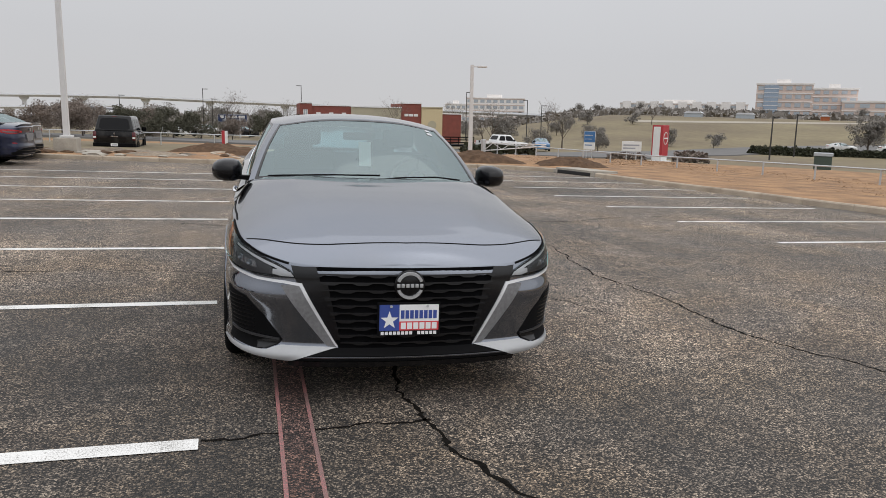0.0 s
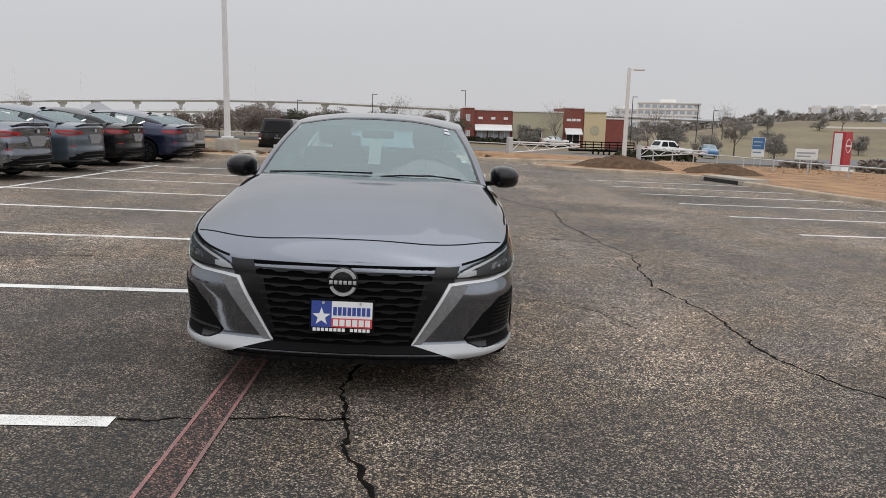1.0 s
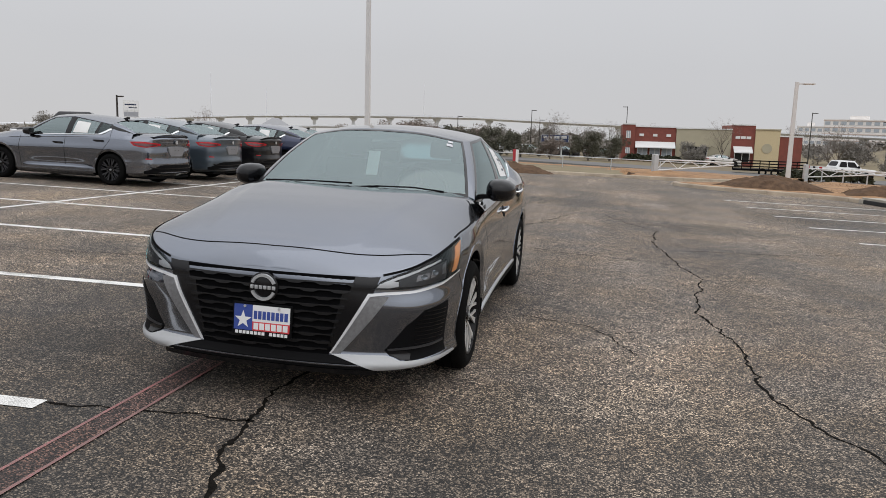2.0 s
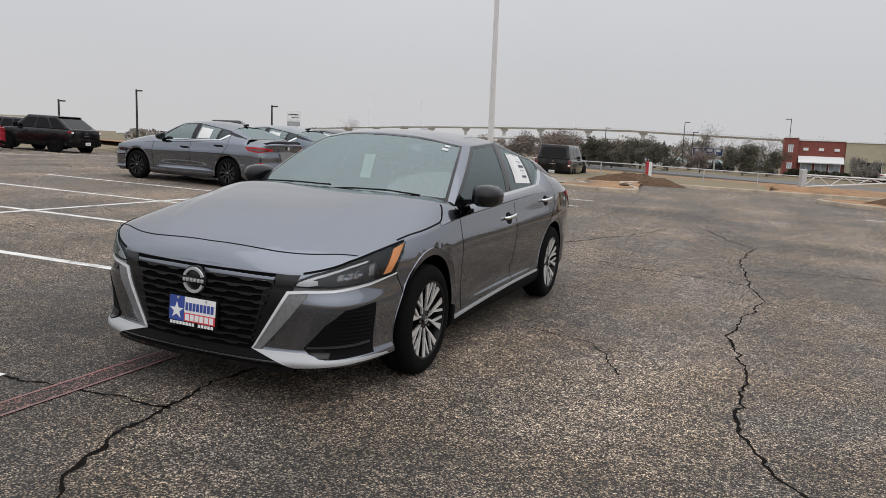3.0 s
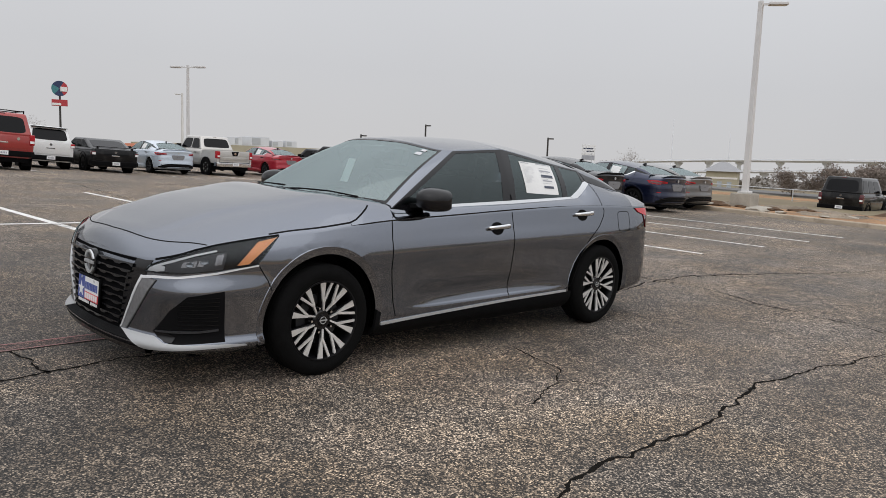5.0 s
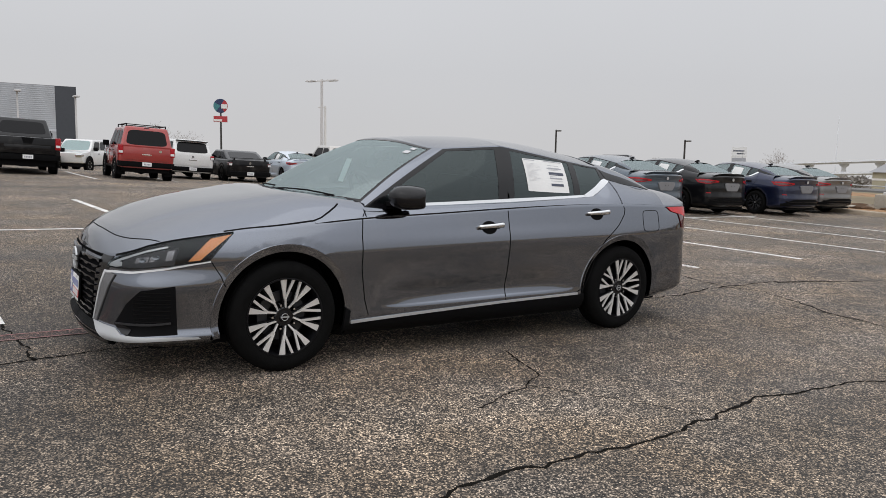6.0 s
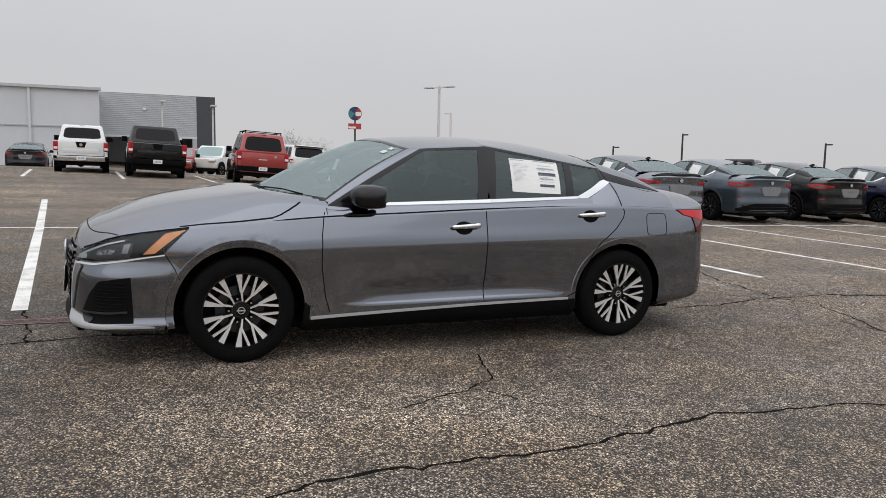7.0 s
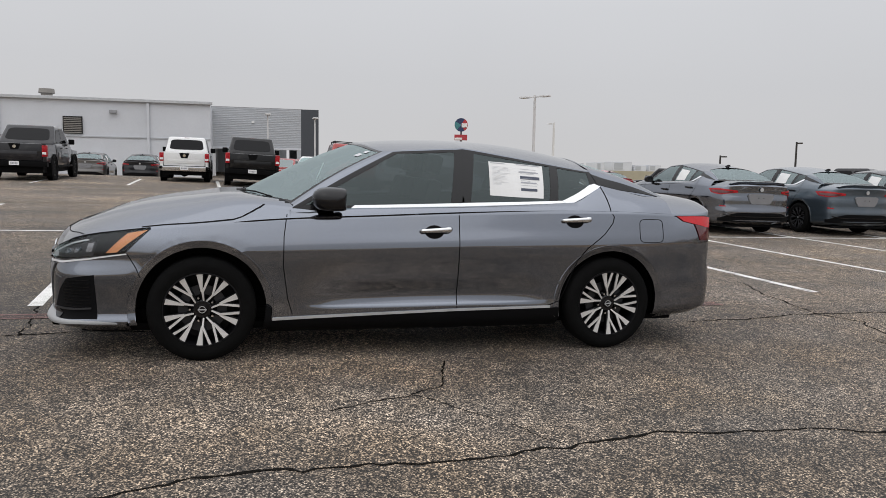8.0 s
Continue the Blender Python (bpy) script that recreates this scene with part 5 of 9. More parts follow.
    for s in (1, -1):
        rows = []
        for j in range(9):
            z = 0.285 + (0.688 - 0.285) * j / 8
            w = 0.345 + (0.47 - 0.345) * j / 8
            rows.append([Vector((s * p.x, p.y, p.z)) for p in (skin_at(c_front(w * i / 12), z, 0.002) for i in range(13))])
        grid_faces(bm, rows, flip=s < 0)
    grille = part("grille", bm, TRAY_BLACK, car, "gloss black grille of waved horizontal slats", 50)
    n_bar = 10
    for k in range(n_bar):
        z0 = 0.312 + (0.650 - 0.312) * k / (n_bar - 1)
        w = 0.335 + (0.455 - 0.335) * k / (n_bar - 1)
        rows = [[], [], [], []]
        N = 120
        for i in range(N + 1):
            x = -w + 2 * w * i / N
            ph = (x / 0.155 + (0.5 if k % 2 else 0.0)) % 1.0
            wave = min(1.0, max(0.0, abs(ph - 0.5) * 6 - 0.9))
            thick = 0.0042 + 0.0055 * (1 - wave)
            zc = z0 + 0.005 * (wave - 0.5)
            c = c_front(abs(x))
            for row, (dz, off) in zip(rows, ((-1, 0.0), (-0.8, 0.014), (0.8, 0.014), (1, 0.0))):
                p = skin_at(c, zc + dz * thick, off)
                row.append(Vector((p.x if x >= 0 else -p.x, p.y, p.z)))
        bm = bmesh.new()
        grid_faces(bm, rows)
        bmesh.ops.recalc_face_normals(bm, faces=bm.faces[:])
        part("slat", bm, SLAT_BLACK, grille)
    # lower mouth and lip
    bm = bmesh.new()
    for s in (1, -1):
        rows = [[Vector((s * p.x, p.y, p.z)) for p in (skin_at(c_front(0.56 * i / 14), z, 0.003) for i in range(15))] for z in (0.225, 0.25, 0.285)]
        grid_faces(bm, rows, flip=s < 0)
    part("lower_mouth", bm, BLACK_MATT, car)
    bm = bmesh.new()
    for s in (1, -1):
        rows = []
        for z, off in ((0.200, 0.0), (0.203, 0.022), (0.213, 0.024), (0.222, 0.004)):
            rows.append([Vector((s * p.x, p.y, p.z)) for p in (skin_at(c_front(0.58 * i / 14), z, off) for i in range(15))])
        grid_faces(bm, rows, flip=s < 0)
    part("front_lip", bm, BLACK_GLOSS, car, "thin black lip below the grille", 40)
    ring_badge(car, pose(0, -2.405, 0.607, 90, 0, 0), 0.077)
    # dealer plate
    pl = new("plate")
    pl.parent = car
    pl.matrix_basis = pose(0, -2.424, 0.440, -3, 0, 0)
    bm = bmesh.new()
    box(bm, (-0.160, 0.0, -0.084), (0.160, 0.012, 0.084), 0.005)
    part("plate_frame", bm, BLACK_MATT, pl, "black plate frame")
    for name, mat, x0, x1, z0, z1 in (("blue_field", PLATE_BLUE, -0.150, -0.050, -0.058, 0.072), ("white_field", PLATE_WHITE, -0.050, 0.150, -0.012, 0.072), ("red_field", PLATE_RED, -0.050, 0.150, -0.058, -0.012)):
        bm = bmesh.new()
        box(bm, (x0, -0.003, z0), (x1, 0.001, z1))
        part(name, bm, mat, pl)
    bm = bmesh.new()
    star(bm, -0.100, -0.006, 0.047, -0.0035)
    part("white_star", bm, PLATE_WHITE, pl)
    bm = bmesh.new()
    for k in range(8):
        x = -0.043 + 0.0235 * k
        box(bm, (x, -0.0045, 0.002), (x + 0.018, -0.0032, 0.044), 0.0)
    part("blue_lettering_bar", bm, PLATE_BLUE, pl)
    bm = bmesh.new()
    for k in range(6):
        x = -0.042 + 0.0315 * k
        box(bm, (x, -0.0045, -0.051), (x + 0.025, -0.0032, -0.018), 0.0)
    part("white_lettering_bar", bm, PLATE_WHITE, pl)
    bm = bmesh.new()
    for k in range(14):
        x = -0.142 + 0.0205 * k
        if k != 8:
            box(bm, (x, -0.0015, -0.079), (x + 0.015, 0.0002, -0.063), 0.0)
    part("frame_lettering_bar", bm, PLATE_WHITE, pl)
    for x in (-0.092, 0.092):
        bm = bmesh.new()
        tube(bm, (x, -0.008, 0.064), (x, 0.0, 0.064), 0.007, 0.007, 10)
        part("plate_screw", bm, SATIN, pl)
    # cabin
    cab_interior(car)
    # windscreen fittings
    bm = bmesh.new()
    for s in (1, -1):
        rows = [[Vector((s * p.x, p.y, p.z)) for p in (cabin(0.25 * i / 8 * (1 if v > 0.9 else 0.8), v, -0.006) for i in range(9))] for v in (0.955, 0.91, 0.87, 0.84)]
        grid_faces(bm, rows, flip=s > 0)
    part("mirror_shroud", bm, CABIN, car, "dark camera housing behind the windscreen", 40)
    bm = bmesh.new()
    box(bm, (-0.12, -0.30, 1.275), (0.12, -0.26, 1.335), 0.015)
    part("rear_view_mirror", bm, BLACK_MATT, car, "", 40)
    bm = bmesh.new()
    grid_faces(bm, [[Vector((sx * 0.043 + 0.005, -0.57 - 0.07 * sz, 1.27 - 0.17 * sz)) for sx in (-1, 1)] for sz in (0, 0.5, 1)])
    tag = part("hanging_tag", bm, TAG_PAPER, car, "white paper tag hanging from the mirror")
    bm = bmesh.new()
    for s, u0 in ((1, 1.70), ):
        grid_faces(bm, [[cabin(u0 - 0.06 * i, 0.885 + 0.022 * j, 0.001) for i in range(3)] for j in range(3)])
        grid_faces(bm, [[cabin(u0 - 0.01 - 0.07 * i, 0.80 + 0.028 * j, 0.001) for i in range(3)] for j in range(3)])
    part("screen_sticker", bm, PRINT_PALE, car, "small white stickers on the windscreen corner")
    # wipers and cowl
    for path in (((1.55, 0.018), (1.1, 0.045), (0.55, 0.035), (0.1, 0.012)), ((0.08, 0.055), (-0.7, 0.045), (-1.3, 0.03), (-1.72, 0.022))):
        bm = bmesh.new()
        pts = []
        for u, vv in path:
            q = cabin(abs(u), vv, 0.014)
            pts.append(Vector((q.x if u > 0 else -q.x, q.y, q.z)))
        for a, b in zip(pts, pts[1:]):
            tube(bm, a, b, 0.0055, 0.0045, 8)
        part("wiper", bm, BLACK_MATT, car)
    bm = bmesh.new()
    for s in (1, -1):
        rows = [[Vector((s * p[0], p[1], p[2])) for p in ((0.64 * i / 12, -1.235 + dy + 0.22 * (i / 12) ** 2, 1.028 + dz - 0.012 * (i / 12) ** 2) for i in range(13))] for dy, dz in ((-0.01, 0.006), (0.03, 0.000), (0.06, 0.012))]
        grid_faces(bm, rows, flip=s > 0)
    part("cowl", bm, BLACK_MATT, car)
    # price sheet on the rear side window
    sheet = drape("price_sheet", [(5.243, 0.84), (5.83, 0.915)], [(5.281, 0.226), (5.847, 0.161)], PAPER, car, 1, 0.001, 10, 10, 0, "white printed price sheet on the rear side window", cabin)

    def on_sheet(a, b):
        lo, hi = (5.281 + 0.566 * a, 0.226 - 0.065 * a), (5.243 + 0.587 * a, 0.84 + 0.075 * a)
        return (lo[0] + (hi[0] - lo[0]) * b, lo[1] + (hi[1] - lo[1]) * b)

    def print_block(name, a0, a1, b0, b1, mat):
        drape(name, [on_sheet(a0, b1), on_sheet(a1, b1)], [on_sheet(a0, b0), on_sheet(a1, b0)], mat, sheet, 1, 0.0025, 4, 1, 0, "", cabin)
    print_block("print_bar", 0.50, 0.95, 0.965, 0.985, PRINT_GREY)
    print_block("print_bar", 0.54, 0.90, 0.745, 0.775, PRINT_GREY)
    print_block("print_bar", 0.56, 0.92, 0.55, 0.64, PRINT_DARK)
    print_block("print_bar", 0.57, 0.86, 0.43, 0.47, PRINT_GREY)
    print_block("print_bar", 0.57, 0.87, 0.20, 0.28, PRINT_DARK)
    print_block("print_bar", 0.03, 0.30, 0.955, 0.975, PRINT_GREY)
    rng = random.Random(5)
    for k in range(16):
        v = 0.86 - 0.035 * k
        print_block("text_line", 0.06, 0.20 + 0.20 * rng.random(), v, v + 0.007, PRINT_PALE)
        if k % 2 == 0:
            print_block("text_line", 0.57, 0.74 + 0.16 * rng.random(), v - 0.01, v - 0.002, PRINT_GREY)
    return car


main_car = main_sedan()


# ---- car park ----
def surface(name, xs, ys, fn, mat, label, category, lift=0.0):
    bm = bmesh.new()
    grid_faces(bm, [[Vector((x, y, fn(x, y) + lift)) for x in xs] for y in ys])
    return setting(name, bm, mat, label, category, 60)


LOT_X = [-60, -50, -44] + [-40 + 2 * k for k in range(16)] + [-8, -4, 0, 4, 8, 12]
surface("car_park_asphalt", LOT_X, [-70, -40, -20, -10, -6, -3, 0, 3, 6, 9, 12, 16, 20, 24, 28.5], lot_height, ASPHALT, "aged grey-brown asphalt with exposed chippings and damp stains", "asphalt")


def far_ground():
    bm = bmesh.new()
    rings = [0, 8, 14, 20, 26, 32, 40, 50, 62, 76, 84, 92, 101, 110, 120, 130, 142, 155, 170, 185, 202, 220, 240, 260, 285, 310, 380, 480, 650, 900, 1400, 2400]
    rows = []
    for r in rings:
        row = []
        for k in range(97):
            a = 2 * math.pi * k / 96
            x, y = r * math.cos(a), r * math.sin(a)
            z = land_height(x, y)
            low = -0.12 if -44 < x < 13 and y < 30 else -0.03
            z = min(z, lot_height(x, min(y, 28))) if x < -10 and r < 90 else z
            row.append(Vector((x, y, z + low - (0.12 if x < -44 and r < 90 else 0))))
        rows.append(row)
    grid_faces(bm, rows, flip=True)
    bmesh.ops.remove_doubles(bm, verts=bm.verts[:], dist=0.001)
    return setting("ground", bm, FIELD, "dormant winter grassland rising to a low hill", "ground", 60)


far_ground()


def stripe(name, a, b, width, mat, label="", lift=0.004):
    """A painted line on the car park, following its dip."""
    a, b = Vector((*a, 0)), Vector((*b, 0))
    n = max(2, int((b - a).length / 1.0))
    d = (b - a).normalized()
    s = Vector((-d.y, d.x, 0)) * width / 2
    rows = [[], []]
    for k in range(n + 1):
        p = a.lerp(b, k / n)
        z = lot_height(p.x, p.y) + lift
        rows[0].append(Vector((p.x - s.x, p.y - s.y, z)))
        rows[1].append(Vector((p.x + s.x, p.y + s.y, z)))
    bm = bmesh.new()
    grid_faces(bm, rows, flip=True)
    return setting(name, bm, mat, label or "worn white painted stall line", "road marking")


STALLS = (-10.7, -8.05, -5.45, -2.83, -0.15, 2.48, 5.05, 7.54, 10.09, 12.50, 14.80)
for k, y in enumerate(STALLS):
    x_end = -0.98 - 0.06 * max(0, k - 3)
    stripe("stall_line", (-6.9, y - 0.27), (x_end, y + 0.03), 0.115, WHITE_LINE)
    stripe("stall_line", (-12.4, y - 0.58), (-6.9, y - 0.27), 0.115, WHITE_LINE)
stripe("spine_line", (-6.82, -13.0), (-7.05, 15.0), 0.105, WHITE_LINE, lift=0.006)
for k in range(7):
    y = 3.08 + 2.35 * k
    stripe("stall_line", (6.35 - 0.18 * k, y), (11.1, y + 0.36), 0.115, WHITE_LINE)
for k in range(12):
    y = -13.9 + 3.02 * k
    stripe("stall_line", (-22.2 + 0.01 * k, y + 0.1), (-27.8, y - 0.1), 0.12, WHITE_LINE)
# red lane line with brighter edges
stripe("red_lane_line", (-0.50, -9.0), (-0.62, 3.45), 0.15, RED_LINE, "faded red lane line with paler edges", 0.0035)
for dx in (-0.072, 0.072):
    stripe("red_lane_edge", (-0.50 + dx, -9.0), (-0.62 + dx, 3.45), 0.018, PINK_LINE, "paler edge of the faded red lane line", 0.0055)


def crack(points, width, seed, name="asphalt_crack"):
    """A ragged crack through rough waypoints."""
    rng = random.Random(seed)
    pts = []
    for (x0, y0), (x1, y1) in zip(points, points[1:]):
        L = math.hypot(x1 - x0, y1 - y0)
        n = max(2, int(L / 0.035))
        for k in range(n):
            s = k / n
            pts.append((x0 + (x1 - x0) * s, y0 + (y1 - y0) * s))
    pts.append(points[-1])
    rows = [[], []]
    wob = Vector((0, 0))
    for k, (x, y) in enumerate(pts):
        a, b = pts[max(0, k - 1)], pts[min(len(pts) - 1, k + 1)]
        d = Vector((b[0] - a[0], b[1] - a[1])).normalized()
        s = Vector((-d.y, d.x))
        wob = wob * 0.9 + Vector((rng.gauss(0, 0.010), rng.gauss(0, 0.010)))
        w = width * (0.35 + 0.9 * rng.random()) * (0.7 + 0.6 * abs(noise.noise((x * 1.3, y * 1.3, seed))))
        p = Vector((x, y)) + wob
        z = lot_height(p.x, p.y) + 0.0025
        rows[0].append(Vector((p.x - s.x * w / 2, p.y - s.y * w / 2, z)))
        rows[1].append(Vector((p.x + s.x * w / 2, p.y + s.y * w / 2, z)))
    bm = bmesh.new()
    grid_faces(bm, rows, flip=True)
    return setting(name, bm, TAR, "dark open crack winding across the asphalt", "crack")


MAIN_CRACK = [(1.81, 9.65), (2.2, 8.4), (2.67, 7.38), (2.5, 5.8), (2.68, 3.68), (2.83, 2.72), (2.74, 2.05), (2.62, 1.6), (2.62, 1.28), (2.53, 0.90), (2.57, 0.5), (2.66, 0.1), (2.72, -0.25), (2.69, -0.55), (2.72, -0.88),
              (2.66, -1.15), (2.68, -1.48), (2.77, -1.78), (3.08, -2.25), (3.4, -2.9)]
crack(MAIN_CRACK, 0.025, 3)
crack([(0.05, -1.6), (-0.03, -2.22), (0.07, -2.56), (0.10, -2.98), (0.18, -3.29), (0.30, -3.49), (0.5, -4.2), (0.4, -5.2)], 0.034, 4)
crack([(-0.96, -2.75), (-0.57, -2.73), (-0.26, -2.70), (0.02, -2.67)], 0.022, 5)
crack([(-0.02, 5.04), (0.21, 5.96), (0.73, 7.49), (1.1, 9.2)], 0.030, 6)
crack([(-1.9, 4.6), (-1.05, 4.38), (-0.08, 4.12), (0.25, 4.36), (1.08, 4.0), (1.8, 3.77), (2.66, 3.6)], 0.028, 7)
crack([(0.13, 2.57), (0.05, 3.3), (-0.08, 4.12), (-0.05, 5.2), (0.2, 6.0)], 0.028, 8)
crack([(1.10, 0.13), (1.6, 0.0), (1.78, -0.24), (1.95, -0.77)], 0.014, 9)
crack([(1.78, -0.24), (2.3, 0.2), (2.6, 0.3)], 0.008, 10)
crack([(3.0, 5.05), (4.28, 5.34), (5.17, 5.93), (6.7, 6.33), (9.9, 7.34)], 0.030, 11)
crack([(0.9, 3.79), (1.7, 3.79)], 0.014, 12)
crack([(-6.0, 1.2), (-4.2, 0.9), (-2.2, 1.25), (-1.1, 1.1)], 0.015, 13)
crack([(-20, 1.5), (-15, 2.6), (-11, 2.2)], 0.03, 14)
crack([(-18, 9.0), (-15.5, 9.7), (-14, 9.5)], 0.06, 15)


# ---- other parked vehicles ----
PAINTS = {"grey": GUNMETAL, "slate": paint("slate_blue_paint", (0.075, 0.098, 0.122)), "black": paint("black_paint", (0.004, 0.004, 0.005), 0.0, spec=0.1, coat_ior=1.36), "navy": paint("navy_paint", (0.010, 0.016, 0.048)),
          "stone": paint("stone_grey_paint", (0.17, 0.165, 0.16)), "ice": paint("ice_blue_white_paint", (0.55, 0.62, 0.70), 0.25), "red": paint("bright_red_paint", (0.38, 0.018, 0.035), 0.3),
          "brick": paint("deep_red_paint", (0.33, 0.030, 0.025), 0.2), "white": paint("white_paint", (0.72, 0.72, 0.71), 0.0), "silver": paint("warm_silver_paint", (0.50, 0.48, 0.45), 0.5),
          "charcoal": paint("charcoal_paint", (0.014, 0.014, 0.017), 0.3, spec=0.2, coat_ior=1.4), "teal": paint("bright_blue_paint", (0.02, 0.11, 0.24), 0.3)}


def display_sedan():
    """The row's saloon: same family of shapes, shorter, seen from its tail."""
    car = thing("display_sedan", "grey compact sedan in a row of new cars", "car", "row of new sedans")
    for tag in ("front_bumper", "hood", "rear_bumper", "boot_lid", "roof"):
        panel(tag, tag, 0, GUNMETAL, car)
    panel("waist_shelf", "shelf", 0, CABIN, car)
    panel("window_surround", "window_surround", 0, BLACK_GLOSS, car)
    glass_pane("windscreen", 0, 1.95, 0.035, 0.955, SCREEN_GLASS, car, 0)
    glass_pane("rear_window", 8.12, 10, 0.08, 0.955, SCREEN_GLASS, car, 0)
    for s in (1, -1):
        panel("fender", "fender", s, GUNMETAL, car)
        d = panel("front_door", "front_door", s, GUNMETAL, car)
        r = panel("rear_door", "rear_door", s, GUNMETAL, car)
        panel("quarter_panel", "quarter_panel", s, GUNMETAL, car)
        for w in WHEELS:
            arch_lip(car, w, s)
            y, z = WHEELS[w]
            alloy_wheel(car, y, z, s * 0.812, s, turn=17, face=DARK_SPOKE)
        glass_pane("front_side_window", 2.80, 3.96, 0.08, 0.94, SCREEN_GLASS, car, s)
        glass_pane("rear_side_window", 5.04, 5.93, 0.08, 0.94, SCREEN_GLASS, car, s)
        glass_pane("quarter_window", 6.06, 6.9, 0.08, 0.94, DARK_GLASS, car, s)
        drape("waist_chrome", [(3.3, 0.088), (4.5, 0.086), (6.22, 0.090)], [(3.3, 0.055), (4.5, 0.052), (6.2, 0.050)], CHROME, car, s, 0.006, 30, 2, 0.01, "", cabin)
        drape("chrome_kick", [(6.13, 0.088), (6.50, 0.30), (6.86, 0.535), (7.03, 0.57)], [(6.20, 0.040), (6.40, 0.06), (6.68, 0.20), (7.12, 0.49)], CHROME, car, s, 0.007, 12, 2, 0.01, "", cabin)
        rear_pillar(car, s)
        drape("pillar_garnish", [(7.12, 0.90), (7.34, 0.79), (7.66, 0.44), (7.95, 0.03)], [(7.12, 0.53), (7.22, 0.505), (7.48, 0.262), (7.95, 0.012)], BLACK_GLOSS, car, s, 0.003, 20, 3, 0.006, "", cabin)
        door_top(car, s)
        shoulder_crease(car, s)
        door_mirror(d, s, BLACK_GLOSS, BLACK_MATT)
        for dd, y, z in ((d, 0.095, 0.845), (r, 1.125, 0.93)):
            bm = bmesh.new()
            px = skin_at(c_side(y), z).x
            box(bm, (min(s * px, s * (px + 0.04)), y - 0.11, z - 0.018), (max(s * px, s * (px + 0.04)), y + 0.11, z + 0.018), 0.008)
            part("door_handle", bm, BLACK_GLOSS, dd)
        tl = drape("tail_lamp", [(c_side(1.88), 0.945), (c_side(2.10), 0.955), (17.0, 0.955), (18.0, 0.945), (19.0, 0.925)], [(c_side(1.98), 0.865), (c_side(2.12), 0.845), (17.0, 0.835), (18.0, 0.855), (19.0, 0.885)], TAIL_DEEP, car, s, 0.010, 20, 5, 0.02, "red wraparound tail lamp")
        drape("dark_lens", [(c_side(1.97), 0.918), (17.0, 0.918), (18.6, 0.908)], [(c_side(2.03), 0.880), (17.0, 0.858), (18.5, 0.884)], TAIL_DARK, tl, s, 0.014, 16, 2, 0.01)
        drape("lit_blade", [(c_side(2.0), 0.934), (17.0, 0.938), (18.4, 0.926)], [(c_side(2.02), 0.926), (17.0, 0.929), (18.4, 0.919)], TAIL_RED, tl, s, 0.015, 14, 1, 0.01, "bright red light blade")
        drape("bumper_reflector", [(17.0, 0.615), (17.9, 0.61)], [(17.0, 0.59), (17.9, 0.59)], TAIL_DEEP, car, s, 0.006, 6, 1, 0.01)
        bm = bmesh.new()
        seam(bm, [(c_side(0.262), 0.955), (c_side(0.262), 0.315)], skin_at, s, 0.008)
        part("shut_line", bm, BLACK_MATT, car)
        bm = bmesh.new()
        seam(bm, [(c_side(y), z) for y, z in ((1.40, 0.965), (1.27, 0.78), (1.11, 0.565), (1.02, 0.36))], skin_at, s, 0.008)
        part("shut_line", bm, BLACK_MATT, car)
        bm = bmesh.new()
        seam(bm, [(c_side(-0.892), 0.945), (c_side(-0.912), 0.70), (c_side(-0.855), 0.30)], skin_at, s, 0.008)
        part("shut_line", bm, BLACK_MATT, car)
    for s in (1, -1):
        drape("price_sheet", [(5.14, 0.80), (5.62, 0.80)], [(5.14, 0.16), (5.66, 0.16)], PAPER, car, s, 0.002, 6, 6, 0, "white price sheet inside the glass", cabin)
    # tail: plate recess, diffuser, lip
    bm = bmesh.new()
    prism(bm, [(-0.22, 0.655), (0.22, 0.655), (0.285, 0.74), (0.31, 0.83), (0.27, 0.865), (-0.27, 0.865), (-0.31, 0.83), (-0.285, 0.74)], 2.40, 2.452)
    bmesh.ops.bevel(bm, geom=bm.edges[:], offset=0.008, segments=2, affect="EDGES")
    part("plate_recess", bm, PLATE_SILVER, car, "bare grey plate recess")
    bm = bmesh.new()
    for x in (-0.06, 0.06):
        box(bm, (x - 0.008, 2.45, 0.775), (x + 0.008, 2.456, 0.79))
    part("plate_bolt_hole", bm, BLACK_MATT, car)
    bm = bmesh.new()
    for s in (1, -1):
        rows = [[Vector((s * p.x, p.y, p.z)) for p in (skin_at(21 - 4.2 * i / 14, 0.29 + (0.185 - 0.12 * smoothstep((i - 5) / 9)) * q, 0.006) for i in range(15))] for q in (0, 0.33, 0.67, 1)]
        grid_faces(bm, rows, flip=s > 0)
    part("diffuser", bm, BLACK_MATT, car, "black lower bumper with a silver rib", 50)
    bm = bmesh.new()
    for s in (1, -1):
        rows = [[Vector((s * p.x, p.y, p.z)) for p in (skin_at(21 - 3.3 * i / 12, z + 0.03 * max(0, i - 8) / 4, off) for i in range(13))] for z, off in ((0.385, 0.0), (0.388, 0.022), (0.405, 0.022), (0.408, 0.0))]
        grid_faces(bm, rows, flip=s > 0)
    part("diffuser_rib", bm, BLACK_GLOSS, car, "", 50)
    bm = bmesh.new()
    rows = []
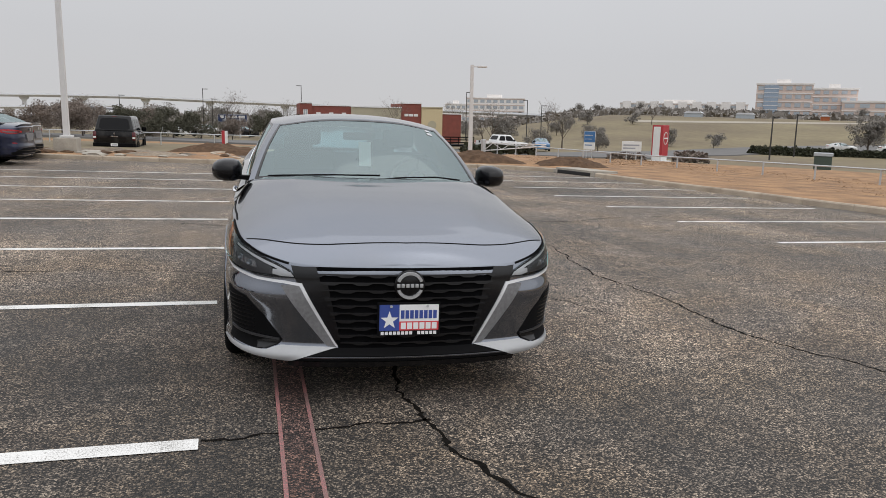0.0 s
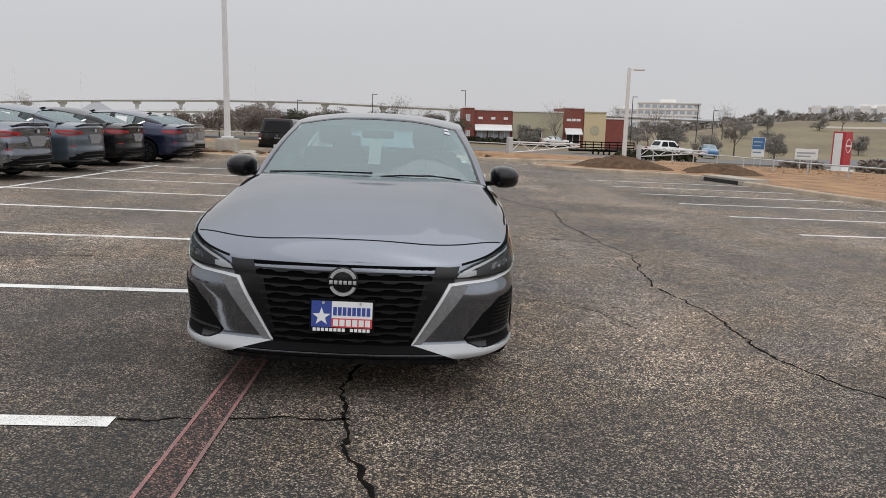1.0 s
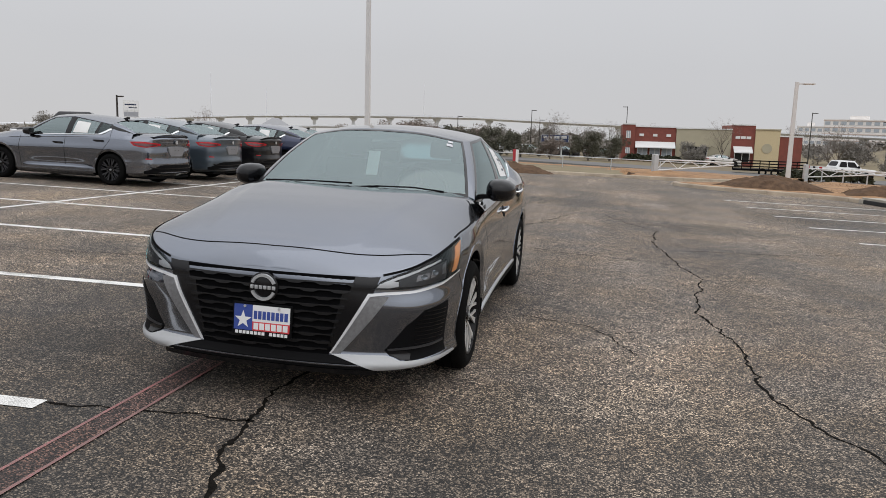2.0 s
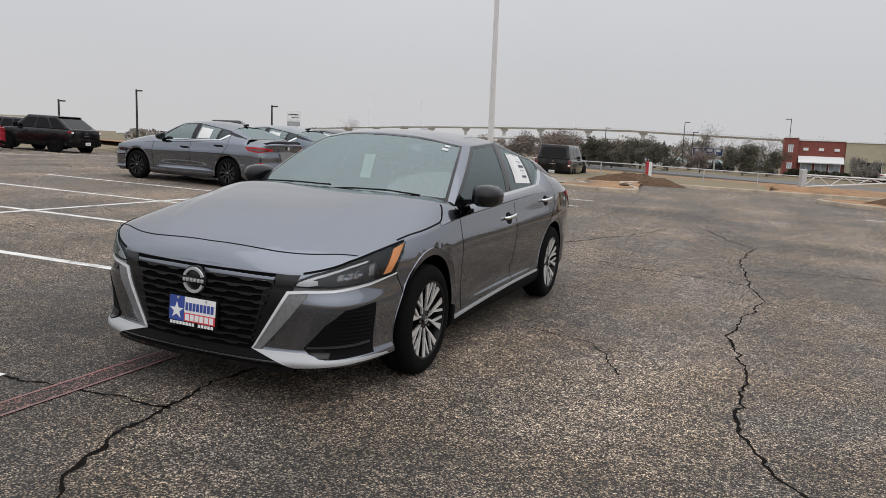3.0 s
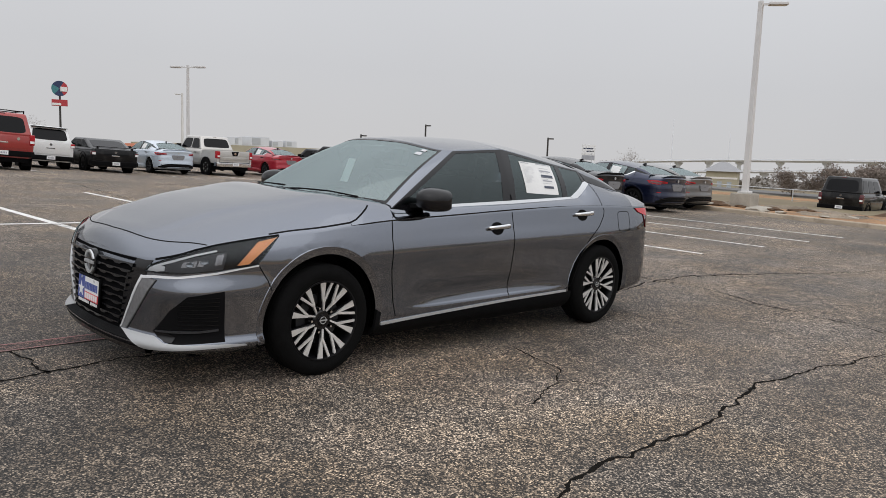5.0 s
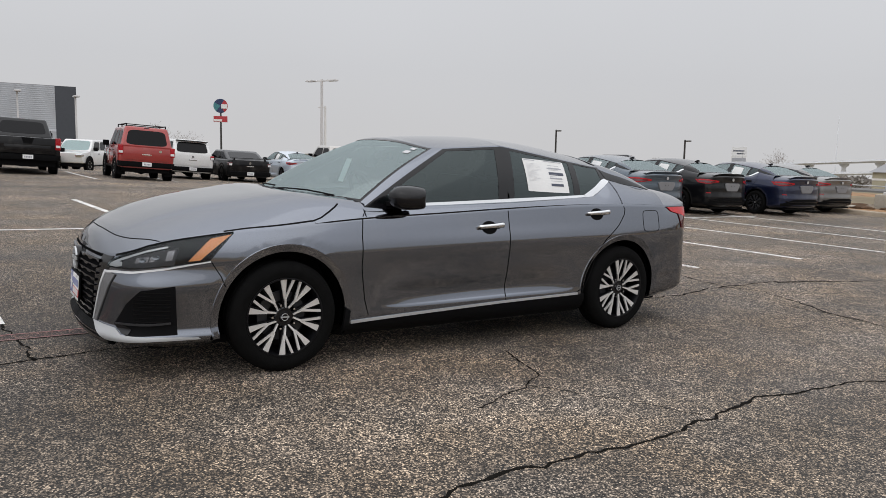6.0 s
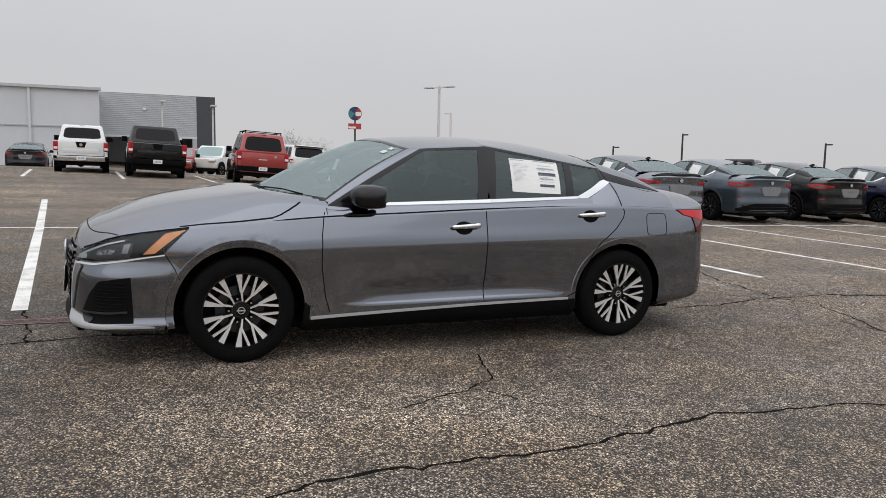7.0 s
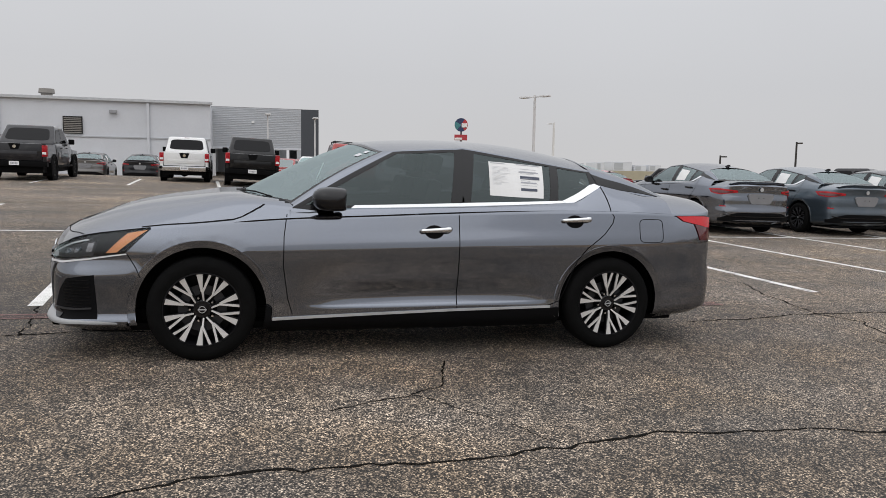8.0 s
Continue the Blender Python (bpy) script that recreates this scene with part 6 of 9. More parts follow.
    for dy, dz in ((-0.16, 0.002), (-0.06, 0.020), (0.025, 0.044), (0.040, 0.040), (0.030, 0.022), (-0.02, -0.01)):
        row = []
        for i in range(25):
            x = -0.66 + 1.32 * i / 24
            y = 2.385 - 0.10 * (abs(x) / 0.66) ** 3
            e = shoulder(c_shoulder(y))
            z = top_point(c_shoulder(y), min(0.97, abs(x) / e.x)).z
            row.append(Vector((x, y + dy, z + dz * (1 - 0.5 * (abs(x) / 0.66) ** 6))))
        rows.append(row)
    grid_faces(bm, rows, flip=True)
    part("boot_lip", bm, GUNMETAL, car, "", 50)
    bm = bmesh.new()
    box(bm, (-0.72, -2.2, 0.17), (0.72, 2.3, 0.22), 0.02)
    part("floor_pan", bm, BLACK_MATT, car)
    for x in (-0.38, 0.38):
        seat(car, x, 0.10, SEAT_CLOTH)
        seat(car, x, 1.02, SEAT_CLOTH, 0.83)
    bm = bmesh.new()
    prism(bm, [(1.06, 1.40), (1.26, 1.40), (1.25, 1.452), (1.21, 1.452)], -0.018, 0.018, "x")
    part("roof_aerial", bm, BLACK_GLOSS, car)
    bm = bmesh.new()
    bmesh.ops.create_cone(bm, cap_ends=True, segments=20, radius1=0.042, radius2=0.038, depth=0.012, matrix=pose(0, 2.452, 0.955, 90, 0, 0))
    part("boot_badge", bm, SATIN, car)
    return car


def repaint(car, mat):
    for o in car.children_recursive:
        if o.type == "MESH":
            for slot in o.material_slots:
                if slot.material is GUNMETAL:
                    slot.link = "OBJECT"
                    slot.material = mat


def on_lot(x, y, rz, scale=(1, 1, 1)):
    n = Vector((lot_height(x - 1, y) - lot_height(x + 1, y), lot_height(x, y - 1) - lot_height(x, y + 1), 2)).normalized()
    lean = Vector((0, 0, 1)).rotation_difference(n).to_matrix().to_4x4()
    return Matrix.Translation((x, y, lot_height(x, y))) @ lean @ Matrix.Rotation(radians(rz), 4, "Z")


ROW_SCALE = (0.98, 0.95, 0.985)
first = display_sedan()
first.scale = ROW_SCALE
SEDANS = [(-9.65, 9.15, -91, "grey", "gun-metallic grey compact sedan in a row of new cars", "row of new sedans"), (-9.70, 11.80, -90, "slate", "slate blue compact sedan with a dark roof in the row", "row of new sedans"),
          (-9.70, 14.40, -90, "black", "black compact sedan in a row of new cars", "row of new sedans"), (-9.15, 17.0, -91, "navy", "navy blue sedan with black wheels in the row", "row of new sedans"),
          (-9.62, 19.7, -92, "stone", "warm grey sedan at the end of the row", "row of new sedans"),
          (-30.2, 11.2, -88, "ice", "ice-white sedan reversed into the far stalls", "cars in the far stalls"), (-30.2, 17.0, -86, "red", "bright red sedan in the far stalls", "cars in the far stalls"),
          (-37.0, -8.25, -90, "stone", "warm grey sedan in front of the service building", "cars by the building"), (-37.0, -5.75, -90, "charcoal", "dark grey hatchback in front of the service building", "cars by the building")]
for k, (x, y, rz, col, label, group) in enumerate(SEDANS):
    car = first if k == 0 else copy_thing(first, on_lot(x, y, rz))
    if k == 0:
        first.matrix_basis = on_lot(x, y, rz) @ Matrix.Diagonal((*ROW_SCALE, 1))
    if k:
        repaint(car, PAINTS[col])
    tagged(car, label, "car", group)


def side_quad(bm, corners, inset, off):
    """A pane set in a quadrilateral face, a little proud of it. inset: left, right, bottom, top fractions."""
    a, b, c, d = [Vector(p) for p in corners]      # bottom left, bottom right, top right, top left, seen from outside
    n = (b - a).cross(d - a).normalized()
    def at(u, v):
        return a.lerp(b, u).lerp(d.lerp(c, u), v) + n * off
    l, r, lo, hi = inset
    ring = []
    for k in range(32):                              # rounded corners
        t = 2 * math.pi * (k + 0.5) / 32
        cu, cv = math.cos(t), math.sin(t)
        u = 0.5 + 0.5 * math.copysign(abs(cu) ** 0.32, cu)
        w = 0.5 + 0.5 * math.copysign(abs(cv) ** 0.32, cv)
        ring.append(bm.verts.new(at(l + (1 - r - l) * u, lo + (1 - hi - lo) * w)))
    bm.faces.new(ring)


def slab(bm, ring0, ring1, bevel=0.03, seg=2):
    """A closed frustum between two rings of four points, edges rounded."""
    a = [bm.verts.new(p) for p in ring0]
    b = [bm.verts.new(p) for p in ring1]
    fs = [bm.faces.new(a[::-1]), bm.faces.new(b)]
    for k in range(4):
        fs.append(bm.faces.new((a[k], a[(k + 1) % 4], b[(k + 1) % 4], b[k])))
    bmesh.ops.recalc_face_normals(bm, faces=fs)
    es = list({e for f in fs for e in f.edges})
    if bevel:
        bmesh.ops.bevel(bm, geom=es, offset=bevel, segments=seg, affect="EDGES", profile=0.6)


def rect(w, y0, y1, z):
    return [(-w, y0, z), (w, y0, z), (w, y1, z), (-w, y1, z)]


def tall_vehicle(name, label, group, mat, L=4.6, W=1.85, H=1.8, wb=2.7, hood_z=1.05, belt=1.10, roof=(-0.35, 1.9), base=(-0.95, 2.2), tail=2.25, nose=-2.35, pickup=0.0, rack=False,
                 rad=0.37, clad=None, glassy=DARK_GLASS, tail_col=TAIL_DEEP, tail_box=(0.70, 1.15), spare=False, handle_badge=False, sill_z=0.36, spoiler=False, coupe=0.0):
    """Sport-utility or pick-up, front towards -y. roof and base: (front, rear) of the cabin's top and waist; pickup: length of the open bed."""
    car = thing(name, label, "pickup truck" if pickup else "car", group)
    w = W / 2
    clad = clad or BLACK_MATT
    cab_end = tail - pickup if pickup else tail
    bm = bmesh.new()
    slab(bm, rect(w - 0.06, nose + 0.12, base[0] + 0.05, sill_z + 0.1), [(-w + 0.10, nose + 0.02, hood_z - 0.06), (w - 0.10, nose + 0.02, hood_z - 0.06), (w - 0.06, base[0] + 0.05, hood_z + 0.02), (-w + 0.06, base[0] + 0.05, hood_z + 0.02)], 0.07, 3)
    part("front_body", bm, mat, car, "", 35)
    bm = bmesh.new()
    z1, z2 = sill_z, belt
    secs = []
    for y, dw in ((base[0] + 0.0, 0.03), (base[0] + 0.25, 0.0), ((base[0] + cab_end) / 2, -0.01), (cab_end - 0.22, 0.0), (cab_end - 0.10, 0.012), (cab_end - 0.04, 0.035), (cab_end - 0.01, 0.065), (cab_end, 0.095)):
        q = w - dw
        half = [(q - 0.12, z1 - 0.06), (q - 0.05, z1 - 0.04), (q - 0.015, z1 + 0.03), (q, z1 + 0.16), (q + 0.004, z1 + 0.30), (q + 0.006, z2 - 0.34), (q - 0.002, z2 - 0.22), (q - 0.012, z2 - 0.12), (q - 0.03, z2 - 0.04), (q - 0.06, z2)]
        secs.append([(x, y, z) for x, z in half] + [(-x, y, z) for x, z in half[::-1]])
    rounded_mesh(bm, secs)
    body = part("body", bm, mat, car, "", 35)
    cw, tw = w - 0.07, w - 0.07 - 0.16 * (H - belt) / 0.7
    bot = rect(cw, base[0], base[1] if not pickup else cab_end - 0.02, belt - 0.02)
    top = rect(tw, roof[0], roof[1], H)
    bm = bmesh.new()
    slab(bm, bot, top, 0.085, 4)
    for v in bm.verts:                               # roof crown and barrelled sides
        f = (v.co.z - belt) / (H - belt)
        v.co.z += 0.035 * max(0.0, f) * (1 - (v.co.x / tw) ** 2)
    part("cabin", bm, mat, car, "", 50)
    # panes
    pane = [("windscreen", (bot[1], bot[0], top[0], top[1])[0:4], (0.06, 0.06, 0.08, 0.10)), ("rear_window", (bot[2], bot[3], top[3], top[2]), (0.09, 0.09, 0.12 if not pickup else 0.2, 0.16))]
    pane[0] = ("windscreen", (bot[0], bot[1], top[1], top[0]), (0.06, 0.06, 0.08, 0.10))
    for nm, cs, ins in pane:
        bm = bmesh.new()
        side_quad(bm, cs, ins, 0.006)
        ob = part(nm, bm, DEEP_GLASS if nm == "rear_window" else SCREEN_GLASS, car, "dark glass", 30)
    cuts = ((0.10, 0.62), (0.41, 0.33), (0.71, 0.06)) if not pickup else ((0.12, 0.46), (0.58, 0.08))
    for s in (1, -1):
        cs = (bot[1], bot[2], top[2], top[1]) if s > 0 else (bot[3], bot[0], top[0], top[3])
        for l, r in cuts:
            if s < 0:
                l, r = r, l
            bm = bmesh.new()
            side_quad(bm, cs, (l, r, 0.10, 0.18), 0.006)
            part("side_window", bm, DEEP_GLASS, car, "dark glass")
    if pickup:
        bm = bmesh.new()
        y0, y1 = cab_end + 0.03, tail
        zt = belt - 0.02
        for s in (1, -1):
            secs = []
            for y in (y0, (y0 + y1) / 2, y1 - 0.03, y1):
                q = w - (0.02 if y < y1 else 0.05)
                secs.append([(s * (q - 0.08), y, sill_z + 0.1), (s * q, y, sill_z + 0.12), (s * (q + 0.005), y, (sill_z + zt) / 2), (s * (q - 0.02), y, zt), (s * (q - 0.08), y, zt)])
            rounded_mesh(bm, secs)
        box(bm, (-w + 0.06, y0, sill_z + 0.1), (w - 0.06, y0 + 0.05, zt))
        part("bed", bm, mat, car, "", 35)
        bm = bmesh.new()
        box(bm, (-w + 0.06, y0, sill_z + 0.12), (w - 0.06, y1 - 0.05, sill_z + 0.20))
        part("bed_floor", bm, BLACK_MATT, car)
        bm = bmesh.new()
        box(bm, (-w + 0.155, tail - 0.05, sill_z + 0.18), (w - 0.155, tail + 0.015, zt + 0.015), 0.03)
        box(bm, (-w + 0.30, tail + 0.005, sill_z + 0.27), (w - 0.30, tail + 0.027, zt - 0.24), 0.02)
        gate = part("tailgate", bm, mat, car, "", 35)
        bm = bmesh.new()
        prism(bm, [(-0.19, zt), (0.19, zt), (0.12, zt - 0.20), (-0.12, zt - 0.20)], tail + 0.012, tail + 0.024)
        part("gate_handle", bm, BLACK_MATT, gate)
        if handle_badge:
            bm = bmesh.new()
            bmesh.ops.create_cone(bm, cap_ends=True, segments=20, radius1=0.055, radius2=0.05, depth=0.014, matrix=pose(0, tail + 0.03, zt - 0.10, 90, 0, 0))
            part("gate_badge", bm, CHROME, gate)
    else:
        bm = bmesh.new()
        box(bm, (-w + 0.16, tail - 0.01, sill_z + 0.22), (w - 0.16, tail + 0.02, belt - 0.03), 0.015)
        gate = part("tailgate", bm, mat, car, "", 35)
        bm = bmesh.new()
        box(bm, (-0.16, tail + 0.015, belt - 0.28), (0.16, tail + 0.03, belt - 0.24), 0.004)
        part("gate_handle", bm, CHROME, gate)
        bm = bmesh.new()
        bmesh.ops.create_cone(bm, cap_ends=True, segments=20, radius1=0.05, radius2=0.045, depth=0.014, matrix=pose(0.0 if not spare else -0.45, tail + 0.025, belt - 0.12, 90, 0, 0))
        part("gate_badge", bm, CHROME, gate)
    # bumpers, plate, lamps
    bm = bmesh.new()
    secs = []
    for x in (-w + 0.0, -w + 0.12, 0, w - 0.12, w - 0.0):
        d = 0.11 if abs(x) < w - 0.05 else 0.02
        secs.append([(x, tail - 0.25, sill_z - 0.02), (x, tail + d - 0.02, sill_z - 0.02), (x, tail + d, sill_z + 0.06), (x, tail + d - 0.01, sill_z + 0.16), (x, tail - 0.05, sill_z + 0.17), (x, tail - 0.25, sill_z + 0.17)])
    rounded_mesh(bm, secs)
    part("rear_bumper", bm, clad, car, "", 35)
    bm = bmesh.new()
    box(bm, (-0.155, tail + 0.10, sill_z + 0.02), (0.155, tail + 0.122, sill_z + 0.155), 0.004)
    pl = part("plate", bm, PLATE_WHITE, car, "white number plate with plain bars")
    bm = bmesh.new()
    for k in range(5):
        box(bm, (-0.11 + 0.046 * k, tail + 0.121, sill_z + 0.055), (-0.078 + 0.046 * k, tail + 0.125, sill_z + 0.115))
    part("number_bar", bm, PRINT_GREY, pl)
    for s in (1, -1):
        bm = bmesh.new()
        x0, x1 = w - 0.165, w + 0.004
        box(bm, (min(s * x0, s * x1), tail - 0.20, tail_box[0]), (max(s * x0, s * x1), tail + 0.022, tail_box[1]), 0.035)
        lamp = part("tail_lamp", bm, tail_col, car, "", 35)
        bm = bmesh.new()
        zc = tail_box[0] + 0.3 * (tail_box[1] - tail_box[0])
        box(bm, (min(s * (x0 + 0.02), s * (x1 - 0.02)), tail + 0.026, zc - 0.04), (max(s * (x0 + 0.02), s * (x1 - 0.02)), tail + 0.036, zc + 0.04), 0.004)
        part("reversing_lens", bm, PLATE_WHITE, lamp)
        # front lamps
        bm = bmesh.new()
        box(bm, (min(s * (w - 0.40), s * (w - 0.08)), nose + 0.0, hood_z - 0.26), (max(s * (w - 0.40), s * (w - 0.08)), nose + 0.3, hood_z - 0.10), 0.03)
        part("headlamp", bm, CHROME, car, "", 35)
        # mirrors
        bm = bmesh.new()
        box(bm, (min(s * (w - 0.04), s * (w + 0.17)), base[0] + 0.32, belt + 0.0), (max(s * (w - 0.04), s * (w + 0.17)), base[0] + 0.44, belt + 0.20), 0.03)
        part("door_mirror", bm, BLACK_MATT, car, "", 35)
        # wheel wells, wheels
        for y in (-wb / 2, wb / 2):
            bm = bmesh.new()
            lathe(bm, [(rad + 0.10, -0.02), (rad + 0.10, 0.02), (rad + 0.055, 0.024), (rad + 0.05, 0.0), (0.02, 0.0)], 32)
            ob = part("wheel_arch", bm, BLACK_MATT, car, "", 35)
            ob.matrix_basis = pose(s * (w - 0.004), y, rad, 0, 0, 0 if s > 0 else 180)
            hub = new("wheel")
            hub.parent = car
            hub.matrix_basis = pose(s * (w - 0.10), y, rad, 0, 0, 0 if s > 0 else 180)
            bm = bmesh.new()
            lathe(bm, [(rad * 0.62, 0.10), (rad * 0.7, 0.118), (rad - 0.03, 0.115), (rad, 0.085), (rad, -0.09), (rad - 0.03, -0.115), (rad * 0.62, -0.11)], 36)
            bmesh.ops.recalc_face_normals(bm, faces=bm.faces[:])
            part("tyre", bm, RUBBER, hub, "", 35)
            bm = bmesh.new()
            lathe(bm, [(rad * 0.63, 0.10), (rad * 0.58, 0.105), (rad * 0.55, 0.05), (0.01, 0.04)], 32)
            part("rim", bm, ALLOY_DARK, hub, "", 35)
            bm = bmesh.new()
            for k in range(6):
                blade(bm, radians(60 * k + 30), 0.03, rad * 0.6, 0.055, 0.075, 0.085, 0.10, 0.03)
            part("spokes", bm, MACHINED if mat not in (PAINTS["black"], PAINTS["charcoal"]) else ALLOY_DARK, hub)
        bm = bmesh.new()
        box(bm, (min(s * (w - 0.05), s * (w + 0.03)), -wb / 2 + rad + 0.12, sill_z - 0.08), (max(s * (w - 0.05), s * (w + 0.03)), wb / 2 - rad - 0.12, sill_z - 0.01), 0.02)
        part("side_step", bm, BLACK_MATT, car)
        for hy in ((base[0] + 0.85), (base[0] + 1.75)):
            if hy < cab_end - 0.2:
                bm = bmesh.new()
                box(bm, (min(s * (w - 0.02), s * (w + 0.025)), hy, belt - 0.17), (max(s * (w - 0.02), s * (w + 0.025)), hy + 0.2, belt - 0.135), 0.008)
                part("door_handle", bm, BLACK_GLOSS, car)
        if rack:
            bm = bmesh.new()
            x = s * (tw - 0.06)
            tube(bm, (x, roof[0] + 0.25, H + 0.085), (x, roof[1] - 0.10, H + 0.085), 0.022, 0.022, 8)
            for y in (roof[0] + 0.25, (roof[0] + roof[1]) / 2, roof[1] - 0.10):
                tube(bm, (x, y, H - 0.02), (x, y, H + 0.085), 0.02, 0.02, 8)
            part("roof_rail", bm, BLACK_MATT, car, "", 35)
    if rack:
        for y in (roof[0] + 0.5, roof[1] - 0.35):
            bm = bmesh.new()
            tube(bm, (-tw + 0.06, y, H + 0.085), (tw - 0.06, y, H + 0.085), 0.016, 0.016, 8)
            part("cross_bar", bm, BLACK_MATT, car, "", 35)
    if spoiler:
        bm = bmesh.new()
        box(bm, (-tw + 0.04, roof[1] - 0.12, H - 0.05), (tw - 0.04, roof[1] + 0.16, H - 0.015), 0.012)
        part("roof_spoiler", bm, BLACK_GLOSS, car)
    bm = bmesh.new()
    box(bm, (-w + 0.15, nose + 0.15, 0.27), (w - 0.15, tail - 0.1, sill_z + 0.1), 0.02)
    part("chassis", bm, BLACK_MATT, car)
    bm = bmesh.new()
    tube(bm, (-w + 0.2, wb / 2, rad), (w - 0.2, wb / 2, rad), 0.07, None, 10)
    bmesh.ops.create_icosphere(bm, subdivisions=2, radius=0.17, matrix=Matrix.Translation((0.05, wb / 2, rad - 0.02)))
    part("rear_axle", bm, BLACK_MATT, car, "", 40)
    bm = bmesh.new()
    lathe(bm, [(0.16, -0.08), (0.34, -0.09), (0.36, 0.0), (0.34, 0.09), (0.16, 0.08)], 24, "z")
    ob = part("underslung_spare", bm, RUBBER, car, "", 40)
    ob.matrix_basis = pose(0, wb / 2 + 0.62 if tail - wb / 2 > 0.95 else wb / 2 + 0.35, 0.38 if pickup else 0.34)
    for sx in (1, -1):
        bm = bmesh.new()
        x0, x1 = w - 0.30, w - 0.03
        box(bm, (min(sx * x0, sx * x1), wb / 2 + rad + 0.04, 0.16), (max(sx * x0, sx * x1), wb / 2 + rad + 0.065, sill_z + 0.06), 0.008)
        part("mud_flap", bm, BLACK_MATT, car)
    bm = bmesh.new()
    box(bm, (-0.09, roof[1] - 0.03 - (0.0), H - 0.05), (0.09, roof[1] + 0.015, H - 0.012), 0.006)
    part("brake_light", bm, TAIL_DARK, car)
    return car


FAR = "cars in the far stalls"
PICK = dict(W=1.85, H=1.78, wb=3.2, hood_z=1.12, belt=1.16, base=(-1.25, 0.9), roof=(-0.62, 0.72), tail=2.60, nose=-2.62, pickup=1.50, rad=0.37, tail_box=(0.80, 1.14), sill_z=0.46)
v = tall_vehicle("pickup_truck", "white crew-cab pickup with a black tailgate handle", FAR, PAINTS["white"], clad=CHROME, handle_badge=True, **PICK)
v.matrix_basis = on_lot(-28.4, -3.12, -90)
v = tall_vehicle("pickup_truck", "silver crew-cab pickup with a dark tailgate handle", FAR, PAINTS["silver"], clad=CHROME, handle_badge=True, **PICK)
v.matrix_basis = on_lot(-30.3, 13.85, -88)
v = tall_vehicle("pickup_truck", "black pickup truck with red tail lamps", FAR, PAINTS["black"], **{**PICK, "W": 1.98, "H": 1.88, "tail": 2.85, "tail_box": (0.85, 1.25), "belt": 1.24, "sill_z": 0.5, "rad": 0.4})
v.matrix_basis = on_lot(-26.6, -0.58, -90)
v = tall_vehicle("pickup_truck", "charcoal full-size pickup truck reversed into its stall", FAR, PAINTS["charcoal"], handle_badge=True, **{**PICK, "W": 2.02, "H": 1.96, "tail": 2.95, "nose": -2.95, "tail_box": (0.85, 1.25), "belt": 1.30, "sill_z": 0.52, "rad": 0.42, "wb": 3.6})
v.matrix_basis = on_lot(-26.3, -8.50, -90)
v = tall_vehicle("sport_utility", "deep red sport utility with roof rack and black bumpers", FAR, PAINTS["brick"], W=1.88, H=1.86, wb=2.7, hood_z=1.12, belt=1.16, base=(-1.0, 2.12), roof=(-0.45, 1.92), tail=2.15, nose=-2.35, rack=True, spare=True, tail_box=(0.85, 1.2), rad=0.38, sill_z=0.48)
v.matrix_basis = on_lot(-25.2, 3.15, -93)
v = tall_vehicle("sport_utility", "white compact sport utility with slim tail lamps", FAR, PAINTS["white"], W=1.80, H=1.66, wb=2.67, hood_z=1.02, belt=1.08, base=(-1.1, 2.15), roof=(-0.4, 1.85), tail=2.2, nose=-2.2, tail_box=(0.88, 1.05), sill_z=0.36, spoiler=True, rad=0.35)
v.matrix_basis = on_lot(-30.0, 5.95, -90)
v = tall_vehicle("sports_coupe", "low black sports coupe with a wide rear wing", FAR, PAINTS["black"], W=1.90, H=1.36, wb=2.81, hood_z=0.94, belt=0.96, base=(-0.9, 2.0), roof=(-0.1, 0.95), tail=2.35, nose=-2.4, tail_box=(0.72, 0.86), sill_z=0.30, rad=0.35, tail_col=TAIL_DARK)
bmw = bmesh.new()
box(bmw, (-0.82, 2.12, 1.04), (0.82, 2.40, 1.07), 0.01)
for x in (-0.7, 0.7):
    box(bmw, (x - 0.03, 2.2, 0.95), (x + 0.03, 2.32, 1.05))
part("rear_wing", bmw, BLACK_GLOSS, v)
v.matrix_basis = on_lot(-29.8, 8.35, -90)
v = tall_vehicle("sport_utility", "black coupe-roofed sport utility with black wheels", FAR, PAINTS["black"], W=1.90, H=1.66, wb=2.78, hood_z=1.02, belt=1.06, base=(-1.2, 2.2), roof=(-0.35, 1.25), tail=2.28, nose=-2.3, tail_box=(0.92, 1.0), sill_z=0.36, spoiler=True, rad=0.37)
v.matrix_basis = on_lot(-28.8, 20.6, -84)
v = tall_vehicle("sport_utility", "old black full-size sport utility parked on the grass", "vehicles on the verge", PAINTS["black"], tail_col=TAIL_DARK, W=1.90, H=1.90, wb=2.98, hood_z=1.12, belt=1.18, base=(-1.05, 2.42), roof=(-0.5, 2.22), tail=2.45, nose=-2.5, rack=False, tail_box=(0.75, 1.15), sill_z=0.44, rad=0.38)
v.matrix_basis = pose(-7.55, 35.6, -0.46, 0, 0, 182)
v = tall_vehicle("pickup_truck", "grey pickup parked behind the row of sedans", "vehicles behind the row", PAINTS["charcoal"], **{**PICK, "H": 1.85, "belt": 1.22})
v.matrix_basis = on_lot(-22.5, 26.0, -60)
v = tall_vehicle("pickup_truck", "white pickup on the road beyond the verge", "road traffic parked", PAINTS["white"], **PICK)
v.matrix_basis = pose(23.0, 67.5, -0.62, 0, 0, 105)
